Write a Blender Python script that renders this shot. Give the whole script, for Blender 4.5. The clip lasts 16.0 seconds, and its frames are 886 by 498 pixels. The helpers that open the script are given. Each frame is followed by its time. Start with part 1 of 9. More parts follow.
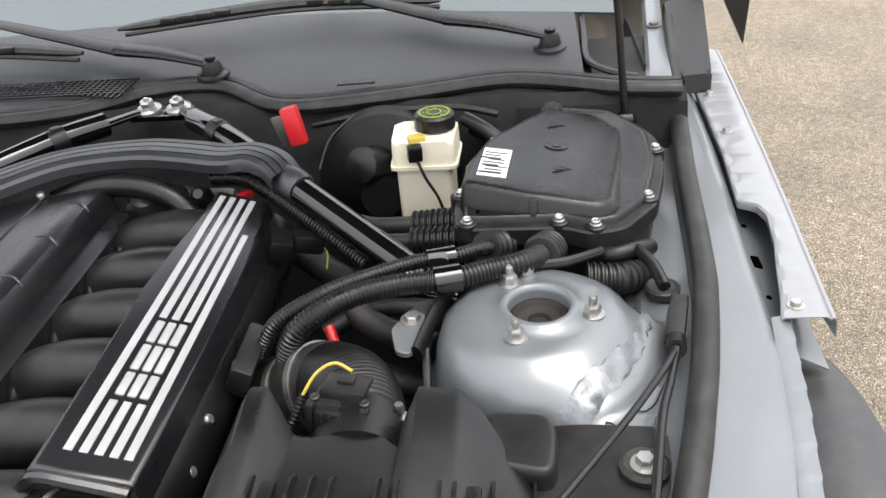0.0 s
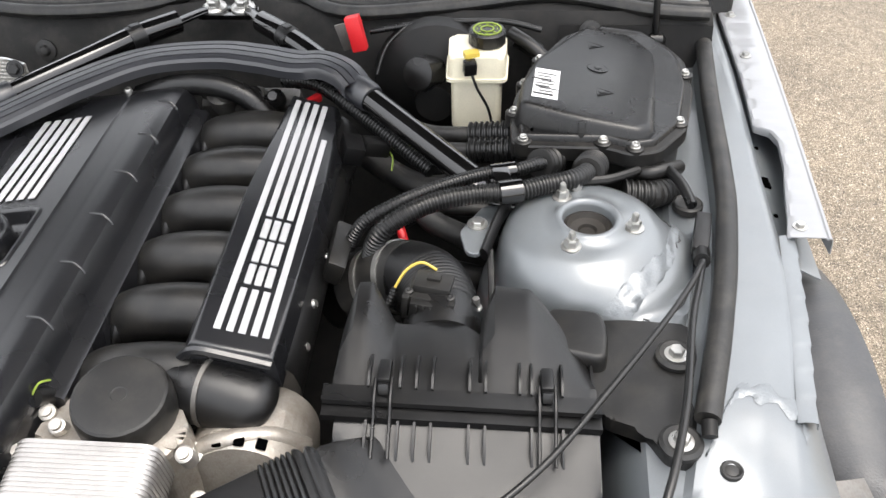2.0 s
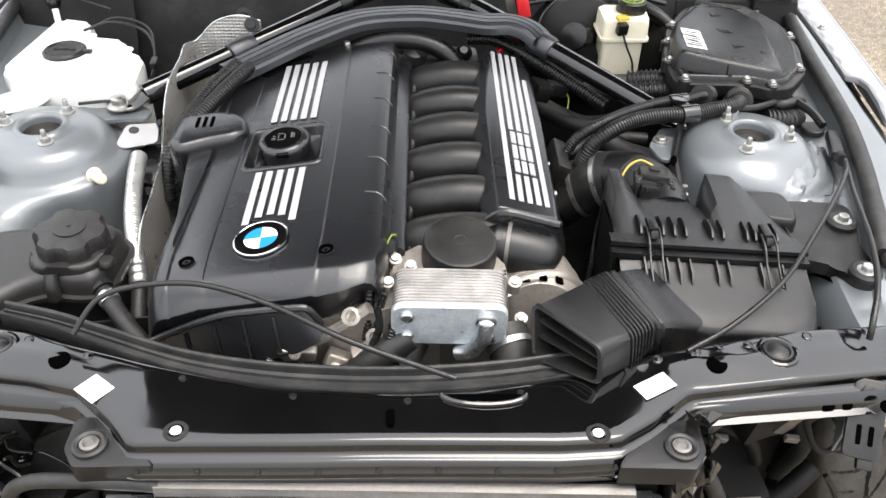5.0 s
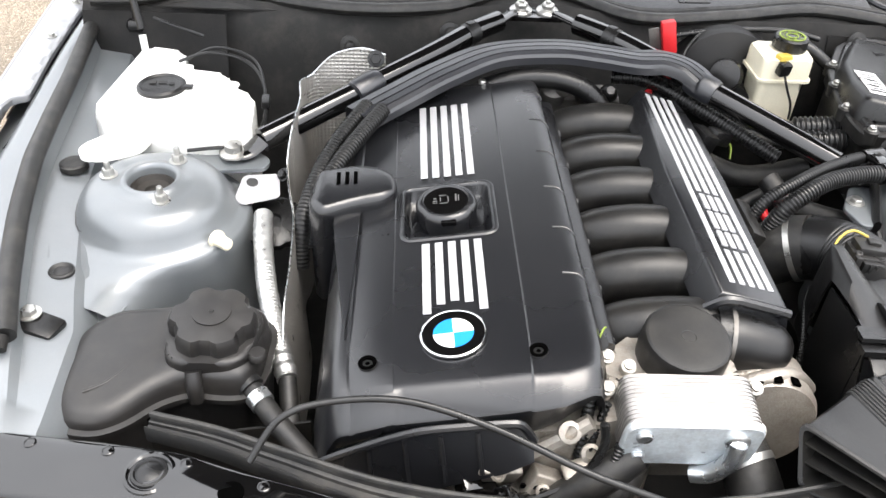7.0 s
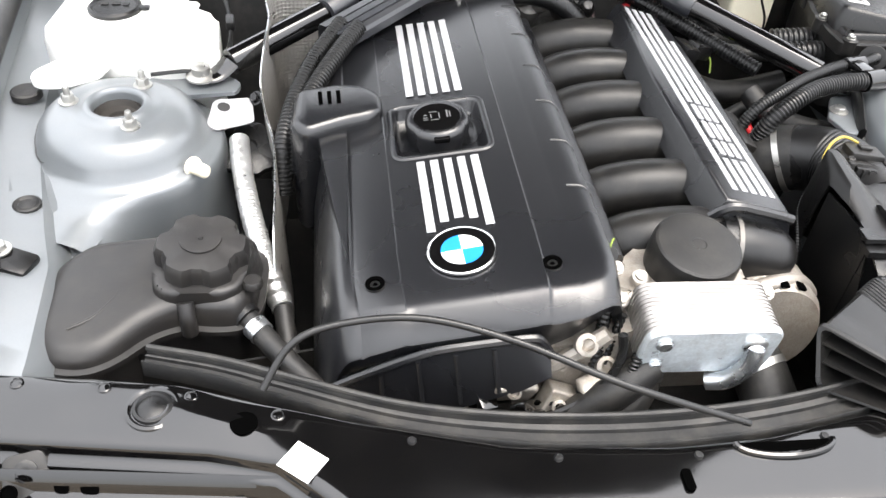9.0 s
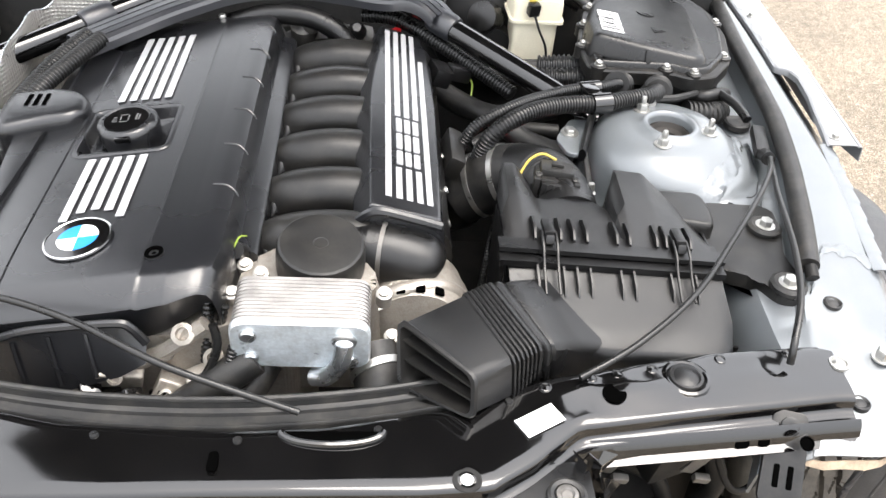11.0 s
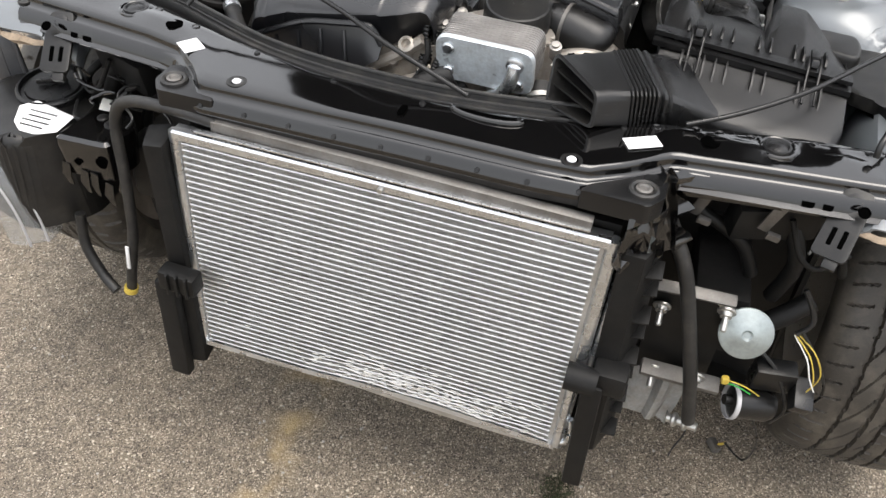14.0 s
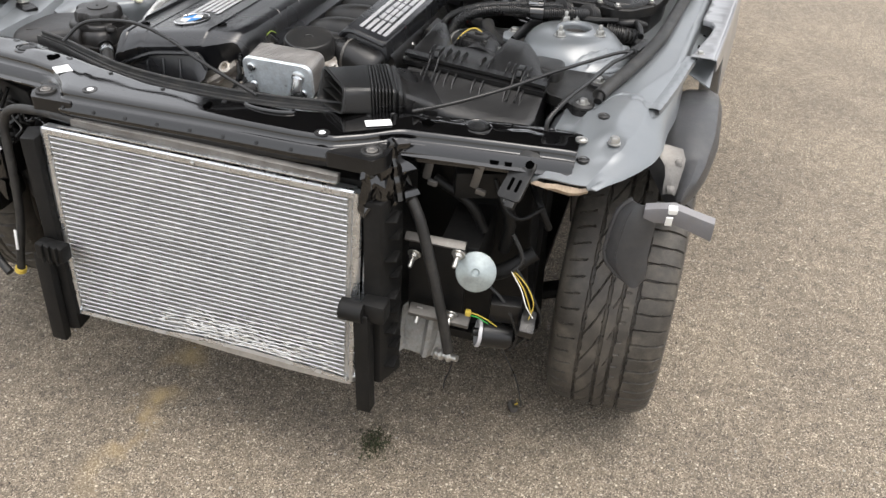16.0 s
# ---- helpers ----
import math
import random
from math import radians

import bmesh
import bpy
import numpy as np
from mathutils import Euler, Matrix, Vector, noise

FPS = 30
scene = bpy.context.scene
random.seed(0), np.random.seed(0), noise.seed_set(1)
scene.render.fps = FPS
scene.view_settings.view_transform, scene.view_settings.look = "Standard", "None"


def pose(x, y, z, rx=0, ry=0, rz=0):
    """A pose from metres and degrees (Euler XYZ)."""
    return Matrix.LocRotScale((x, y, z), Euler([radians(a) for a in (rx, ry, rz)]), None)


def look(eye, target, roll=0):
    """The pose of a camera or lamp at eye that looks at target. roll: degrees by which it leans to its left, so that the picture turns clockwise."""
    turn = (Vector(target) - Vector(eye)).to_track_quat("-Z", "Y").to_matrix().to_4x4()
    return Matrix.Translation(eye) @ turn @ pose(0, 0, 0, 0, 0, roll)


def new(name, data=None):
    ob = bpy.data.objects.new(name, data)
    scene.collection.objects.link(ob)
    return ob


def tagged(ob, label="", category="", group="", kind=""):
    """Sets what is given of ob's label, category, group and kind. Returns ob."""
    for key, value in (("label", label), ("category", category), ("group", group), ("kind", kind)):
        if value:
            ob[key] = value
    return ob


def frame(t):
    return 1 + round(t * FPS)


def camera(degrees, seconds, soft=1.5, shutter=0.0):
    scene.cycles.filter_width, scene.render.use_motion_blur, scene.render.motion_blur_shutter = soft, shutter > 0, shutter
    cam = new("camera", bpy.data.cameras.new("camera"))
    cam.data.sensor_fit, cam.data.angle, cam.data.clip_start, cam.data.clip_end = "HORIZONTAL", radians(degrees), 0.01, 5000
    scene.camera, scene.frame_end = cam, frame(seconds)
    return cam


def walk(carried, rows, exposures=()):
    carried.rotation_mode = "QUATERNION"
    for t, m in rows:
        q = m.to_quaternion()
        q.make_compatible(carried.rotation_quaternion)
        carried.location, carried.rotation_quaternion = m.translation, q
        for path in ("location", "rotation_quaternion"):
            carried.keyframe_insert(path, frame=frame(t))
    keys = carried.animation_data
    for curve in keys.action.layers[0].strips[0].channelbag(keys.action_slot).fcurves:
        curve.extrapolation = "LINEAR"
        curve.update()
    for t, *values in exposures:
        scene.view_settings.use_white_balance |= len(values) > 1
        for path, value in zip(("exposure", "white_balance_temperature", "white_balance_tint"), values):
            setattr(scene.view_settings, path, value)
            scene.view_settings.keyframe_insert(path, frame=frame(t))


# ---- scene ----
cam = camera(55.2, 16.0)
PATH = [
    (0, (0.551, -0.149, 1.328), (0.362, 1.558, 0.303), -5.1),
    (0.5, (0.494, -0.135, 1.344), (0.361, 1.522, 0.232), -3.1),
    (1, (0.469, -0.156, 1.386), (0.334, 1.424, 0.168), -2.4),
    (1.5, (0.46, -0.186, 1.418), (0.338, 1.337, 0.127), -3.7),
    (2, (0.448, -0.252, 1.474), (0.331, 1.266, 0.177), -1.7),
    (2.5, (0.432, -0.302, 1.515), (0.37, 1.214, 0.212), 2.6),
    (3, (0.348, -0.321, 1.523), (0.325, 1.19, 0.212), 1.8),
    (3.5, (0.201, -0.346, 1.508), (0.265, 1.162, 0.196), -0.4),
    (4, (0.148, -0.425, 1.508), (0.268, 1.091, 0.208), 1.6),
    (4.5, (0.134, -0.545, 1.508), (0.221, 1.0, 0.241), 3.2),
    (5, (0.033, -0.604, 1.508), (0.086, 0.964, 0.268), 1.8),
    (5.2, (-0.036, -0.613, 1.507), (0.016, 0.965, 0.279), 0.6),
    (7.3, (-0.254, -0.361, 1.463), (-0.144, 1.206, 0.225), 3.8),
    (7.5, (-0.273, -0.348, 1.459), (-0.172, 1.231, 0.235), 2.9),
    (8, (-0.331, -0.33, 1.447), (-0.191, 1.259, 0.24), 2.2),
    (8.5, (-0.35, -0.343, 1.422), (-0.122, 1.192, 0.16), 3.7),
    (9, (-0.31, -0.377, 1.413), (-0.044, 1.099, 0.09), 5.5),
    (9.5, (-0.179, -0.444, 1.418), (0.092, 1.026, 0.089), 6.8),
    (10, (-0.069, -0.478, 1.415), (0.222, 1.016, 0.118), 6.4),
    (10.2, (-0.036, -0.469, 1.415), (0.268, 1.046, 0.145), 5.5),
    (12.3, (0.335, -0.475, 1.415), (0.209, 1.09, 0.175), 5.8),
    (12.5, (0.322, -0.513, 1.409), (0.18, 1.045, 0.162), 5.6),
    (13, (0.241, -0.663, 1.394), (0.036, 0.857, 0.111), 4.7),
    (13.5, (0.239, -0.761, 1.389), (-0.093, 0.698, 0.061), 3.6),
    (14, (0.327, -0.867, 1.383), (-0.091, 0.562, 0.047), 3.7),
    (14.5, (0.406, -0.967, 1.391), (0.001, 0.494, 0.086), 2.6),
    (15, (0.443, -1.094, 1.409), (0.111, 0.436, 0.165), 1.8),
    (15.5, (0.584, -1.201, 1.427), (0.262, 0.393, 0.263), 3.0),
    (16, (0.793, -1.206, 1.426), (0.347, 0.395, 0.314), 3.1),
]
from mathutils.bvhtree import BVHTree
EXPOSURES = [(0.0, 1.36), (1.0, 1.50), (1.5, 1.62), (2.0, 1.56), (3.0, 1.48), (3.5, 1.56), (4.0, 1.68), (5.0, 1.58), (7.5, 1.98), (9.0, 2.04), (10.0, 2.10), (12.5, 1.64), (13.5, 1.42), (14.0, 1.10), (16.0, 1.05)]
walk(cam, [(t, look(eye, target, roll)) for t, eye, target, roll in PATH], EXPOSURES)

# ---- light: a bright overcast sky with a wide, weak sun ----
world = bpy.data.worlds.new("overcast_sky")
scene.world = world
world.use_nodes = True
wn = world.node_tree
sky = wn.nodes.new("ShaderNodeTexSky")
sky.sky_type = "NISHITA"
sky.sun_disc = False
sky.sun_elevation, sky.sun_rotation = radians(75), radians(108)
sky.air_density, sky.dust_density, sky.ozone_density = 1.0, 4.0, 1.0
mix = wn.nodes.new("ShaderNodeMix")
mix.data_type = "RGBA"
mix.inputs["Factor"].default_value = 0.65
mix.inputs["B"].default_value = (9.3, 9.2, 9.1, 1.0)
wn.links.new(sky.outputs["Color"], mix.inputs["A"])
# an overcast sky is about twice as bright overhead as at the horizon
place = wn.nodes.new("ShaderNodeTexCoord")
split = wn.nodes.new("ShaderNodeSeparateXYZ")
wn.links.new(place.outputs["Generated"], split.inputs["Vector"])
rise = wn.nodes.new("ShaderNodeMapRange")
rise.inputs["To Min"].default_value, rise.inputs["To Max"].default_value = 0.72, 1.36
wn.links.new(split.outputs["Z"], rise.inputs["Value"])
dim = wn.nodes.new("ShaderNodeVectorMath")
dim.operation = "SCALE"
wn.links.new(mix.outputs["Result"], dim.inputs[0])
wn.links.new(rise.outputs["Result"], dim.inputs["Scale"])
wn.links.new(dim.outputs["Vector"], wn.nodes["Background"].inputs["Color"])
wn.nodes["Background"].inputs["Strength"].default_value = 0.115
sun_data = bpy.data.lights.new("sun", "SUN")
sun_data.energy, sun_data.angle, sun_data.color = 0.9, radians(36), (1.0, 0.96, 0.90)
sun = new("sun", sun_data)
sun.matrix_world = look((1.1, -0.35, 4.5), (0, 0, 0))

# ---- materials ----
def mat(name, color, rough=0.5, metal=0.0, var=0.15, scale=12.0, bump=0.0, bscale=400.0, coat=0.0, rvar=0.1, dirt=None, spec=0.5):
    """A procedural surface: colour varied at two scales, roughness varied, fine bump, optional dusty dirt (colour, amount)."""
    m = bpy.data.materials.new(name)
    m.use_nodes = True
    n, l = m.node_tree.nodes, m.node_tree.links
    b = n["Principled BSDF"]
    co = n.new("ShaderNodeTexCoord")
    big, fine = n.new("ShaderNodeTexNoise"), n.new("ShaderNodeTexNoise")
    big.inputs["Scale"].default_value, big.inputs["Detail"].default_value = scale, 4
    fine.inputs["Scale"].default_value, fine.inputs["Detail"].default_value = bscale, 3
    for t in (big, fine):
        l.new(co.outputs["Object"], t.inputs["Vector"])
    hue = n.new("ShaderNodeHueSaturation")
    hue.inputs["Color"].default_value = (*color, 1)
    amount = n.new("ShaderNodeMapRange")
    amount.inputs["From Min"].default_value, amount.inputs["From Max"].default_value = 0.3, 0.7
    amount.inputs["To Min"].default_value, amount.inputs["To Max"].default_value = 1 - var, 1 + var
    add = n.new("ShaderNodeMath")
    add.operation = "MULTIPLY_ADD"
    add.inputs[1].default_value, add.inputs[2].default_value = 0.35, 0.0
    l.new(fine.outputs["Fac"], add.inputs[0])
    both = n.new("ShaderNodeMath")
    both.operation = "MULTIPLY_ADD"
    both.inputs[1].default_value = 0.65
    l.new(big.outputs["Fac"], both.inputs[0])
    l.new(add.outputs[0], both.inputs[2])
    l.new(both.outputs[0], amount.inputs["Value"])
    l.new(amount.outputs["Result"], hue.inputs["Value"])
    out = hue.outputs["Color"]
    if dirt:
        dn = n.new("ShaderNodeTexNoise")
        dn.inputs["Scale"].default_value, dn.inputs["Detail"].default_value, dn.inputs["Roughness"].default_value = scale * 2.3, 8, 0.7
        l.new(co.outputs["Object"], dn.inputs["Vector"])
        ramp = n.new("ShaderNodeMapRange")
        ramp.inputs["From Min"].default_value, ramp.inputs["From Max"].default_value = 0.45, 0.75
        ramp.inputs["To Max"].default_value = dirt[1]
        l.new(dn.outputs["Fac"], ramp.inputs["Value"])
        mx = n.new("ShaderNodeMix")
        mx.data_type = "RGBA"
        mx.inputs["B"].default_value = (*dirt[0], 1)
        l.new(out, mx.inputs["A"])
        l.new(ramp.outputs["Result"], mx.inputs["Factor"])
        out = mx.outputs["Result"]
    l.new(out, b.inputs["Base Color"])
    rr = n.new("ShaderNodeMapRange")
    rr.inputs["From Min"].default_value, rr.inputs["From Max"].default_value = 0.3, 0.7
    rr.inputs["To Min"].default_value, rr.inputs["To Max"].default_value = max(0.02, rough - rvar), min(1, rough + rvar)
    l.new(big.outputs["Fac"], rr.inputs["Value"])
    l.new(rr.outputs["Result"], b.inputs["Roughness"])
    b.inputs["Metallic"].default_value = metal
    b.inputs["Specular IOR Level"].default_value = spec
    b.inputs["Coat Weight"].default_value = coat
    b.inputs["Coat Roughness"].default_value = 0.08
    if bump:
        bp = n.new("ShaderNodeBump")
        bp.inputs["Strength"].default_value, bp.inputs["Distance"].default_value = bump, 0.001
        l.new(fine.outputs["Fac"], bp.inputs["Height"])
        l.new(bp.outputs["Normal"], b.inputs["Normal"])
    return m


DUST = (0.20, 0.18, 0.15)
paint = mat("silver_blue_paint", (0.162, 0.175, 0.185), 0.35, 0.32, 0.12, 9, 0.05, 900, 0.40, 0.06, ((0.20, 0.20, 0.195), 0.25))
paint_outer = mat("silver_paint_bright", (0.25, 0.255, 0.265), 0.34, 0.2, 0.06, 6, 0.03, 900, 0.6, 0.05)
sealer = mat("seam_sealer_grey", (0.17, 0.183, 0.193), 0.38, 0.35, 0.15, 60, 0.6, 300, 0.25)
black_gloss = mat("black_gloss_panel", (0.0026, 0.0025, 0.0026), 0.08, 0.0, 0.3, 14, 0.01, 700, 0.7, 0.04, (DUST, 0.008), 0.5)
black_plastic = mat("black_grained_plastic", (0.0055, 0.0055, 0.0058), 0.31, 0.0, 0.2, 10, 0.22, 1500, 0, 0.08, (DUST, 0.03), 0.46)
cover_plastic = mat("satin_black_cover", (0.0085, 0.0088, 0.0102), 0.28, 0.0, 0.12, 7, 0.10, 1800, 0, 0.05, None, 0.75)
dusty_plastic = mat("dusty_black_plastic", (0.009, 0.0088, 0.0086), 0.38, 0.0, 0.25, 12, 0.18, 900, 0, 0.1, (DUST, 0.08), 0.4)
rubber = mat("black_rubber", (0.010, 0.010, 0.010), 0.5, 0.0, 0.2, 15, 0.3, 800, 0, 0.08, (DUST, 0.15))
hose_rubber = mat("corrugated_hose_black", (0.008, 0.008, 0.008), 0.33, 0.0, 0.2, 20, 0.2, 900, 0, 0.1)
# near-black base has the shade of the deep bay put in, with dust over it
dark_steel = mat("shade_darkened_bay_metal", (0.006, 0.0058, 0.0056), 0.6, 0.2, 0.35, 8, 0.3, 300, 0, 0.15, (DUST, 0.06), 0.35)
firewall_mat = mat("firewall_insulation", (0.009, 0.0087, 0.0084), 0.85, 0.0, 0.25, 9, 0.5, 500, 0, 0.1, (DUST, 0.10))
alu = mat("cast_aluminium", (0.50, 0.48, 0.45), 0.48, 0.85, 0.2, 25, 0.5, 500, 0, 0.12, ((0.16, 0.13, 0.10), 0.35))
bright_alu = mat("bright_aluminium", (0.66, 0.68, 0.70), 0.28, 0.95, 0.12, 30, 0.15, 400, 0, 0.1)
steel = mat("zinc_plated_steel", (0.46, 0.455, 0.435), 0.36, 0.9, 0.15, 60, 0.1, 600)
silver_ink = mat("silver_stripe", (0.44, 0.44, 0.45), 0.42, 0.3, 0.05, 30, 0.1, 900)
white_plastic = mat("milky_white_plastic", (0.80, 0.80, 0.77), 0.5, 0.0, 0.05, 10, 0.1, 500)
cream_plastic = mat("yellowed_translucent_plastic", (0.74, 0.69, 0.54), 0.42, 0.0, 0.10, 14, 0.1, 400)
white_label = mat("white_paper_label", (0.80, 0.80, 0.80), 0.45, 0.0, 0.04, 30)
hole_black = mat("unlit_depth", (0.001, 0.001, 0.001), 1.0, 0.0, 0.1, 10, 0, 400, 0, 0.0, None, 0.0)
ink = mat("black_print", (0.03, 0.03, 0.03), 0.5)
red_plastic = mat("red_plastic", (0.55, 0.015, 0.02), 0.42, 0.0, 0.1, 30)
yellow_plastic = mat("yellow_plastic", (0.50, 0.37, 0.06), 0.45, 0.0, 0.1, 30)
green_plastic = mat("yellow_green_print", (0.20, 0.27, 0.035), 0.5)
green_wire = mat("green_wire_sheath", (0.03, 0.35, 0.06), 0.5)
blue_enamel = mat("blue_enamel", (0.02, 0.22, 0.62), 0.22, 0.0, 0.03, 30, 0, 400, 0.6, 0.03)
white_enamel = mat("white_enamel", (0.82, 0.82, 0.82), 0.22, 0.0, 0.03, 30, 0, 400, 0.6, 0.03)
chrome = mat("chrome", (0.75, 0.75, 0.75), 0.12, 1.0, 0.05, 30)
tube_alu = mat("dull_condenser_tube", (0.63, 0.63, 0.62), 0.38, 0.85, 0.15, 30, 0.2, 400, 0, 0.1, ((0.30, 0.28, 0.25), 0.35))
dull_steel = mat("dull_grey_steel", (0.17, 0.163, 0.153), 0.5, 0.7, 0.25, 30, 0.3, 300, 0, 0.12, ((0.12, 0.10, 0.08), 0.4))
tank_plastic = mat("grey_black_moulded_plastic", (0.013, 0.0122, 0.012), 0.40, 0.0, 0.2, 14, 0.25, 1100, 0, 0.06, (DUST, 0.06))
rust = mat("scraped_primer", (0.30, 0.235, 0.17), 0.7, 0.1, 0.5, 60, 0.5, 300)
brown_mount = mat("brown_strut_mount", (0.020, 0.017, 0.014), 0.6, 0.2, 0.4, 40, 0.4, 300)
tyre_rubber = mat("worn_tyre_rubber", (0.046, 0.041, 0.035), 0.55, 0.0, 0.45, 9, 0.5, 500, 0, 0.1, ((0.17, 0.15, 0.12), 0.6))
well_plastic = mat("wheel_well_black_plastic", (0.006, 0.006, 0.006), 0.5, 0.0, 0.25, 12, 0.2, 600, 0, 0.1, (DUST, 0.03), 0.25)
glass_dark = mat("windscreen_tinted", (0.07, 0.09, 0.095), 0.06, 0.0, 0.05, 5, 0, 400, 0.6, 0.03)
cowl_plastic = mat("grey_black_cowl_plastic", (0.026, 0.027, 0.030), 0.40, 0.0, 0.1, 6, 0.35, 1600, 0, 0.05)
fin_metal = mat("aluminium_fins", (0.41, 0.395, 0.37), 0.5, 0.5, 0.25, 18, 0.3, 500, 0, 0.1, ((0.30, 0.27, 0.23), 0.3))
# black liner plastic, its base lifted to grey for the reflection on it
liner_grey = mat("sheen_grey_liner", (0.042, 0.043, 0.046), 0.42, 0.0, 0.25, 20, 0.4, 400, 0, 0.1, (DUST, 0.1))
arm_grey = mat("scuffed_grey_bracket", (0.15, 0.148, 0.155), 0.42, 0.1, 0.2, 25, 0.2, 500, 0, 0.1, (DUST, 0.3))
hood_liner = mat("dark_hood_liner", (0.006, 0.0064, 0.0075), 0.85, 0.0, 0.2, 6, spec=0.15)


# ---- mesh helpers ----
def finish(name, bm, material, parent=None, label="", angle=38):
    me = bpy.data.meshes.new(name)
    bmesh.ops.recalc_face_normals(bm, faces=bm.faces)
    bm.to_mesh(me)
    bm.free()
    me.materials.append(material)
    for p in me.polygons:
        p.use_smooth = True
    me.set_sharp_from_angle(angle=radians(angle))
    ob = new(name, me)
    if parent is not None:
        ob.parent = parent
        ob.matrix_parent_inverse = PARENT_INV.get(parent.name, Matrix())
    if label:
        tagged(ob, label)
    return ob


PARENT_INV = {}


def thing(name, at, label, category, group="", kind=""):
    """An empty at a thing's base; its parts are given in world places."""
    e = new(name)
    e.empty_display_size = 0.02
    e.location = at
    PARENT_INV[e.name] = Matrix.Translation(Vector(at)).inverted()
    return tagged(e, label, category, group, kind)


def part(name, bm, material, parent, label="", angle=38):
    return finish(name, bm, material, parent, label, angle)


def B():
    return bmesh.new()


def box(bm, c, s, rot=(0, 0, 0), bevel=0.0, seg=2):
    r = bmesh.ops.create_cube(bm, size=1)
    vs = r["verts"]
    bmesh.ops.transform(bm, matrix=pose(*c, *rot) @ Matrix.Diagonal((*s, 1)), verts=vs)
    if bevel:
        es = list({e for v in vs for e in v.link_edges})
        bmesh.ops.bevel(bm, geom=es, offset=bevel, segments=seg, affect="EDGES", profile=0.6)
    return bm


def smooth_path(pts, n=8):
    """A rounded line through the points."""
    P = [Vector(p) for p in pts]
    if len(P) < 3:
        return P
    out = []
    for i in range(len(P) - 1):
        a, b, c, d = P[max(i - 1, 0)], P[i], P[i + 1], P[min(i + 2, len(P) - 1)]
        for k in range(n):
            t = k / n
            out.append(0.5 * ((2 * b) + (c - a) * t + (2 * a - 5 * b + 4 * c - d) * t * t + (3 * b - a - 3 * c + d) * t ** 3))
    out.append(P[-1])
    return out


def resample(path, step):
    out, left = [path[0]], step
    for a, b in zip(path, path[1:]):
        d = (b - a).length
        pos = 0.0
        while d - pos >= left:
            pos += left
            out.append(a.lerp(b, pos / d))
            left = step
        left -= d - pos
    if (out[-1] - path[-1]).length > step * 0.3:
        out.append(path[-1])
    return out


def rings(bm, loops, closed=True, cap=True):
    """Skin a list of equal loops of points."""
    V = [[bm.verts.new(p) for p in lp] for lp in loops]
    n = len(V[0])
    for a, b in zip(V, V[1:]):
        for i in range(n if closed else n - 1):
            j = (i + 1) % n
            bm.faces.new((a[i], a[j], b[j], b[i]))
    if cap and closed:
        bm.faces.new(V[0][::-1])
        bm.faces.new(V[-1])
    return bm


def tube(bm, pts, r, seg=12, n=8, radii=None, smooth=True, cap=True, flat=1.0):
    """A round tube along a line; radii(i, count) may vary its radius; flat squeezes it upright."""
    P = smooth_path(pts, n) if smooth else [Vector(p) for p in pts]
    up = Vector((0, 0, 1))
    loops = []
    for i, p in enumerate(P):
        d = (P[min(i + 1, len(P) - 1)] - P[max(i - 1, 0)]).normalized()
        s = d.cross(up)
        if s.length < 1e-3:
            s = d.cross(Vector((0, 1, 0)))
        s.normalize()
        u = s.cross(d)
        rr = r if radii is None else radii(i, len(P))
        loops.append([p + (s * math.cos(a) + u * math.sin(a) * flat) * rr for a in (2 * math.pi * k / seg for k in range(seg))])
    return rings(bm, loops, True, cap)


def corrugated(bm, pts, r, pitch=0.006, depth=0.16, seg=14):
    P = resample(smooth_path(pts, 16), pitch / 4)
    prof = (1.0, 1.0, 1 - depth, 1 - depth)
    return tube(bm, P, r, seg, radii=lambda i, c: r * prof[i % 4], smooth=False)


def lathe(bm, profile, at=(0, 0, 0), axis=(0, 0, 1), seg=32, cap=True, radial=None):
    """Turn a profile of (radius, height) about an axis; radial(k) may scale the radius round the turn."""
    q = Vector((0, 0, 1)).rotation_difference(Vector(axis)).to_matrix()
    loops = []
    for r, z in profile:
        loops.append([Vector(at) + q @ Vector((r * f * math.cos(a), r * f * math.sin(a), z)) for a, f in ((2 * math.pi * k / seg, radial(k) if radial else 1.0) for k in range(seg))])
    return rings(bm, loops, True, cap)


def prism(bm, poly, z0, z1, bevel=0.0, seg=2, top_in=0.0, tilt=(0, 0), base=None, m=None):
    """An upright block over a plan outline; tilt lifts the top along x and y about base; top_in draws the top in."""
    c = base or (sum(p[0] for p in poly) / len(poly), sum(p[1] for p in poly) / len(poly))
    lo = [bm.verts.new((x, y, z0)) for x, y in poly]
    hi = [bm.verts.new((c[0] + (x - c[0]) * (1 - top_in), c[1] + (y - c[1]) * (1 - top_in), z1 + (x - c[0]) * tilt[0] + (y - c[1]) * tilt[1])) for x, y in poly]
    n = len(poly)
    faces = [bm.faces.new(lo[::-1]), bm.faces.new(hi)]
    for i in range(n):
        j = (i + 1) % n
        faces.append(bm.faces.new((lo[i], lo[j], hi[j], hi[i])))
    vs = lo + hi
    if m is not None:
        bmesh.ops.transform(bm, matrix=m, verts=vs)
    if bevel:
        es = list({e for f in faces[1:] for e in f.edges if not (e.verts[0] in lo and e.verts[1] in lo)})
        bmesh.ops.bevel(bm, geom=es, offset=bevel, segments=seg, affect="EDGES", profile=0.6)
    return bm


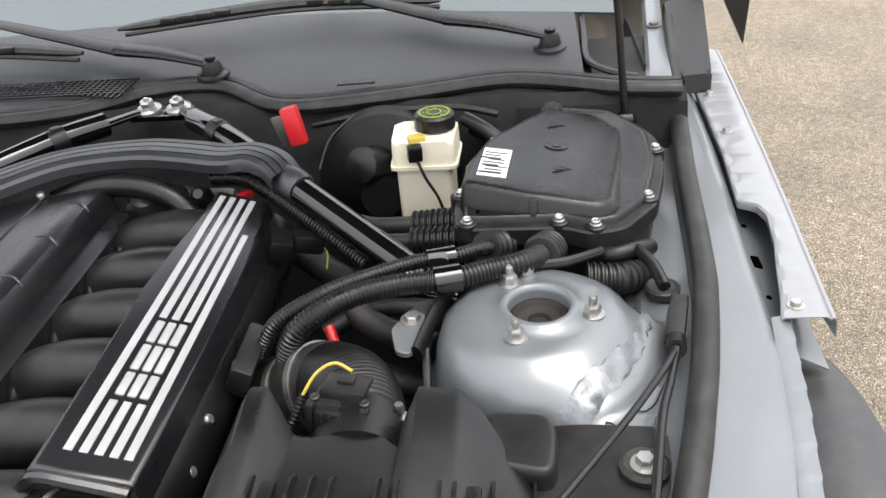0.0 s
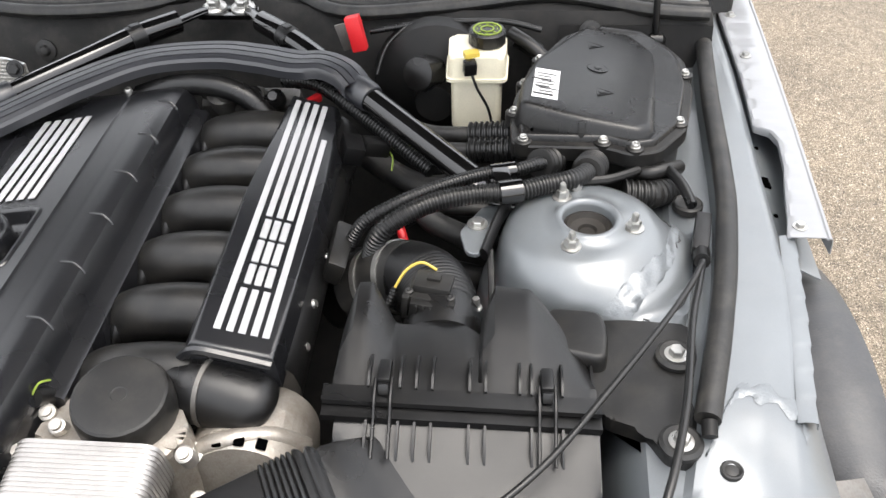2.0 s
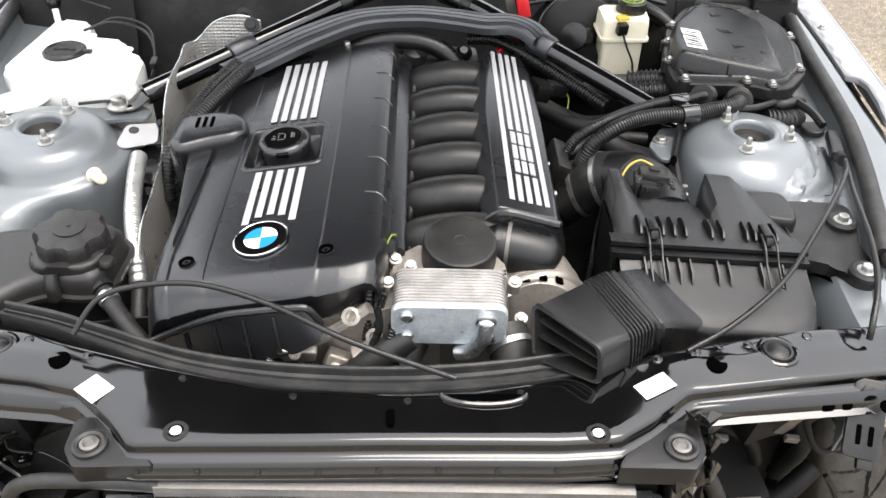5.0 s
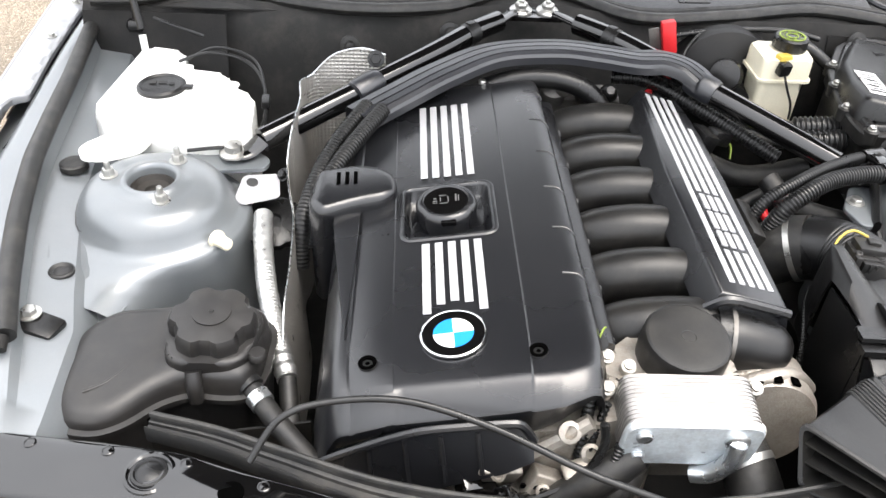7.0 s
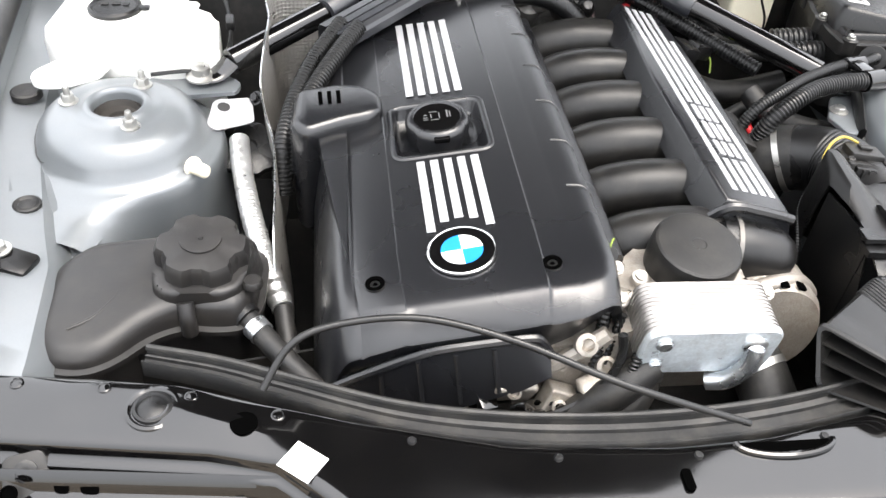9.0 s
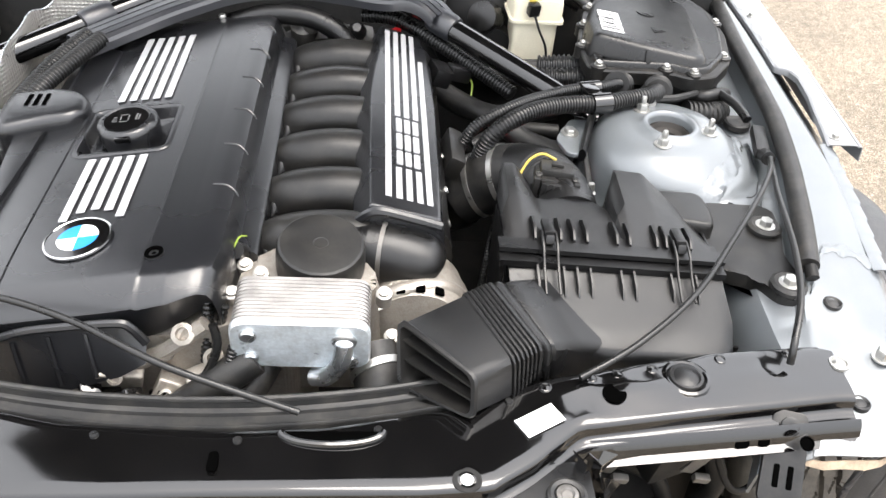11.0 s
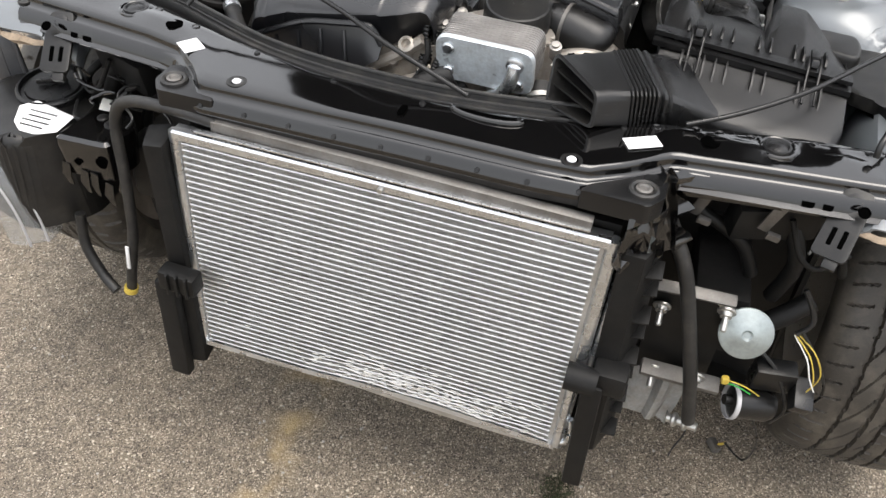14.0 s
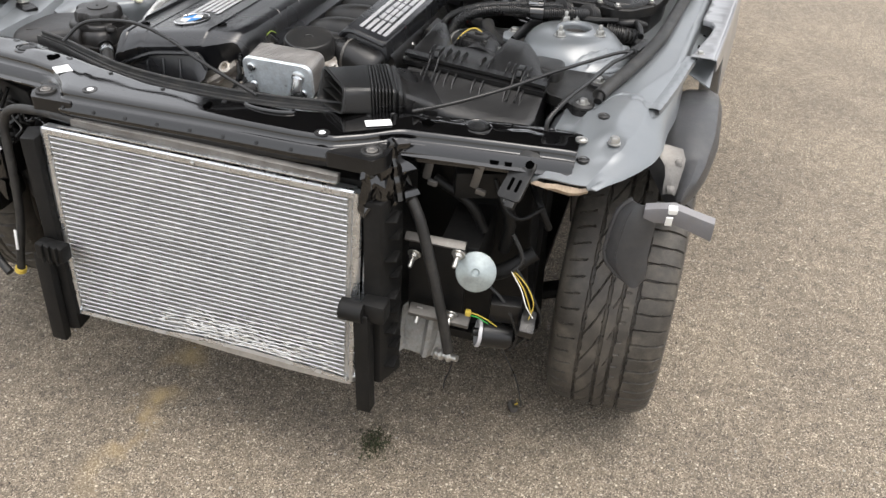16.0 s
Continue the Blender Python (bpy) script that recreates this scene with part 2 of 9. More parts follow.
def sheet(bm, grid, thick=0.0, closed=False):
    """A surface over rows of points, with a thickness downwards along its normals."""
    V = [[bm.verts.new(p) for p in row] for row in grid]
    fs = []
    for a, b in zip(V, V[1:]):
        for i in range(len(a) - 1):
            fs.append(bm.faces.new((a[i], a[i + 1], b[i + 1], b[i])))
    if thick:
        bmesh.ops.recalc_face_normals(bm, faces=fs)
        bmesh.ops.solidify(bm, geom=fs, thickness=thick)
    return bm


def rounded(poly, r, n=4):
    """A plan outline with its corners rounded."""
    out = []
    N = len(poly)
    for i in range(N):
        p, a, b = Vector(poly[i]), Vector(poly[i - 1]), Vector(poly[(i + 1) % N])
        ra = min(r, (a - p).length * 0.45)
        rb = min(r, (b - p).length * 0.45)
        s, e = p + (a - p).normalized() * ra, p + (b - p).normalized() * rb
        for k in range(n + 1):
            t = k / n
            q = s * (1 - t) ** 2 + p * 2 * t * (1 - t) + e * t * t
            out.append((q.x, q.y))
    return out


def hexbolt(parent, at, r=0.008, h=0.007, material=None, axis=(0, 0, 1), washer=1.5, stud=0.0, name="bolt"):
    """A hexagon head on a washer, with a stud end where there is one."""
    bm = B()
    lathe(bm, [(r * washer, 0), (r * washer, 0.0018), (r * 1.05, 0.0022)], at, axis, 20)
    o = Vector(at) + Vector(axis).normalized() * 0.002
    lathe(bm, [(r, 0), (r, h * 0.8), (r * 0.86, h)], o, axis, 6)
    if stud:
        o2 = o + Vector(axis).normalized() * h * 0.9
        lathe(bm, [(r * 0.5, 0), (r * 0.5, stud * 0.8), (r * 0.36, stud)], o2, axis, 12)
    return part(name, bm, material or steel, parent)


def interp(v, xs, ys):
    return float(np.interp(v, xs, ys))


def inset(poly, d):
    """A dense plan outline drawn inwards by d."""
    n = len(poly)
    area = sum(poly[i][0] * poly[(i + 1) % n][1] - poly[(i + 1) % n][0] * poly[i][1] for i in range(n))
    sg = 1 if area > 0 else -1
    out = []
    for i in range(n):
        a, b = Vector(poly[i - 1]), Vector(poly[(i + 1) % n])
        t = (b - a).normalized()
        out.append((poly[i][0] - t.y * d * sg, poly[i][1] + t.x * d * sg))
    return out


def moulded(bm, poly, steps):
    """A moulded body: one plan outline at rising heights, each drawn in by its own amount."""
    return rings(bm, [[(x, y, z + (f(x, y) if f else 0.0)) for x, y in inset(poly, d)] for z, d, f in steps])


# ---- ground ----
def asphalt():
    m = bpy.data.materials.new("worn_asphalt")
    m.use_nodes = True
    n, l = m.node_tree.nodes, m.node_tree.links
    b = n["Principled BSDF"]
    b.inputs["Roughness"].default_value = 0.9
    co = n.new("ShaderNodeTexCoord")

    def tex(kind, scale, detail=2):
        t = n.new(kind)
        t.inputs["Scale"].default_value = scale
        if kind == "ShaderNodeTexNoise":
            t.inputs["Detail"].default_value = detail
        l.new(co.outputs["Object"], t.inputs["Vector"])
        return t

    def ramp(src, stops):
        r = n.new("ShaderNodeValToRGB")
        r.color_ramp.elements[0].position, r.color_ramp.elements[0].color = stops[0][0], (*stops[0][1], 1)
        r.color_ramp.elements[1].position, r.color_ramp.elements[1].color = stops[-1][0], (*stops[-1][1], 1)
        for p, c in stops[1:-1]:
            r.color_ramp.elements.new(p).color = (*c, 1)
        l.new(src, r.inputs["Fac"])
        return r.outputs["Color"]

    def mixc(fac, a, bb, mode="MIX"):
        x = n.new("ShaderNodeMix")
        x.data_type, x.blend_type = "RGBA", mode
        if isinstance(fac, float):
            x.inputs["Factor"].default_value = fac
        else:
            l.new(fac, x.inputs["Factor"])
        l.new(a, x.inputs["A"])
        l.new(bb, x.inputs["B"])
        return x.outputs["Result"]

    chips = tex("ShaderNodeTexVoronoi", 430)
    pale = tex("ShaderNodeTexVoronoi", 84)
    patches, grain = tex("ShaderNodeTexNoise", 2.2, 5), tex("ShaderNodeTexNoise", 900, 3)
    mid = tex("ShaderNodeTexNoise", 26, 10)
    mid.inputs["Roughness"].default_value = 0.72
    c1 = ramp(chips.outputs["Color"], [(0.06, (0.030, 0.026, 0.022)), (0.30, (0.165, 0.144, 0.119)), (0.70, (0.30, 0.266, 0.222)), (0.95, (0.74, 0.68, 0.60))])
    tint = n.new("ShaderNodeRGB")
    tint.outputs[0].default_value = (0.74, 0.70, 0.62, 1)
    pick = ramp(pale.outputs["Color"], [(0.74, (0, 0, 0)), (0.80, (0.95, 0.95, 0.95))])
    near_ = ramp(pale.outputs["Distance"], [(0.16, (1, 1, 1)), (0.30, (0, 0, 0))])
    both_ = mixc(1.0, pick, near_, "MULTIPLY")
    base = mixc(both_, c1, tint.outputs[0])
    tone = ramp(patches.outputs["Fac"], [(0.3, (0.76, 0.72, 0.66)), (0.7, (1.04, 0.98, 0.88))])
    base = mixc(1.0, base, tone, "MULTIPLY")
    tone2 = ramp(mid.outputs["Fac"], [(0.34, (0.70, 0.70, 0.71)), (0.64, (1.18, 1.17, 1.15))])
    base = mixc(1.0, base, tone2, "MULTIPLY")
    # sandy drip marks in a line
    sep = n.new("ShaderNodeSeparateXYZ")
    l.new(co.outputs["Object"], sep.inputs[0])
    line = n.new("ShaderNodeMath")
    line.operation = "MULTIPLY_ADD"
    line.inputs[1].default_value, line.inputs[2].default_value = -0.10, -0.215
    l.new(sep.outputs["Y"], line.inputs[0])
    off = n.new("ShaderNodeMath")
    off.operation = "SUBTRACT"
    l.new(sep.outputs["X"], off.inputs[0])
    l.new(line.outputs[0], off.inputs[1])
    ab = n.new("ShaderNodeMath")
    ab.operation = "ABSOLUTE"
    l.new(off.outputs[0], ab.inputs[0])
    near = n.new("ShaderNodeMapRange")
    near.inputs["From Min"].default_value, near.inputs["From Max"].default_value = 0.075, 0.0
    l.new(ab.outputs[0], near.inputs["Value"])
    spot = n.new("ShaderNodeMath")
    spot.operation = "MULTIPLY"
    l.new(near.outputs["Result"], spot.inputs[0])
    blot = ramp(tex("ShaderNodeTexNoise", 11, 6).outputs["Fac"], [(0.46, (0, 0, 0)), (0.66, (0.8, 0.8, 0.8))])
    l.new(blot, spot.inputs[1])
    # the drips begin under the car and end a short way in front of it
    reach = n.new("ShaderNodeMapRange")
    reach.inputs["From Min"].default_value, reach.inputs["From Max"].default_value = -0.34, -0.16
    l.new(sep.outputs["Y"], reach.inputs["Value"])
    drips = n.new("ShaderNodeMath")
    drips.operation = "MULTIPLY"
    l.new(spot.outputs[0], drips.inputs[0])
    l.new(reach.outputs["Result"], drips.inputs[1])
    far_ = n.new("ShaderNodeMapRange")
    far_.inputs["From Min"].default_value, far_.inputs["From Max"].default_value = 0.5, 0.2
    l.new(sep.outputs["Y"], far_.inputs["Value"])
    drips2 = n.new("ShaderNodeMath")
    drips2.operation = "MULTIPLY"
    l.new(drips.outputs[0], drips2.inputs[0])
    l.new(far_.outputs["Result"], drips2.inputs[1])
    sand = n.new("ShaderNodeRGB")
    sand.outputs[0].default_value = (0.46, 0.34, 0.17, 1)
    base = mixc(drips2.outputs[0], base, sand.outputs[0])
    l.new(base, b.inputs["Base Color"])
    bp = n.new("ShaderNodeBump")
    bp.inputs["Strength"].default_value, bp.inputs["Distance"].default_value = 0.8, 0.003
    h = n.new("ShaderNodeMath")
    h.operation = "MULTIPLY_ADD"
    h.inputs[1].default_value = -1.0
    l.new(chips.outputs["Distance"], h.inputs[0])
    l.new(grain.outputs["Fac"], h.inputs[2])
    l.new(h.outputs[0], bp.inputs["Height"])
    l.new(bp.outputs["Normal"], b.inputs["Normal"])
    return m


asphalt_mat = asphalt()
bm = B()
sheet(bm, [[(x, y, 0) for x in (-150, -3, 3, 150)] for y in (-150, -3, 3, 150)])
ground = tagged(finish("ground", bm, asphalt_mat), "worn grey-brown asphalt with pale stone chips", "ground", "", "structure")

# loose grit lying on the asphalt
rng = random.Random(7)
bm = B()
for _ in range(5200):
    x, y = rng.uniform(-1.6, 2.4), rng.uniform(-1.2, 2.2)
    r = rng.choice((0.0012, 0.0016, 0.002, 0.003)) * rng.uniform(0.8, 1.3)
    a0 = rng.uniform(0, 6.28)
    ring = [bm.verts.new((x + r * rng.uniform(0.7, 1.2) * math.cos(a0 + k * 1.2566), y + r * rng.uniform(0.7, 1.2) * math.sin(a0 + k * 1.2566), 0.0)) for k in range(5)]
    top = bm.verts.new((x, y, r * 0.7))
    for k in range(5):
        bm.faces.new((ring[k], ring[(k + 1) % 5], top))
grit_mat = mat("pale_grit", (0.36, 0.34, 0.30), 0.8, 0, 0.4, 120)
tagged(finish("grit", bm, grit_mat, angle=10), "pale loose stone grit scattered on the asphalt", "grit", "", "stuff")

# ---- car body shell ----
body = thing("car_body", (0, 0.6, 0.0), "silver-blue car body shell with the front fenders removed", "car body")

SEAL_Y = (0.055, 0.1, 0.2, 0.29, 0.39, 0.5, 0.62, 0.72, 0.88, 1.07, 1.3)
SEAL_X = (0.598, 0.620, 0.64, 0.663, 0.692, 0.72, 0.743, 0.754, 0.768, 0.79, 0.805)
OUT_Y = (0.055, 0.075, 0.10, 0.147, 0.20, 0.235, 0.305, 0.41, 0.51, 0.59, 0.7, 0.835, 1.0, 1.18, 1.4)
OUT_X = (0.686, 0.699, 0.715, 0.740, 0.757, 0.766, 0.773, 0.791, 0.803, 0.805, 0.811, 0.822, 0.834, 0.840, 0.846)
TOP_Y = (0.055, 0.08, 0.113, 0.168, 0.30, 0.6, 1.3)
TOP_Z = (0.732, 0.741, 0.749, 0.767, 0.793, 0.80, 0.805)


WING_TREE = {}


def crease_drop(x, y):
    """How far the outer facet falls away beyond the slanting crease on the rail."""
    xc = interp(y, (0.20, 0.339, 0.476, 0.62), (0.700, 0.727, 0.776, 0.81))
    return 0.20 * max(0.0, x - xc) * interp(y, (0.16, 0.26), (0.0, 1.0))


def wing_rows(side, y0, y1, n):
    rows = []
    for i in range(n + 1):
        y = y0 + (y1 - y0) * i / n
        s, o, z = interp(y, SEAL_Y, SEAL_X), interp(y, OUT_Y, OUT_X), interp(y, TOP_Y, TOP_Z)
        k = interp(y, (0.18, 0.33), (0.0, 1.0))
        m = interp(y, (0.055, 0.13), (0.0, 1.0))
        drop = interp(y, (0.06, 0.13, 0.175, 0.25, 0.40), (0.005, 0.024, 0.032, 0.036, 0.056))
        flare = interp(y, (0.06, 0.13, 0.175, 0.22, 0.40, 0.55), (0.014, 0.022, 0.032, 0.030, 0.018, 0.002))
        pts = [(s - 0.055 - 0.06 * k, z - 0.06 - 0.12 * k), (s - 0.052 - 0.035 * k, z - 0.03 - 0.03 * k), (s - 0.03 * k - 0.035 * m, z - 0.004 - 0.026 * k),
               (s - 0.012 * m, z - 0.003 - 0.02 * k), (s - 0.004 * m, z - 0.002 * k)]
        for u in np.linspace(0.06, 0.96, 16):
            x = s + (o - 0.012 * m - s) * u
            bump = 0.0026 * math.exp(-((math.hypot(x - 0.711, y - 0.166) - 0.029) / 0.008) ** 2) + 0.002 * math.exp(-(((x - 0.668) / 0.018) ** 2 + ((y - 0.115) / 0.02) ** 2))
            wave = 0.0010 * math.sin(x * 70 + y * 40) * (1.0 if y < 0.28 else 0.0)
            pts.append((x, z + 0.001 + bump + wave - crease_drop(x, y)))
        e = crease_drop(o, y)
        pts += [(o - 0.003 * m, z - 0.006 - e), (o + flare * 0.3, z - min(0.014, drop * 0.5) - e), (o + flare * 0.8, z - drop * 0.75 - e), (o + flare, z - drop - e)]
        rows.append([(side * x, y, zz) for x, zz in pts])
    return rows


for side in (1, -1):
    bm = B()
    sheet(bm, wing_rows(side, 0.058, 1.3, 90), 0.003)
    WING_TREE[side] = BVHTree.FromBMesh(bm)
    part("inner_wing", bm, paint, body, "silver-blue painted inner wing rail")

# ruffled weld flange along the outer edge of each rail
for side in (1, -1):
    bm = B()
    rows = []
    for i in range(73):
        y = 0.295 + 0.285 * i / 72
        o = interp(y, (0.295, 0.34, 0.394, 0.45, 0.523, 0.58), (0.758, 0.767, 0.777, 0.787, 0.797, 0.806))
        ph = ((y - 0.295) / 0.0355) % 1.0
        lift = 0.0018 * (1 - ph) ** 1.6 - 0.001
        e = crease_drop(o, y)
        rows.append([(side * (o - 0.004), y, 0.7965 - e), (side * (o + 0.003), y, 0.7980 + lift * 0.3 - e), (side * (o + 0.011), y, 0.7970 + lift - e), (side * (o + 0.017 - 0.0012 * ph), y, 0.7950 + lift - e), (side * (o + 0.0185), y, 0.786 - e)])
    sheet(bm, rows, 0.001)
    part("ruffled_flange", bm, paint, body, "pale rippled weld flange on the rail edge", 25)

# fender flange strips outside the rails
FL_Y = (0.40, 0.47, 0.55, 0.70, 0.82, 0.97, 1.134, 1.4)
FL_I = (0.796, 0.803, 0.810, 0.814, 0.8225, 0.8355, 0.842, 0.848)
FL_O = (0.844, 0.848, 0.856, 0.868, 0.878, 0.889, 0.900, 0.916)
for side in (1, -1):
    rows = []
    for i in range(171):
        y = 0.572 + 0.848 * i / 170
        a, o = interp(y, FL_Y, FL_I), interp(y, FL_Y, FL_O)
        a += interp(y, (0.577, 0.612, 0.655, 0.725, 0.79, 0.815, 0.828), (0, 0.008, 0.015, 0.027, 0.030, 0.022, 0))
        rib = 0.0012 * max(0.0, min(1.0, (math.sin(y * 108) - 0.2) * 3))
        lo = 0.022 + interp(y, (0.572, 0.75), (0.0, 0.035))
        rows.append([(side * (a + 0.001), y, 0.788), (side * a, y, 0.798), (side * (a + 0.003), y, 0.8005), (side * (a * 0.75 + o * 0.25), y, 0.8005 + rib), (side * (a * 0.35 + o * 0.65), y, 0.8005 + rib), (side * (o - 0.004), y, 0.8005), (side * (o - 0.001), y, 0.7995), (side * (o + 0.001), y, 0.7975), (side * (o + 0.003), y, 0.7990), (side * (o + 0.006), y, 0.7985), (side * (o + 0.008), y, 0.7955), (side * (o + 0.009), y, 0.788), (side * (o + 0.010), y, 0.796 - lo)])
    bm = B()
    sheet(bm, rows, 0.0015)
    fl = part("fender_flange", bm, paint_outer, body, "pale silver fender flange edge")
    for y in (0.592, 1.04, 1.19):
        hexbolt(fl, (side * (interp(y, FL_Y, FL_I) + 0.018), y, 0.8005), 0.006, 0.005, steel)
# dark closing panel in the slot between rail and flange
for side in (1, -1):
    bm = B()
    sheet(bm, [[(side * (x - 0.012), y, 0.772), (side * (x + 0.02), y, 0.764), (side * (x + 0.062), y, 0.742)] for x, y in ((0.800, 0.56), (0.806, 0.70), (0.815, 0.83), (0.828, 1.0), (0.838, 1.3))], 0.002)
    sp = part("slot_panel", bm, paint, body, "silver-blue panel inside the slot")
    for y, w_, h_ in ((0.66, 0.006, 0.006), (0.735, 0.010, 0.024), (0.822, 0.006, 0.006)):
        bm = B()
        box(bm, (side * interp(y, (0.66, 0.822), (0.824, 0.834)), y, 0.7645), (w_, h_, 0.004), (0, side * 14, 0), 0.001, 1)
        part("panel_hole", bm, hole_black, sp)

# strut towers
TOWERS = ((0.565, 0.572, 0.824), (-0.572, 0.582, 0.812))
NUTS = (((0.541, 0.523), (0.619, 0.56), (0.535, 0.62)), ((-0.549, 0.537), (-0.633, 0.594), (-0.548, 0.634)))
for (tx, ty, tz), nuts in zip(TOWERS, NUTS):
    side = 1 if tx > 0 else -1
    bm = B()
    # one skin from the hole to the skirt: steep on the engine side, a stepped flange towards the rail
    steep = [(0.031, -0.05), (0.031, -0.004), (0.033, 0.002), (0.037, 0.0035), (0.041, 0.001), (0.045, -0.003), (0.058, -0.004), (0.072, -0.006), (0.084, -0.010), (0.095, -0.018), (0.104, -0.030), (0.110, -0.050), (0.114, -0.078), (0.118, -0.095), (0.126, -0.104), (0.134, -0.120), (0.140, -0.150), (0.150, -0.26)]
    wide = [(0.031, -0.05), (0.031, -0.004), (0.033, 0.002), (0.037, 0.0035), (0.041, 0.001), (0.045, -0.003), (0.058, -0.004), (0.070, -0.006), (0.080, -0.010), (0.090, -0.017), (0.099, -0.026), (0.107, -0.0315), (0.118, -0.0315), (0.124, -0.041), (0.136, -0.0465), (0.150, -0.0425), (0.162, -0.052), (0.195, -0.060)]
    if side < 0:
        steep = steep[:8] + [(0.084, -0.010), (0.094, -0.018), (0.102, -0.030), (0.107, -0.044), (0.114, -0.050), (0.123, -0.052), (0.128, -0.057), (0.130, -0.075), (0.131, -0.12), (0.134, -0.26)]
        wide = steep[:14] + [(0.138, -0.0545), (0.150, -0.058), (0.168, -0.0585), (0.20, -0.060)]
    loops = []
    for (rs, zs), (rw, zw) in zip(steep, wide):
        loop = []
        for k in range(96):
            a = 2 * math.pi * k / 96
            out_ = math.cos(a - radians(-28)) if side > 0 else math.cos(a - radians(208))
            m_ = max(0.0, min(1.0, (out_ - (0.25 if side > 0 else 0.05)) / 0.6))
            m_ = m_ * m_ * (3 - 2 * m_)
            r_, z_ = rs + (rw - rs) * m_, zs + (zw - zs) * m_
            if rs > 0.10:
                r_ *= 1 + 0.012 * m_ * math.sin(a * 7 + 0.6)
            x_, y_ = tx + r_ * math.cos(a), ty + r_ * math.sin(a) * (1.10 if rs > 0.10 and side > 0 else 1.0)
            lim = interp(y_, SEAL_Y, SEAL_X) - 0.035
            loop.append((side * min(side * x_, lim), y_, tz + z_))
        loops.append(loop)
    rings(bm, loops, True, False)
    tower_tree = BVHTree.FromBMesh(bm)
    tower = part("strut_tower", bm, paint, body, "domed silver-blue strut tower", 60)
    bm = B()
    lathe(bm, [(0.0305, -0.045), (0.0305, -0.012), (0.026, -0.010), (0.022, -0.016), (0.012, -0.018), (0.010, -0.022)], (tx, ty, tz), seg=32)
    part("strut_mount", bm, brown_mount, tower, "brown-grey strut mount inside the tower hole")
    for nx, ny in nuts:
        hexbolt(tower, (nx, ny, tz - 0.0045), 0.0085, 0.010, steel, (0, 0, 1), 1.45, 0.012, "nut")
    # smeared, wrinkled seam sealer along the step of the flange, with fine cracks
    rngs = random.Random(14 + side)
    for a0, a1, hgt in ((-92, 40, 0.0026),) if side > 0 else ():
        bm = B()
        rows = []
        for k in range(81):
            deg = a0 + (a1 - a0) * k / 80
            r0 = interp(deg, (-95, -82, -55, -15, 25, 40), (0.128, 0.107, 0.085, 0.093, 0.115, 0.12)) if side > 0 else 0.112
            r1 = interp(deg, (-95, -82, -55, -15, 25, 40), (0.152, 0.142, 0.111, 0.107, 0.129, 0.13)) if side > 0 else 0.128
            a = radians(deg)
            if side < 0:
                a = math.pi - a
            wob = 0.0018 * math.sin(k * 0.31) + 0.0008 * math.sin(k * 0.83)
            row = []
            for i, (u, h) in enumerate(((0, 0), (0.12, 0.9), (0.3, 0.6), (0.5, 1.0), (0.7, 0.5), (0.88, 0.9), (1, 0))):
                edge = (rngs.uniform(-0.0009, 0.0009) if i in (0, 1, 5, 6) else rngs.uniform(-0.0006, 0.0006)) * (1.0 if side > 0 else 0.2)
                r_ = r0 + (r1 - r0) * u + wob + edge
                p = Vector((tx + r_ * math.cos(a), ty + r_ * math.sin(a) * 1.08, 1.0))
                hit = tower_tree.ray_cast(p, Vector((0, 0, -1)))[0]
                hit = hit if hit else tower_tree.find_nearest(Vector((p.x, p.y, tz - 0.05)))[0]
                row.append(hit + Vector((0, 0, 0.0004 + h * hgt * (rngs.uniform(0.8, 1.1) if side > 0 else 0.8) * (0.6 + 0.4 * math.sin(k * 0.5 + i)))))
            rows.append(row)
        sheet(bm, rows, 0.0)
        part("seam_sealer", bm, sealer, tower, "smeared wrinkled grey seam sealer", 50)
    for a0, a1, rr in ((-95, -62, 0.135), (-50, -18, 0.140), (-8, 22, 0.112)) if side > 0 else ((-38, 12, 0.1045), (20, 85, 0.1075)):
        bm = B()
        line = []
        for k in range(15):
            a = radians(a0 + (a1 - a0) * k / 14)
            if side < 0:
                a = math.pi - a
            r_ = rr + rngs.uniform(-0.004, 0.004) * (1.0 if side > 0 else 0.4)
            hit = tower_tree.ray_cast(Vector((tx + r_ * math.cos(a), ty + r_ * math.sin(a) * 1.08, 1.0)), Vector((0, 0, -1)))[0]
            if hit:
                line.append(hit + Vector((0, 0, 0.0012)))
        tube(bm, line, 0.0008, 6, 2)
        part("crack", bm, ink, tower, "fine dark crack in the sealer")

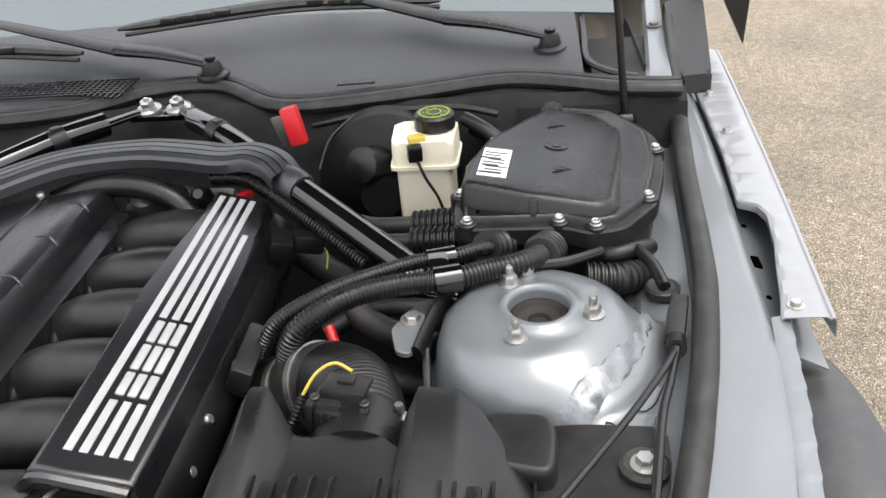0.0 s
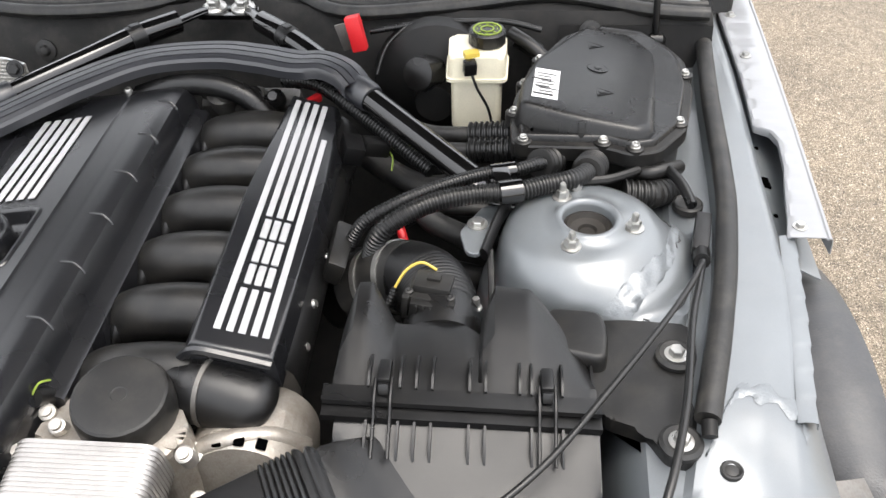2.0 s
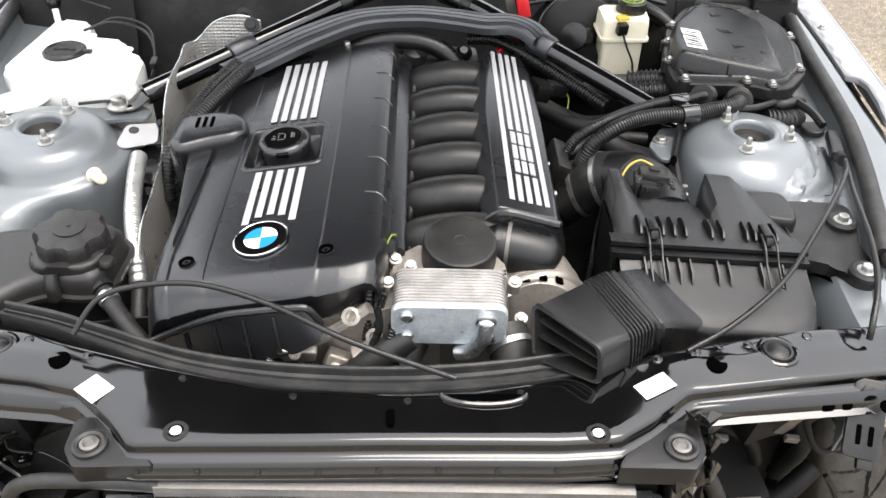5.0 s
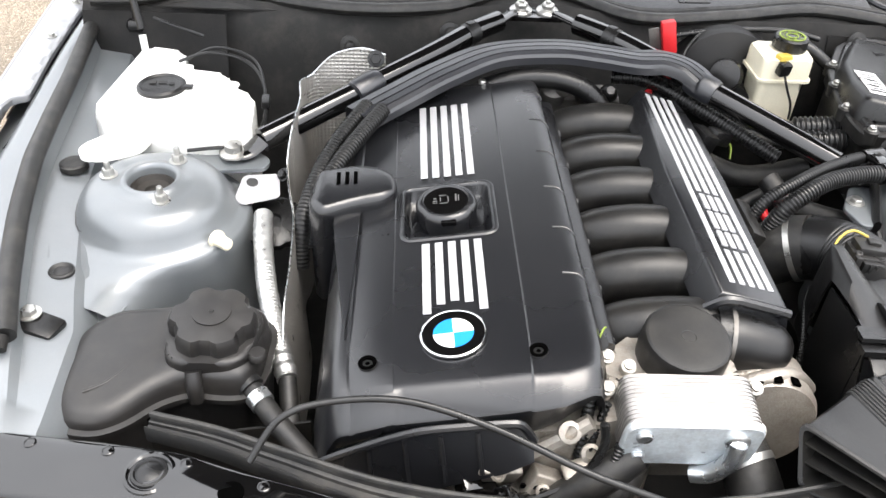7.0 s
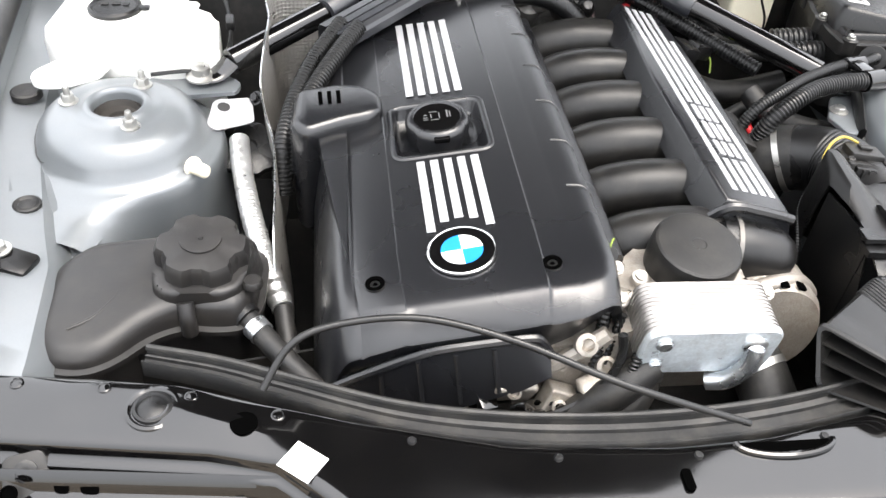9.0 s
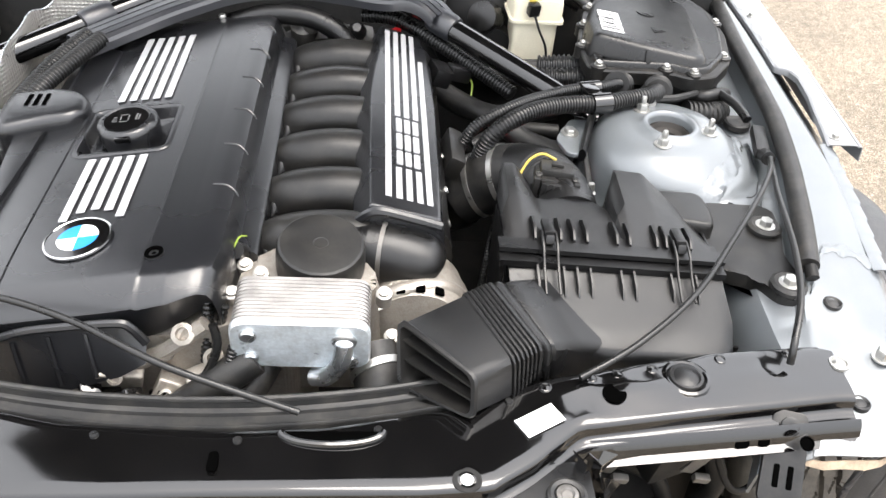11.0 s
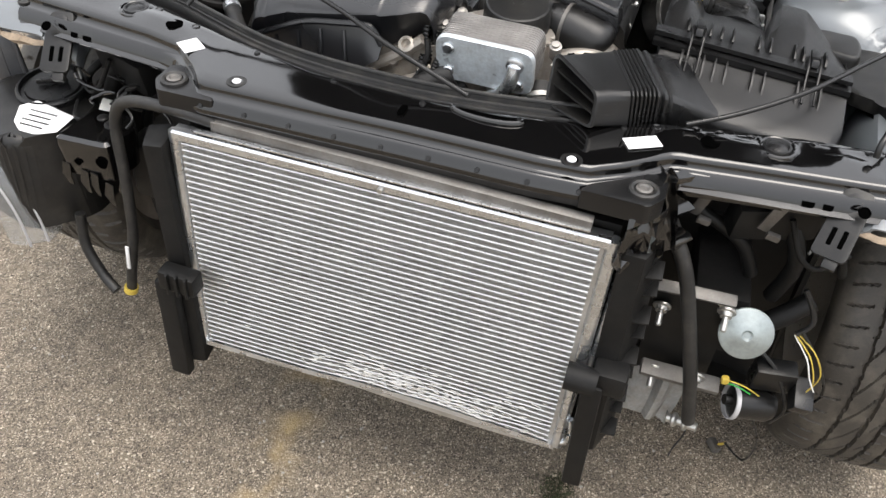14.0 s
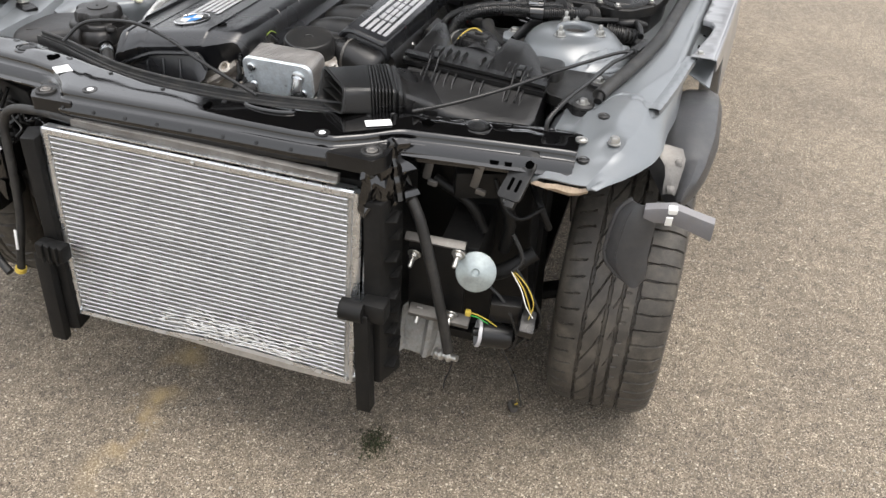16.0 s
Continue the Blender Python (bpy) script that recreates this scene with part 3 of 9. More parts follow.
# apron floor sheets between tower and rail, and the dark lower bay
for side in (1, -1):
    bm = B()
    rows = []
    for i in range(21):
        y = (0.36 if side > 0 else 0.19) + (0.6 if side > 0 else 0.77) * i / 20
        s = interp(y, SEAL_Y, SEAL_X)
        low = 0.03 * interp(y, (0.34, 0.46), (1.0, 0.0)) if side < 0 else 0.0
        nar = interp(y, (0.33, 0.42), (1.0, 0.0)) if side < 0 else 0.0
        rows.append([(side * (s - 0.19 + 0.13 * nar), y, 0.62), (side * (s - 0.13 + 0.075 * nar), y, 0.735 - 0.02 * nar), (side * (s - 0.075 + 0.027 * nar), y, 0.762 + 0.003 * math.sin(y * 25) - low), (side * (s - 0.03), y, 0.772 - low)])
    sheet(bm, rows, 0.002)
    apron_tree = BVHTree.FromBMesh(bm)
    part("apron_panel", bm, paint, body, "silver-blue apron panel beside the strut tower")
    for (px, py, pz, r) in ((0.705, 0.658, 0.795, 0.02), (0.655, 0.435, 0.779, 0.016), (0.680, 0.240, 0.781, 0.011), (0.667, 0.113, 0.747, 0.011)):
        bm = B()
        lathe(bm, [(r, -0.006), (r, 0.002), (r * 0.85, 0.0032), (r * 0.6, 0.0012), (r * 0.3, 0.0024)], (side * px, py, max(pz - 0.012, max(h.z for h in (tr.ray_cast(Vector((side * px, py, 1)), Vector((0, 0, -1)))[0] for tr in (apron_tree, WING_TREE[side])) if h))), seg=24)
        part("rubber_plug", bm, rubber, body, "round black rubber plug")

# edge seals on the rails
for side in (1, -1):
    bm = B()
    pts = [(side * interp(y, SEAL_Y, SEAL_X), y, interp(y, TOP_Y, TOP_Z) + 0.012) for y in np.linspace(0.285 if side > 0 else 0.285, 1.12, 18)]
    tube(bm, pts, 0.0135, 14, 4, flat=0.9)
    part("rail_seal", bm, rubber, body, "black rubber bonnet seal")
    bm = B()
    tube(bm, [(side * 0.663, 0.283, 0.803), (side * 0.662, 0.268, 0.797)], 0.008, 10, smooth=False)
    part("seal_end", bm, dark_steel, body)

# ragged sealer at the front end of the rail
for side in (1, -1):
    bm = B()
    line = smooth_path([(0.662, 0.262, 0), (0.674, 0.283, 0), (0.686, 0.308, 0), (0.702, 0.328, 0), (0.722, 0.327, 0), (0.742, 0.321, 0), (0.758, 0.308, 0), (0.770, 0.292, 0)], 6)
    rngs = random.Random(21)
    rows = []
    for k, p in enumerate(line):
        w_ = 0.010 + 0.004 * math.sin(k * 0.8) + rngs.uniform(-0.003, 0.003)
        row = []
        for u, h in ((-1.0, 0.0), (-0.5, 0.0014), (0.1, 0.0018), (0.6, 0.0010), (1.0, 0.0)):
            x, y = p.x + u * w_ * 0.5 + rngs.uniform(-0.001, 0.001), p.y + u * w_ + rngs.uniform(-0.0015, 0.0015)
            hit = WING_TREE[side].ray_cast(Vector((side * x, y, 1.0)), Vector((0, 0, -1)))[0]
            row.append((side * x, y, (hit.z if hit else 0.79) + h * rngs.uniform(0.6, 1.3) + 0.0006))
        rows.append(row)
    sheet(bm, rows, 0.0)
    if side > 0:
        part("sealer_patch", bm, sealer, body, "ragged pale sealer patch")
    hexbolt(body, (side * 0.711, 0.166, 0.768), 0.009, 0.011, steel, (0, 0, 1), 1.3)
    bm = B()
    sheet(bm, [[(side * x, y, 0.728 + 0.002 * math.sin(x * 90) + z), (side * x, y - 0.004, 0.720 + 0.002 * math.sin(x * 130) + z), (side * x, y + 0.003, 0.713 - 0.003 * math.sin(x * 60) + z)] for x, y, z in ((0.590, 0.062, -0.002), (0.612, 0.056, 0.0), (0.635, 0.055, 0.0), (0.658, 0.056, -0.001), (0.676, 0.059, 0.0), (0.688, 0.064, 0.002))], 0.003)
    part("scraped_edge", bm, rust, body, "scraped edge with primer and rust")

# outer wing bracket, bent, at the front corner of each wing
for side in (1, -1):
    bm = B()
    sheet(bm, [[(side * x0, y0, z0), (side * (x0 * 0.5 + x1 * 0.5), (y0 + y1) / 2 - 0.004, (z0 + z1) / 2 + 0.004), (side * x1, y1, z1)] for x0, y0, z0, x1, y1, z1 in ((0.772, 0.262, 0.738, 0.830, 0.276, 0.728), (0.788, 0.242, 0.726, 0.838, 0.256, 0.718), (0.804, 0.232, 0.710, 0.838, 0.246, 0.706), (0.808, 0.222, 0.694, 0.836, 0.232, 0.694), (0.808, 0.212, 0.678, 0.834, 0.218, 0.680), (0.810, 0.208, 0.664, 0.832, 0.211, 0.664))], 0.002)
    for x, y, z in ((0.826, 0.246, 0.714), (0.822, 0.208, 0.675)):
        box(bm, (side * x, y, z), (0.015, 0.006, 0.015), (-35, 0, side * 10), 0.0015)
        lathe(bm, [(0.006, 0), (0.006, 0.003), (0.003, 0.004)], (side * x, y - 0.004, z + 0.002), (0, -0.85, 0.5), 12)
    part("wing_bracket", bm, dull_steel, body, "bent silver bracket on the wing end")

# firewall
bm = B()
rows = []
for x in np.linspace(-0.80, 0.80, 33):
    dy = 0.045 * math.exp(-((x - 0.01) / 0.12) ** 2) + 0.03 * math.exp(-((x + 0.58) / 0.08) ** 2)
    rows.append([(x, 1.03 + dy, 0.22), (x, 1.035 + dy, 0.60), (x, 1.045 + dy, 0.78), (x, 1.065 + dy, 0.845), (x, 1.08 + dy, 0.858)])
sheet(bm, rows, 0.004)
part("firewall", bm, firewall_mat, body, "dark insulated firewall")
for x, y, z in ((-0.33, 1.035, 0.80), (-0.15, 1.04, 0.83), (0.60, 1.035, 0.84)):
    bm = B()
    lathe(bm, [(0.018, 0), (0.018, 0.004), (0.010, 0.006), (0.007, 0.012), (0.003, 0.013)], (x, y + 0.012, z), (0, -1, 0.25), 20)
    part("firewall_grommet", bm, rubber, body)
bm = B()
sheet(bm, [[(x, 1.07 + 0.045 * math.exp(-((x - 0.01) / 0.12) ** 2), 0.852), (x, 1.18, 0.860), (x, 1.32, 0.864)] for x in np.linspace(-0.80, 0.80, 33)], 0.003)
part("cowl_floor", bm, firewall_mat, body, "dark panel below the cowl")
# bay floor and side closures; their near-black colour carries the bay's shade
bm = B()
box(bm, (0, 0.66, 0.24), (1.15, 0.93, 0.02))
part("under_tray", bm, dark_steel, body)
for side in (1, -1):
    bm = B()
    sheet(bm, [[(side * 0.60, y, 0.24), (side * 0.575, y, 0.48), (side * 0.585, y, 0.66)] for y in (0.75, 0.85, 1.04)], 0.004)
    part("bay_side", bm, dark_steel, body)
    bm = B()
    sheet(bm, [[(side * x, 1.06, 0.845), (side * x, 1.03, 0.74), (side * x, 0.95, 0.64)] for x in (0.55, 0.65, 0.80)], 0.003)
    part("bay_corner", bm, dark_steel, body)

# cowl, seal, windscreen
COWL = ((-0.78, 1.06), (-0.69, 1.075), (-0.575, 1.14), (-0.44, 1.085), (-0.305, 1.06), (-0.156, 1.085), (-0.045, 1.165), (0.07, 1.165), (0.19, 1.065), (0.36, 1.085), (0.54, 1.13), (0.70, 1.075), (0.79, 1.06))
CP = smooth_path([(x, y, 0) for x, y in COWL], 6)
bm = B()
tube(bm, [(p.x, p.y - 0.004, 0.866) for p in CP], 0.0125, 10, smooth=False, flat=0.9)
tube(bm, [(p.x, p.y + 0.017, 0.870) for p in CP], 0.008, 8, smooth=False)
part("cowl_seal", bm, rubber, body, "wavy black rubber seal along the cowl")
bm = B()
rows = []
for p in CP:
    if abs(p.x) > 0.668:
        continue
    back = 1.46 - 0.13 * (p.x / 0.8) ** 2
    rows.append([(p.x, p.y + 0.008, 0.862), (p.x, p.y + 0.03, 0.872), (p.x, p.y * 0.6 + back * 0.4, 0.887), (p.x, p.y * 0.25 + back * 0.75, 0.900), (p.x, back, 0.908)])
sheet(bm, rows, 0.004)
cowl = part("cowl_panel", bm, cowl_plastic, body, "grey-black plastic cowl panel")
bm = B()
rows = []
for i in range(25):
    x = -0.72 + 1.44 * i / 24
    y0 = 1.455 - 0.13 * (x / 0.8) ** 2
    rows.append([(x, y0 - 0.02, 0.905), (x, y0 + 0.2, 1.03), (x * 0.96, y0 + 0.5, 1.19), (x * 0.9, y0 + 0.75, 1.30)])
sheet(bm, rows, 0.005)
part("windscreen", bm, glass_dark, body, "raked tinted windscreen")
# grille of the cowl intake
bm = B()
for i in range(26):
    x = -0.36 + i * 0.011
    box(bm, (x, 1.145 + 0.02 * math.sin(i * 0.16), 0.882), (0.003, 0.075, 0.003), (0, 0, 0))
for j in range(7):
    box(bm, (-0.222, 1.115 + j * 0.011, 0.8825), (0.28, 0.003, 0.003))
part("cowl_grille", bm, black_plastic, body, "black mesh intake grille")
# corner housing by the hinge and rear of the wing
for side in (1, -1):
    bm = B()
    rows = []
    for y, z, w_ in ((1.06, 0.842, 0.020), (1.10, 0.858, 0.022), (1.16, 0.868, 0.020), (1.24, 0.874, 0.018), (1.33, 0.885, 0.017), (1.42, 0.90, 0.017)):
        xc = interp(y, (1.06, 1.16, 1.42), (0.762, 0.772, 0.796))
        rows.append([(side * (xc - w_), y, z - 0.04), (side * (xc - w_), y, z - 0.006), (side * (xc - w_ * 0.7), y, z), (side * (xc + w_ * 0.3), y, z + 0.002), (side * (xc + w_ * 0.9), y, z - 0.004), (side * (xc + w_), y, z - 0.06)])
    sheet(bm, rows, 0.003)
    hinge = part("hinge_arm", bm, paint, body, "grey-silver painted bonnet hinge arm")
    hexbolt(hinge, (side * 0.785, 1.31, 0.884), 0.008, 0.005, dull_steel)
    bm = B()
    tube(bm, [(side * 0.794, 1.10, 0.835), (side * 0.797, 1.16, 0.858), (side * 0.804, 1.24, 0.872), (side * 0.814, 1.34, 0.888)], 0.0085, 12, 6)
    part("pillar_seal", bm, rubber, body, "black rubber seal up the pillar")
    bm = B()
    box(bm, (side * 0.790, 1.100, 0.822), (0.030, 0.016, 0.022), (10, 0, side * -8), 0.005)
    box(bm, (side * 0.752, 1.078, 0.832), (0.050, 0.020, 0.014), (8, side * 12, side * 20), 0.004)
    part("seal_clip", bm, black_plastic, body, "black clip joining the seals")
    bm = B()
    prism(bm, rounded([(side * 0.812, 1.20), (side * 0.868, 1.205), (side * 0.885, 1.36), (side * 0.895, 1.45), (side * 0.82, 1.45), (side * 0.815, 1.33)], 0.012), 0.80, 0.862, 0.008, 2, 0.06, (0, 0.25))
    part("pillar_cover", bm, black_plastic, body, "black pillar cover")
    bm = B()
    rim = [(0.668, 1.40, 0.895), (0.664, 1.27, 0.886), (0.662, 1.18, 0.876), (0.690, 1.145, 0.868), (0.735, 1.125, 0.862)]
    tube(bm, [(side * x, y, z) for x, y, z in rim], 0.006, 8, 5)
    part("pocket_rim", bm, cowl_plastic, body, "raised rim of the dark corner pocket")
    bm = B()
    sheet(bm, [[(side * 0.665, y, 0.875), (side * 0.668, y, 0.83), (side * 0.745, y, 0.83), (side * 0.752, y, 0.87)] for y in (1.16, 1.28, 1.42)], 0.002)
    part("pocket_floor", bm, firewall_mat, body)
    bm = B()
    box(bm, (side * 0.715, 1.24, 0.84), (0.05, 0.07, 0.03), (0, 0, 12), 0.008)
    part("pocket_block", bm, dark_steel, body)
# exterior flanks behind the wheels
for side in (1, -1):
    bm = B()
    rows = [[(side * (interp(y, FL_Y, FL_O) + 0.005), y, 0.74), (side * (interp(y, FL_Y, FL_O) + 0.016), y, 0.60), (side * (interp(y, FL_Y, FL_O) + 0.004), y, 0.40), (side * (interp(y, FL_Y, FL_O) - 0.04), y, 0.22)] for y in (0.86, 1.0, 1.2, 1.4)]
    rows += [[(side * w_, y, 0.80), (side * (w_ + 0.015), y, 0.60), (side * w_, y, 0.40), (side * (w_ - 0.04), y, 0.22)] for y, w_ in ((1.7, 0.92), (2.4, 0.915), (3.0, 0.91), (3.3, 0.86), (3.46, 0.70))]
    sheet(bm, rows, 0.003)
    part("flank_panel", bm, paint_outer, body, "pale silver flank panel")
# plain roof and tail behind the windscreen, closing the body
bm = B()
rows = []
for y, z, w_ in ((2.12, 1.285, 0.60), (2.35, 1.31, 0.60), (2.62, 1.27, 0.60), (2.85, 1.06, 0.66), (2.95, 0.96, 0.78), (3.2, 0.94, 0.82), (3.42, 0.86, 0.72), (3.5, 0.70, 0.66), (3.48, 0.34, 0.64)):
    rows.append([(w_ * math.sin(u), y, z - 0.07 * (1 - math.cos(u * 1.2)) - (0.16 * max(0.0, abs(u) - 1.2) if z > 0.8 else 0)) for u in np.linspace(-1.55, 1.55, 15)])
sheet(bm, rows, 0.004)
part("rear_shell", bm, paint_outer, body, "plain silver roof and tail")
for side in (1, -1):
    bm = B()
    sheet(bm, [[(side * 0.915, y, 0.80), (side * (0.915 - (0.915 - w_) * 0.5), y, (0.80 + z) / 2 + 0.03), (side * w_, y, z)] for y, z, w_ in ((1.5, 0.93, 0.74), (1.85, 1.12, 0.66), (2.15, 1.20, 0.60), (2.62, 1.18, 0.60), (2.85, 1.0, 0.66), (3.0, 0.93, 0.78), (3.3, 0.90, 0.80))], 0.004)
    part("cabin_side", bm, glass_dark, body, "dark side glass and shoulder")
# raised bonnet on its two gas struts
bonnet = thing("bonnet", (0, 1.25, 1.15), "open bonnet with dark insulated underside held by gas struts", "bonnet")
bm = B()
rows = []
for i in range(17):
    u = -1 + 2 * i / 16
    row = []
    for t in (0, 0.15, 0.3, 0.4, 0.5, 0.6, 0.7, 0.8, 0.9, 1.0):
        hw = interp(t, (0, 0.3, 0.5, 0.65, 0.8, 0.92, 1.0), (0.76, 0.76, 0.75, 0.74, 0.71, 0.66, 0.58))
        row.append((u * hw, 1.205 - 0.50 * t + 0.04 * (1 - u * u), 1.20 + 1.10 * t))
    rows.append(row)
sheet(bm, rows, 0.012)
part("bonnet_panel", bm, hood_liner, bonnet)
for side in (1, -1):
    bm = B()
    rings(bm, [[(side * x, y, z) for x, z in ((0.70, 1.22), (0.86, 1.20), (0.925, 1.02), (0.918, 0.868), (0.870, 0.965), (0.80, 1.10))] for y in (1.235, 1.250)])
    part("bonnet_corner", bm, dusty_plastic, bonnet, "dark folded rear corner of the bonnet")
for side in (1, -1):
    bm = B()
    base = (0.709 * side, 1.052, 0.822)
    top = (0.653 * side, 1.094, 1.470)
    mid_ = tuple(Vector(base).lerp(Vector(top), 0.28))
    tube(bm, [base, mid_], 0.0055, 12, smooth=False)
    tube(bm, [mid_, top], 0.0085, 12, smooth=False)
    lathe(bm, [(0.004, -0.014), (0.012, -0.010), (0.012, 0.010), (0.005, 0.016)], base, (side * 1, 0, 0), 14)
    gs = finish("gas_strut", bm, black_plastic)
    tagged(gs, "slim black gas strut holding up the bonnet", "gas strut", "bonnet gas struts")

# mirror tip beside the windscreen pillar
bm = B()
rings(bm, [[(1.0 + 0.10 * s * math.cos(a), 1.70 + 0.06 * s * math.sin(a), z) for a in (2 * math.pi * k / 16 for k in range(16))] for z, s in ((0.93, 0.15), (0.96, 0.6), (1.0, 0.9), (1.06, 1.0), (1.10, 0.9))])
tagged(finish("side_mirror", bm, dusty_plastic), "dark grey door mirror housing", "mirror")

# ---- wheels ----
def tyre_mesh(N=960, cols=121):
    """A worn tyre: rounded shoulders, four ring grooves, slanted curved grooves and shoulder cuts, all sunk into the tread."""
    bm = B()
    R = 0.3165
    side_in = [(-0.085, 0.225), (-0.112, 0.245), (-0.116, 0.272), (-0.1115, 0.292)]
    xs = list(np.linspace(-0.1085, 0.1085, cols))

    def tread(x, a):
        r = R - 0.0165 * (abs(x) / 0.1085) ** 8 - 0.004 * (abs(x) / 0.1085) ** 2
        s_ = a * R
        d = 0.0
        for g, w_ in ((-0.050, 0.0030), (-0.010, 0.0034), (0.015, 0.0030), (0.044, 0.0028)):
            if abs(x - g) < w_ * (1.0 + 0.35 * math.sin(a * 23 + g * 900) * math.sin(a * 61)):
                d = 0.008
        if x > 0.046 and (s_ + 0.05 * x) % 0.0342 < 0.0034:
            d = max(d, 0.0055)
        if -0.100 < x < -0.066 + 0.004 * math.sin(a * 31) and (s_ + 0.22 * x) % 0.0342 < 0.0034:
            d = max(d, 0.0045)
        if -0.050 < x < -0.010:
            q = (s_ + 1.5 * (x + 0.050) + 18.0 * (x + 0.050) ** 2) % 0.0684
            if q < 0.0050:
                d = max(d, 0.0055)
        if -0.010 < x < 0.015:
            q = (s_ + 2.6 * x) % 0.0684
            if q < 0.004 and x > 0.0:
                d = max(d, 0.004)
        # chewed edges along the middle ribs
        if 0.016 < x < 0.030 and math.sin(a * 57) + math.sin(a * 131 + 1.0) > 1.35:
            d = max(d, 0.0025)
        return r - d

    prof_n = len(side_in) * 2 + len(xs)
    V = []
    for k in range(N):
        a = 2 * math.pi * k / N
        pts = [(x, r) for x, r in side_in] + [(x, tread(x, a)) for x in xs] + [(-x, r) for x, r in side_in[::-1]]
        V.append([bm.verts.new((x, r * math.cos(a), r * math.sin(a))) for x, r in pts])
    for k in range(N):
        A, C = V[k], V[(k + 1) % N]
        for i in range(prof_n - 1):
            bm.faces.new((A[i], A[i + 1], C[i + 1], C[i]))
    return bm


def make_wheel(side):
    w = new("front_wheel")
    w.empty_display_size = 0.02
    w.location = (0.763 * side, 0.46, 0.0)
    PARENT_INV[w.name] = Matrix.Translation(w.location).inverted()
    w.parent = body
    w.matrix_parent_inverse = PARENT_INV[body.name]
    tagged(w, "front wheel with worn, dusty black road tyre")
    m = pose(0.763 * side, 0.46, 0.3165)
    bm = tyre_mesh() if side > 0 else tyre_mesh(420, 41)
    bmesh.ops.transform(bm, matrix=m, verts=bm.verts)
    part("tyre", bm, tyre_rubber, w, "worn black tyre with tread grooves", 25)
    bm = B()
    lathe(bm, [(0.226, -0.085), (0.20, -0.075), (0.19, 0.03), (0.10, 0.06), (0.03, 0.065)], m.translation, (side, 0, 0), 40)
    part("rim", bm, alu, w)
    bm = B()
    lathe(bm, [(0.16, -0.09), (0.16, -0.066), (0.06, -0.066)], m.translation, (side, 0, 0), 40)
    part("brake_disc", bm, steel, w)


make_wheel(1)
make_wheel(-1)

# wheel arch liners
for side in (1, -1):
    ln = thing("wheel_liner", (0.80 * side, 0.46, 0.6), "black plastic wheel arch liner torn at the front", "wheel liner", "wheel arch liners")
    bm = B()
    rows = []
    for k in range(45):
        a = radians(127 - 127 * k / 44)
        ox = interp(k, (0, 1, 2, 4, 8, 20, 44), (0.848, 0.858, 0.870, 0.884, 0.896, 0.897, 0.894))
        ix = interp(k, (0, 1, 4, 8), (0.828, 0.812, 0.778, 0.748))
        row = []
        for f, rr in ((0.0, 0.385), (0.2, 0.402), (0.5, 0.424), (0.78, 0.430), (0.92, 0.422), (0.99, 0.402), (1.0, 0.388)):
            x = ix + (ox - ix) * f
            row.append((side * x, 0.46 - rr * math.cos(math.pi - a), 0.3165 + rr * math.sin(a)))
        rows.append(row)
    sheet(bm, rows, 0.003)
    part("arch", bm, liner_grey, ln, "curved black arch shell")
    bm = B()
    # a hook-shaped remnant: broad blade, folded along its inner edge, with an arm outwards
    blade = ((0.760, 0.680, 0.808, 0.684), (0.746, 0.668, 0.809, 0.668), (0.737, 0.649, 0.809, 0.648), (0.731, 0.612, 0.808, 0.615), (0.728, 0.568, 0.807, 0.575), (0.736, 0.542, 0.810, 0.545), (0.754, 0.520, 0.812, 0.518), (0.778, 0.506, 0.804, 0.504))
    rows = []
    for k, (xa, za, xb, zb) in enumerate(blade):
        row = []
        for u in (0.0, 0.12, 0.3, 0.5, 0.7, 0.88, 1.0):
            bulge = 0.020 * math.sin(math.pi * u) ** 0.7
            row.append((side * (xa + (xb - xa) * u), 0.138 - bulge + 0.004 * math.cos(k), za + (zb - za) * u))
        rows.append(row)
    sheet(bm, rows, 0.004)
    flap = part("torn_flap", bm, liner_grey, ln, "torn black liner flap hanging over the tyre", 60)
    bm = B()
    tube(bm, [(side * (xa + 0.001), 0.136 + 0.004 * math.cos(k), za) for k, (xa, za, xb, zb) in enumerate(blade)], 0.0045, 8, 4)
    part("folded_edge", bm, liner_grey, flap)
    bm = B()
    tube(bm, [(side * (xa + (xb - xa) * 0.30), 0.1225 + 0.004 * math.cos(k), za + (zb - za) * 0.30) for k, (xa, za, xb, zb) in enumerate(blade[1:7], 1)], 0.0022, 8, 4)
    part("pressed_bead", bm, liner_grey, flap)
    bm = B()
    sheet(bm, [[(side * x, 0.128, zt), (side * x, 0.116, zt - 0.006), (side * x, 0.114, (zt + zb) / 2), (side * x, 0.118, zb)] for x, zt, zb in ((0.785, 0.684, 0.660), (0.806, 0.690, 0.654), (0.833, 0.696, 0.658), (0.860, 0.690, 0.652), (0.885, 0.684, 0.644), (0.905, 0.680, 0.638))], 0.003)
    part("liner_arm", bm, arm_grey, ln, "grey liner support arm")
    bm = B()
    box(bm, (side * 0.832, 0.118, 0.686), (0.016, 0.014, 0.012), (15, 0, 10), 0.003)
    box(bm, (side * 0.829, 0.108, 0.668), (0.012, 0.003, 0.020), (15, 0, 10), 0.001)
    part("clip", bm, white_plastic, ln, "white plastic clip")

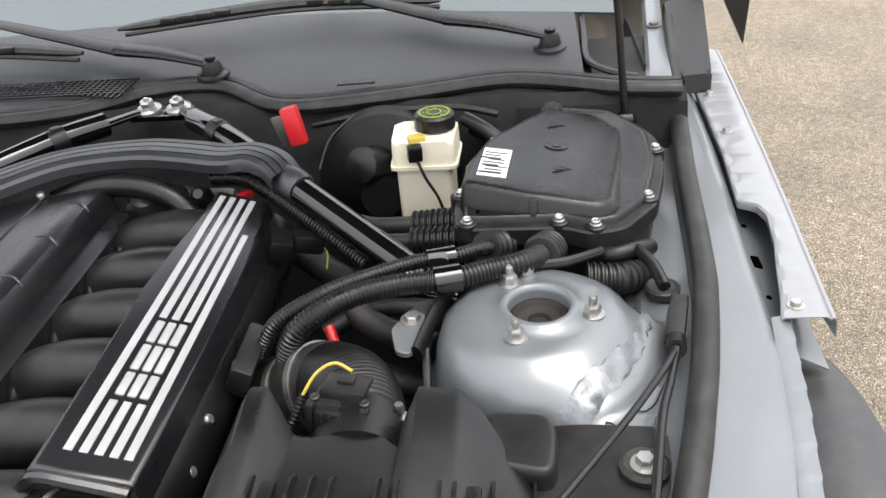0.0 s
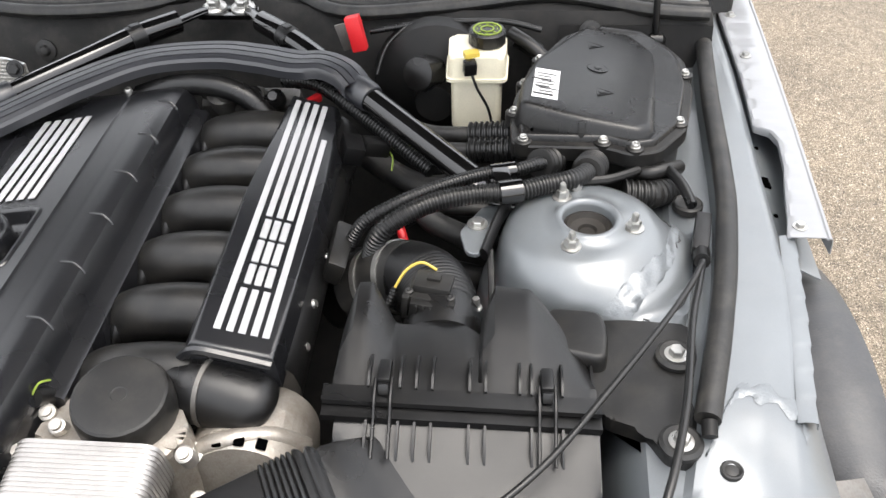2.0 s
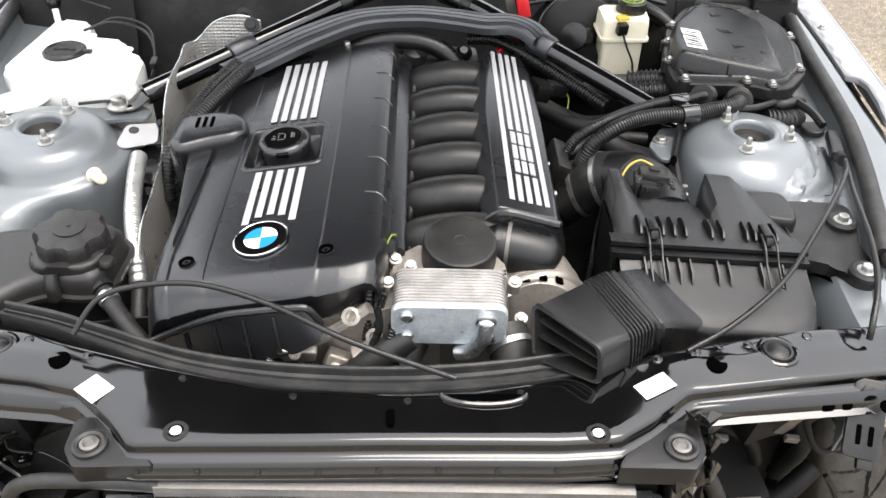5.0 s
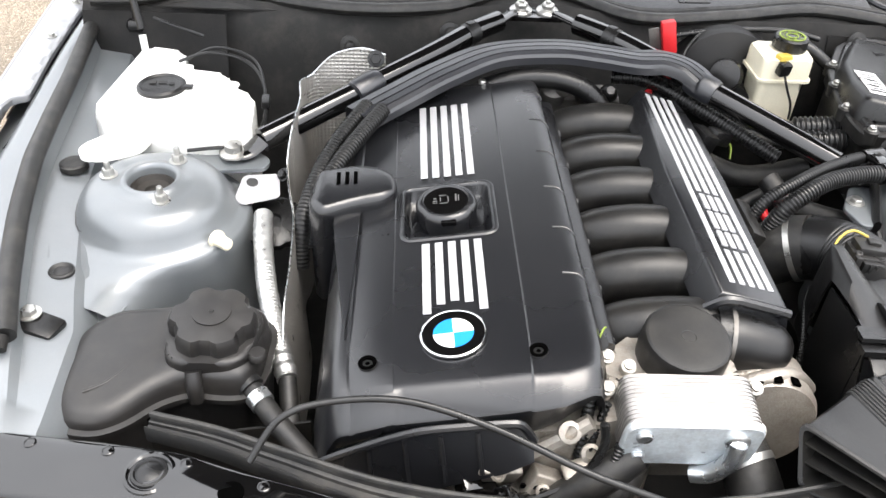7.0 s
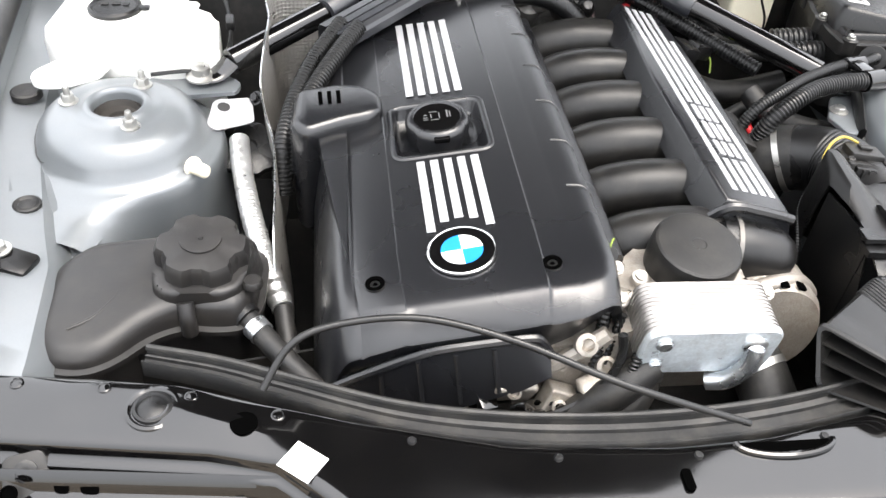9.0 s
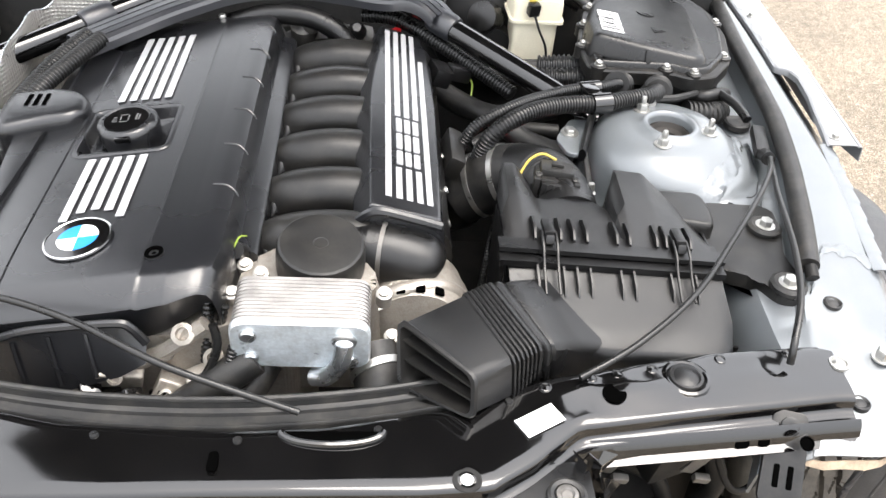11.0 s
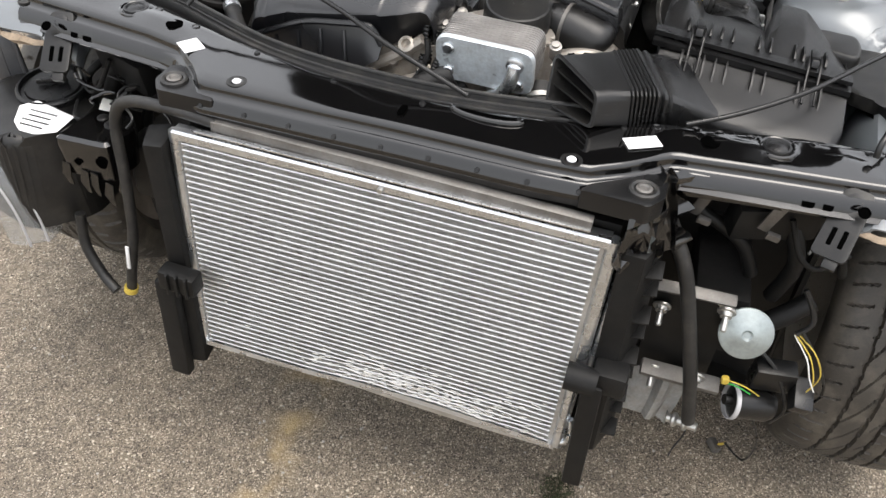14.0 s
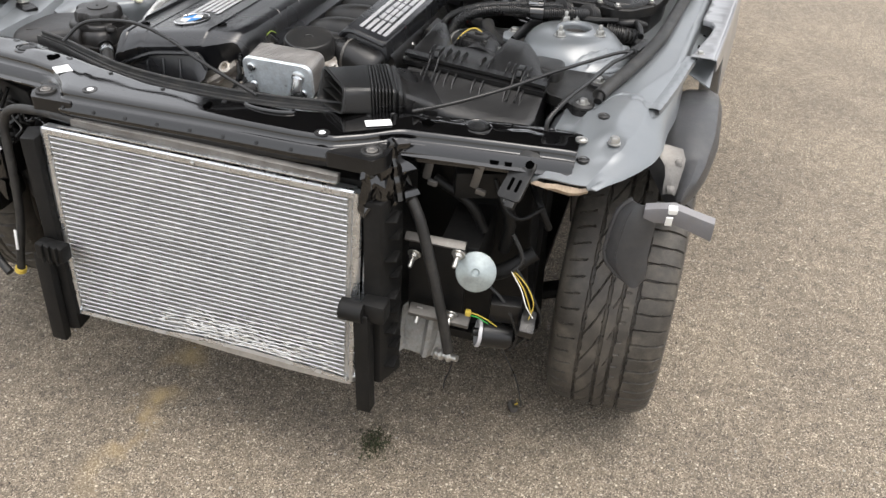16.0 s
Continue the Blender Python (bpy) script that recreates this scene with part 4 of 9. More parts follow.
# ---- radiator support ----
sup = thing("radiator_support", (0, 0.05, 0.70), "glossy black pressed radiator support panel with creased corner", "support panel")
FRONT_X = (-0.66, -0.52, -0.42, -0.36, -0.31, -0.28, -0.10, 0.0, 0.19, 0.255, 0.30, 0.35, 0.45, 0.64)
FRONT_Y = (0.100, 0.080, 0.066, 0.050, 0.005, -0.030, -0.029, -0.027, -0.026, -0.021, 0.008, 0.050, 0.066, 0.094)
BACK_X = (-0.66, -0.53, -0.45, -0.38, -0.30, -0.15, 0.0, 0.10, 0.23, 0.325, 0.51, 0.67)
BACK_Y = (0.185, 0.168, 0.155, 0.13, 0.105, 0.065, 0.055, 0.06, 0.085, 0.126, 0.168, 0.188)
bm = B()
rows = []
for i in range(133):
    x = -0.66 + 1.315 * i / 132
    f, b_ = interp(x, FRONT_X, FRONT_Y), interp(x, BACK_X, BACK_Y)
    z = 0.776 - 0.006 * (x / 0.6) ** 2
    d = b_ - f - 0.013
    hump = 0.005 * math.exp(-((abs(x) - 0.42) / 0.05) ** 2) + 0.003 * math.exp(-((abs(x) - 0.56) / 0.03) ** 2)
    dent = 0.0016 * math.sin(x * 31) * math.sin(x * 11 + 1) * (1 if abs(x) > 0.28 else 0.25)
    if x > 0.30:
        dent += 0.0016 * math.sin(x * 74 + 0.5) * math.sin(x * 23) + 0.0007 * math.sin(x * 160)
    k = f + 0.013
    rows.append([(x, b_ + 0.002, z - 0.03), (x, b_, z - 0.002), (x, b_ - 0.004, z + 0.0015), (x, b_ - 0.012, z + 0.001 + dent), (x, k + d * 0.62, z + 0.001 + hump + dent), (x, k + d * 0.40, z + hump - dent), (x, k + d * 0.2, z - 0.0004 + dent * 0.5), (x, k + 0.006, z - 0.0013), (x, k + 0.0025, z - 0.0026), (x, k, z - 0.0052), (x, k - 0.0012, z - 0.0088), (x, k - 0.0018, z - 0.014),
                 (x, k - 0.004, z - 0.0168), (x, f + 0.004, z - 0.0175), (x, f + 0.0012, z - 0.0182), (x, f - 0.0005, z - 0.020), (x, f - 0.0022, z - 0.025), (x, f - 0.006, z - 0.031), (x, f - 0.008, z - 0.036), (x, f - 0.004, z - 0.043), (x, f - 0.004, z - 0.050)])
sheet(bm, rows, 0.002)
panel_tree = BVHTree.FromBMesh(bm)
part("panel", bm, black_gloss, sup, "glossy black pressed steel panel", 60)


def sup_z(x, y):
    hit = panel_tree.ray_cast(Vector((x, y, 1.0)), Vector((0, 0, -1)))[0]
    return hit.z if hit else 0.77
SUPZ = 0.780


def dome(parent, at, r, material, name, label="", h=0.003, axis=(0, 0, 1)):
    bm = B()
    lathe(bm, [(r, -0.002), (r, h * 0.5), (r * 0.8, h), (r * 0.4, h * 1.05), (0.0005, h)], at, axis, 24)
    return part(name, bm, material, parent, label)


for x in (-0.231, 0.231):
    bm = B()
    lathe(bm, [(0.014, 0), (0.0135, 0.001), (0.009, 0.001), (0.0085, 0.0)], (x, 0.0, sup_z(x, 0.0) - 0.0003), seg=28)
    part("washer", bm, dusty_plastic, sup)
    dome(sup, (x, 0.0, sup_z(x, 0.0)), 0.0062, white_enamel, "white_plug", "white round plastic plug", 0.0022)
for side in (1, -1):
    for (x, y, r, m_, nm) in ((0.39, 0.103, 0.0125, hole_black, "hole"), (0.473, 0.128, 0.015, black_plastic, "rubber_buffer"), (0.655, 0.155, 0.009, steel, "bolt_head")):
        bm = B()
        z = sup_z(side * x, y)
        if nm == "hole":
            lathe(bm, [(r, -0.002), (r, 0.0006), (0.001, 0.0006)], (side * x, y, z), seg=28)
        else:
            lathe(bm, [(r * 1.25, -0.001), (r * 1.2, 0.002), (r, 0.0025), (r * 0.9, 0.0005), (r * 0.5, 0.003), (0.001, 0.0035)], (side * x, y, z), seg=28)
        part(nm, bm, m_, sup)
    # white tags; the right one's white also paints in a bright reflection
    bm = B()
    box(bm, (0.308, 0.068, sup_z(0.308, 0.068) + 0.0012) if side > 0 else (-0.337, 0.060, sup_z(-0.337, 0.060) + 0.0012), (0.046, 0.024, 0.0008) if side > 0 else (0.034, 0.030, 0.0008), (0, 0, 30 if side > 0 else -38))
    part("tag_and_glare", bm, white_label, sup, "blank white tag, the right one also standing for a bright reflection")
for i in range(9):
    x = -0.27 + i * 0.065
    dome(sup, (x, interp(x, FRONT_X, FRONT_Y) - 0.0042, SUPZ - 0.033), 0.0035, black_plastic, "rivet", h=0.0022, axis=(0, -0.85, 0.5))
    if i % 2 == 0:
        dome(sup, (x + 0.03, interp(x + 0.03, BACK_X, BACK_Y) - 0.014, sup_z(x + 0.03, interp(x + 0.03, BACK_X, BACK_Y) - 0.014)), 0.0042, black_plastic, "rivet", h=0.0025)
for x in (-0.60, -0.52, -0.44, -0.36, 0.32, 0.37, 0.40, 0.44, 0.52, 0.60):
    y = interp(x, BACK_X, BACK_Y) - 0.012
    bm = B()
    lathe(bm, [(0.0068, -0.001), (0.0064, 0.0012), (0.0052, 0.0016), (0.0046, 0.0006), (0.0030, 0.0008), (0.0006, 0.0012)], (x, y, sup_z(x, y)), seg=18)
    part("rivet", bm, black_gloss, sup, "pressed black rivet")
bm = B()
prism(bm, rounded([(-0.003, 0.006), (0.006, 0.006), (0.006, 0.028), (-0.003, 0.028)], 0.004), SUPZ - 0.004, SUPZ - 0.0005)
part("slot", bm, hole_black, sup, "narrow dark slot")
# front lower flange bars out to the wings
for side in (1, -1):
    bm = B()
    rows = []
    for x in np.linspace(0.36, 0.655, 12):
        y = 0.058 + (x - 0.36) * 0.10
        rows.append([(side * x, y, 0.758), (side * x, y - 0.006, 0.752), (side * x, y - 0.010, 0.740), (side * x, y - 0.018, 0.737)])
    sheet(bm, rows, 0.002)
    part("side_flange", bm, black_gloss, sup, "black folded flange")
    for u, w_ in ((0.522, 0.016), (0.546, 0.013)):
        bm = B()
        prism(bm, rounded([(-w_ / 2, -0.006), (w_ / 2, -0.006), (w_ / 2, 0.006), (-w_ / 2, 0.006)], 0.005), -0.001, 0.0006, m=pose(side * u, 0.066 + (u - 0.522) * 0.1, 0.7445, 62, 0, side * 6))
        part("flange_slot", bm, hole_black, sup, "dark slot in the flange")
    bm = B()
    lathe(bm, [(0.026, -0.003), (0.025, 0.0), (0.022, 0.001), (0.019, -0.001)], (side * 0.473, 0.128, sup_z(side * 0.473, 0.128)), (0, -0.02, 1), 32, cap=False)
    part("buffer_ring", bm, black_gloss, sup)
    for u, v_, r in ((0.585, 0.058, 0.006),):
        bm = B()
        lathe(bm, [(r * 1.3, 0), (r * 1.2, 0.0015), (r, 0.0015), (r * 0.8, -0.002), (0.001, -0.002)], (side * u, v_, 0.7745 if v_ > 0.1 else 0.754), (0, -0.2 if v_ > 0.1 else -0.7, 1), 20)
        part("small_hole", bm, hole_black, sup)
    # mounting tab, bolted on, hanging forward with two slots and a foot
    tm = pose(side * 0.578, 0.085, 0.751, 40, 0, side * -16)
    bm = B()
    prism(bm, rounded([(-0.017, 0.014), (0.017, 0.014), (0.020, -0.02), (0.020, -0.082), (-0.024, -0.082), (-0.022, -0.02)], 0.008), -0.003, 0.003, 0.0015, 2, m=tm)
    tab = part("mounting_tab", bm, dusty_plastic, sup, "black plastic mounting tab")
    for u in (-0.008, 0.006):
        bm = B()
        prism(bm, rounded([(u - 0.003, -0.066), (u + 0.003, -0.066), (u + 0.003, -0.042), (u - 0.003, -0.042)], 0.002), 0.0028, 0.0036, m=tm)
        part("slot", bm, hole_black, tab)
    bm = B()
    box(bm, tm @ Vector((0.004, -0.086, -0.006)), (0.018, 0.016, 0.012), (40, 0, side * -16), 0.003)
    part("foot", bm, dusty_plastic, tab)
    bm = B()
    lathe(bm, [(0.010, 0), (0.010, 0.003), (0.007, 0.004), (0.003, 0.0035)], tm @ Vector((0, -0.002, 0.003)), tm.to_3x3() @ Vector((0, 0, 1)), 20)
    part("push_rivet", bm, black_plastic, tab)
# corner plates with a grommet, in front of the bend
for side in (1, -1):
    bm = B()
    prism(bm, rounded([(side * x, y) for x, y in ((0.250, -0.034), (0.336, -0.036), (0.352, -0.012), (0.352, 0.030), (0.330, 0.034), (0.292, 0.004), (0.262, -0.016))], 0.006), 0.730, 0.7575, 0.0015, 2)
    plate = part("corner_plate", bm, black_plastic, sup, "black pressed corner plate")
    gx, gy = (0.325, -0.007) if side > 0 else (-0.325, -0.007)
    bm = B()
    lathe(bm, [(0.0195, 0.0), (0.019, 0.004), (0.016, 0.0055), (0.0125, 0.004), (0.0115, 0.001)], (gx, gy, 0.7575), seg=28)
    gr = part("grommet", bm, rubber, plate, "round black rubber grommet")
    bm = B()
    lathe(bm, [(0.0105, 0.0), (0.0105, 0.004), (0.007, 0.005), (0.005, 0.0025), (0.001, 0.0025)], (gx, gy, 0.7585), seg=24)
    part("grommet_sleeve", bm, dull_steel, gr, "dull metal sleeve")
# half-moon cut-out with a raised rim at the rear edge
bm = B()
moon = [(0.107 + 0.048 * math.cos(radians(a)), 0.052 + 0.016 * math.sin(radians(a)), 0.7785) for a in range(180, 361, 12)]
tube(bm, moon, 0.0035, 8, 2)
part("cutout_rim", bm, black_gloss, sup)
bm = B()
bm.faces.new([bm.verts.new((x, y, 0.7783)) for x, y, z in moon])
part("cutout", bm, hole_black, sup, "dark half-moon cut-out")
# torn corner
bm = B()
rngt = random.Random(8)
rows = []
for k in range(15):
    z = 0.775 - 0.112 * k / 14
    xc = 0.348 + 0.026 * k / 14 + rngt.uniform(-0.0022, 0.0022)
    rows.append([(xc - 0.012, 0.030 - 0.02 * k / 14 + rngt.uniform(-0.002, 0.002), z), (xc - 0.004, 0.022 - 0.016 * k / 14 + rngt.uniform(-0.0022, 0.0022), z), (xc + 0.003, 0.028 - 0.016 * k / 14 + rngt.uniform(-0.0022, 0.0022), z), (xc + 0.010, 0.022 - 0.012 * k / 14 + rngt.uniform(-0.0022, 0.0022), z), (xc + 0.018 + 0.012 * math.sin(k * 1.1), 0.034 + rngt.uniform(-0.0022, 0.0022), z)])
sheet(bm, rows, 0.0012)
part("torn_corner", bm, black_gloss, sup, "crumpled torn black sheet-metal corner")

# rubber strip behind the support
rub = thing("rubber_strip", (0, 0.1, 0.75), "long black rubber sealing strip behind the support panel", "seal strip")
bm = B()
strip = smooth_path([(-0.488, 0.186, 0.773), (-0.42, 0.168, 0.771), (-0.357, 0.144, 0.769), (-0.252, 0.104, 0.768), (-0.149, 0.082, 0.768), (-0.05, 0.074, 0.768), (0.05, 0.076, 0.768), (0.15, 0.088, 0.768), (0.26, 0.112, 0.768)], 8)
rows, lip = [], []
for i, p in enumerate(strip):
    d = (strip[min(i + 1, len(strip) - 1)] - strip[max(i - 1, 0)]).normalized()
    nrm = Vector((-d.y, d.x, 0)) * interp(p.x, (-0.49, -0.30, -0.10), (0.5, 0.75, 1.0))
    rows.append([p + nrm * u + Vector((0, 0, h)) for u, h in ((-0.015, -0.014), (-0.0145, 0.004), (-0.0125, 0.0065), (-0.0095, 0.006), (-0.008, 0.001), (0.003, 0.001), (0.0045, 0.0045), (0.007, 0.005), (0.0085, 0.002), (0.012, 0.003), (0.014, 0.010), (0.0165, 0.011), (0.018, 0.008), (0.018, -0.012))])
    lip.append(p + nrm * 0.0165 + Vector((0, 0, 0.0105)))
sheet(bm, rows, 0.0)
part("channel", bm, rubber, rub, "grooved rubber channel with dusty lips", 50)
bm = B()
tube(bm, lip, 0.0034, 8, smooth=False)
part("bead", bm, rubber, rub)

# ---- condenser and radiator ----
con = thing("condenser", (-0.02, -0.045, 0.25), "bare aluminium condenser with bent dirty fins at its lower edge", "condenser")
CTL, CTR, CBL, CBR = Vector((-0.305, -0.050, 0.700)), Vector((0.298, -0.030, 0.682)), Vector((-0.318, -0.056, 0.282)), Vector((0.285, -0.040, 0.262))


def on_core(u, v, d=0.0):
    p = (CTL * (1 - u) + CTR * u) * (1 - v) + (CBL * (1 - u) + CBR * u) * v
    p.y -= d
    if v > 0.82:
        p.z += 0.010 * (v - 0.82) / 0.18 * math.sin(u * math.pi * 1.3 - 0.9) * (1 if u > 0.35 else 0.2)
    return p


bm = B()
sheet(bm, [[on_core(u / 24, v / 20, -0.0025) for u in range(25)] for v in range(21)], 0.004)
part("fin_core", bm, fin_metal, con, "grey corrugated cooling fins")
NT = 38
for i in range(NT):
    v = (i + 0.9) / (NT + 0.8)
    bm = B()
    loops = []
    for k in range(13):
        p = on_core(0.012 + 0.976 * k / 12, v, 0.004)
        jig = 0.0026 * math.sin(k * 2.7 + i * 1.3) * (max(0.0, (v - 0.70) / 0.3) if k > 4 else 0.0) + 0.0002 * math.sin(k * 1.9 + i)
        loops.append([(p.x, p.y + dy, p.z + dz + jig) for dy, dz in ((0.014, 0.0012), (0.0, 0.0016), (-0.0012, 0.0), (0.0, -0.0016), (0.014, -0.0012))])
    rings(bm, loops)
    part("tube", bm, tube_alu, con)
# zig-zag fins between the tubes, all rows
bm = B()
for i in range(NT + 1):
    va, vb = (i - 0.1 + 0.18) / (NT + 0.8), (i + 0.9 - 0.18) / (NT + 0.8)
    if i == 0:
        va = 0.004
    n = 150
    prev = None
    for k in range(n + 1):
        u = 0.012 + 0.976 * k / n
        p = on_core(u, va if k % 2 else vb, -0.001)
        a, b_ = bm.verts.new(p), bm.verts.new((p.x, p.y + 0.0025, p.z))
        if prev:
            bm.faces.new((prev[0], a, b_, prev[1]))
        prev = (a, b_)
tagged(part("fin_packing", bm, fin_metal, con, "fine zig-zag aluminium fins"), kind="stuff")
# scuffed, flattened fins near the lower edge
rngc = random.Random(5)
bm = B()
for _ in range(620):
    u, v = rngc.gauss(0.66, 0.17), 1.0 - abs(rngc.gauss(0.02, 0.10))
    if not 0.04 < u < 0.97 or v < 0.66 or v > 0.985:
        continue
    p = on_core(u, v, 0.0035 + rngc.uniform(0, 0.0015))
    w_, h_ = rngc.uniform(0.002, 0.009), rngc.uniform(0.0006, 0.0018)
    sl = rngc.uniform(-0.35, 0.2)
    bm.faces.new([bm.verts.new(p + Vector((dx, rngc.uniform(-0.001, 0.001), dz + dx * sl))) for dx, dz in ((-w_, -h_), (w_, -h_ * 0.3), (w_ * 0.8, h_), (-w_ * 0.9, h_ * 0.6))])
tagged(part("scuffed_fin", bm, mat("scuffed_white_aluminium", (0.72, 0.71, 0.68), 0.5, 0.35, 0.2, 60, 0.3, 300), con, "scuffed whitish fins bent flat"), kind="stuff")
bm = B()
for a, b_ in ((CTL, CTR), ):
    rings(bm, [[p + Vector(d) for d in ((0, -0.004, 0.010), (0, -0.007, 0.007), (0, -0.0075, -0.003), (0, 0.014, -0.003), (0, 0.014, 0.010))] for p in (a + Vector((-0.004, 0, 0)), b_ + Vector((0.004, 0, 0)))])
part("top_rail", bm, bright_alu, con, "bright aluminium top rail")
bm = B()
rings(bm, [[on_core(u, 1.0) + Vector(d) for d in ((0, -0.005, 0.003), (0, -0.007, -0.005), (0, 0.014, -0.005), (0, 0.014, 0.003))] for u in [k / 12 for k in range(13)]])
part("bottom_rail", bm, bright_alu, con)
bm = B()
tube(bm, [CTR + Vector((0.008, 0.004, 0.006)), CBR + Vector((0.008, 0.004, -0.004))], 0.0095, 14, smooth=False)
part("header_tank", bm, bright_alu, con, "round aluminium header tank")
bm = B()
tube(bm, [CTL + Vector((-0.006, 0.004, 0.004)), CBL + Vector((-0.006, 0.004, -0.004))], 0.0085, 14, smooth=False)
part("header_tank", bm, bright_alu, con)
bm = B()
tube(bm, [CTR + Vector((0.026, 0.012, -0.04)), CBR.lerp(CTR, 0.42) + Vector((0.024, 0.012, 0))], 0.0065, 12, smooth=False)
part("receiver_tube", bm, bright_alu, con)
bm = B()
tube(bm, [CBR + Vector((0.02, 0.0, 0.07)), CBR + Vector((0.024, 0.0, 0.06)), CBR + Vector((0.024, 0.0, 0.02)), CBR + Vector((0.014, 0.0, 0.008))], 0.005, 10)
part("pipe_loop", bm, bright_alu, con)
dome(con, on_core(0.5, 0.0, 0.0085), 0.0045, steel, "rivet", "", 0.003, (0, -1, 0))

rad = thing("radiator", (0, 0.0, 0.22), "radiator in black plastic frame behind the condenser", "radiator")
bm = B()
box(bm, (0.0, 0.005, 0.47), (0.62, 0.03, 0.46))
part("core", bm, dark_steel, rad)
bm = B()
rings(bm, [[(x, -0.034, z + 0.016), (x, -0.040, z + 0.013), (x, -0.042, z), (x, -0.030, z), (x, -0.028, z + 0.016)] for x, z in ((-0.255, 0.714), (0.0, 0.710), (0.275, 0.704))])
part("upper_tank", bm, dull_steel, rad, "dull aluminium upper rail")
bm = B()
box(bm, (0.0, -0.046, 0.7105), (0.55, 0.008, 0.003), (0, 0.9, 0.8), 0.001)
part("trim_strip", bm, bright_alu, rad, "bright thin metal strip")
bm = B()
rings(bm, [[(x, -0.035, z + 0.008), (x, -0.038, z - 0.006), (x, 0.01, z - 0.006), (x, 0.01, z + 0.008)] for x, z in ((-0.28, 0.270), (-0.15, 0.260), (0.0, 0.252), (0.15, 0.247), (0.29, 0.249))])
part("lower_rail", bm, alu, rad, "bowed aluminium lower rail")
# frame uprights
bm = B()
prism(bm, [(-0.366, -0.03), (-0.346, -0.078), (-0.318, -0.072), (-0.327, -0.01)], 0.24, 0.69, 0.005)
box(bm, (-0.352, -0.088, 0.33), (0.034, 0.02, 0.22), (0, 2, 0), 0.004)
part("side_frame", bm, well_plastic, rad, "black plastic frame upright")
bm = B()
box(bm, (-0.318, -0.092, 0.455), (0.062, 0.03, 0.036), (0, 2, 0), 0.005)
for k in range(3):
    box(bm, (-0.33 + k * 0.016, -0.108, 0.455), (0.004, 0.008, 0.040), (0, 2, 0), 0.001)
part("frame_clip", bm, well_plastic, rad, "black ribbed retaining clip")
bm = B()
prism(bm, [(0.316, -0.03), (0.350, -0.03), (0.372, 0.03), (0.33, 0.04)], 0.26, 0.672, 0.005)
box(bm, (0.327, -0.055, 0.33), (0.030, 0.03, 0.24), (0, -1, 0), 0.004)
part("side_frame", bm, well_plastic, rad, "black plastic frame upright")
bm = B()
tube(bm, [(0.285, -0.062, 0.455), (0.33, -0.062, 0.455)], 0.021, 14, smooth=False)
box(bm, (0.345, -0.045, 0.455), (0.05, 0.04, 0.042), (0, 0, 0), 0.008)
part("frame_clip", bm, well_plastic, rad)
for k in range(9):
    bm = B()
    box(bm, (0.362, -0.005 + 0.012 * (k % 2), 0.30 + k * 0.042), (0.028, 0.03, 0.004), (14, -12, 0), 0.001)
    part("frame_rib", bm, well_plastic, rad)

# torn, crumpled plastic at the upper corner of the frame
rngt = random.Random(21)
bm = B()
torn = []
for i in range(9):
    v = i / 8
    row = []
    for k in range(7):
        u = k / 6
        c = Vector((0.318 + 0.040 * u + 0.018 * v * (u - 0.4), -0.038 + 0.034 * u, 0.733 - 0.092 * v * (0.55 + 0.45 * abs(math.sin(u * 5.0 + 0.8)))))
        row.append(c + Vector((rngt.uniform(-0.002, 0.002), rngt.uniform(-0.007, 0.007), rngt.uniform(-0.002, 0.002))))
    torn.append(row)
sheet(bm, torn, 0.002)
part("torn_corner", bm, black_gloss, rad, "torn, crumpled glossy black corner", 20)


# ---- engine cover ----
def cover_z(x):
    return 0.845 + 0.16 * (x + 0.085)


dull_print = mat("grey_print", (0.09, 0.09, 0.09), 0.5)
cover = thing("engine_cover", (-0.16, 0.5, 0.70), "satin black engine cover with silver stripes and round badge", "engine cover")
XS = [-0.332, -0.328, -0.321, -0.312, -0.3065, -0.3035, -0.300, -0.296, -0.289, -0.286, -0.281, -0.2405, -0.2385, -0.228, -0.20, -0.17, -0.14, -0.116, -0.095, -0.0925, -0.088, -0.064, -0.0615, -0.055, -0.040, -0.028, -0.019, -0.013, -0.009, -0.007, -0.005]
DZ = [-0.2, -0.1, -0.047, -0.0165, -0.0065, -0.0028, -0.0007, 0, 0.0, -0.0022, -0.0002, -0.0002, -0.0014, -0.0012, -0.0012, -0.0012, -0.0012, -0.0012, -0.0008, -0.003, -0.004, -0.004, -0.0045, -0.005, -0.006, -0.008, -0.014, -0.026, -0.045, -0.068, -0.095]
ROWS_Y = [0.192, 0.181, 0.1755, 0.1725, 0.1710, 0.1728, 0.1915, 0.1950, 0.1980, 0.2020, 0.2070, 0.24, 0.28, 0.32, 0.36, 0.40, 0.445, 0.48, 0.52, 0.555, 0.60, 0.65, 0.70, 0.75, 0.80, 0.83, 0.85, 0.862, 0.868]
ROWS_DZ = [-0.085, -0.050, -0.034, -0.0265, -0.0228, -0.0195, -0.0056, -0.0033, -0.0017, -0.0006, 0, 0, 0, 0, 0, 0, 0, 0, 0, 0, 0, 0, 0, 0, -0.001, -0.003, -0.008, -0.02, -0.05]
bm = B()
V = []
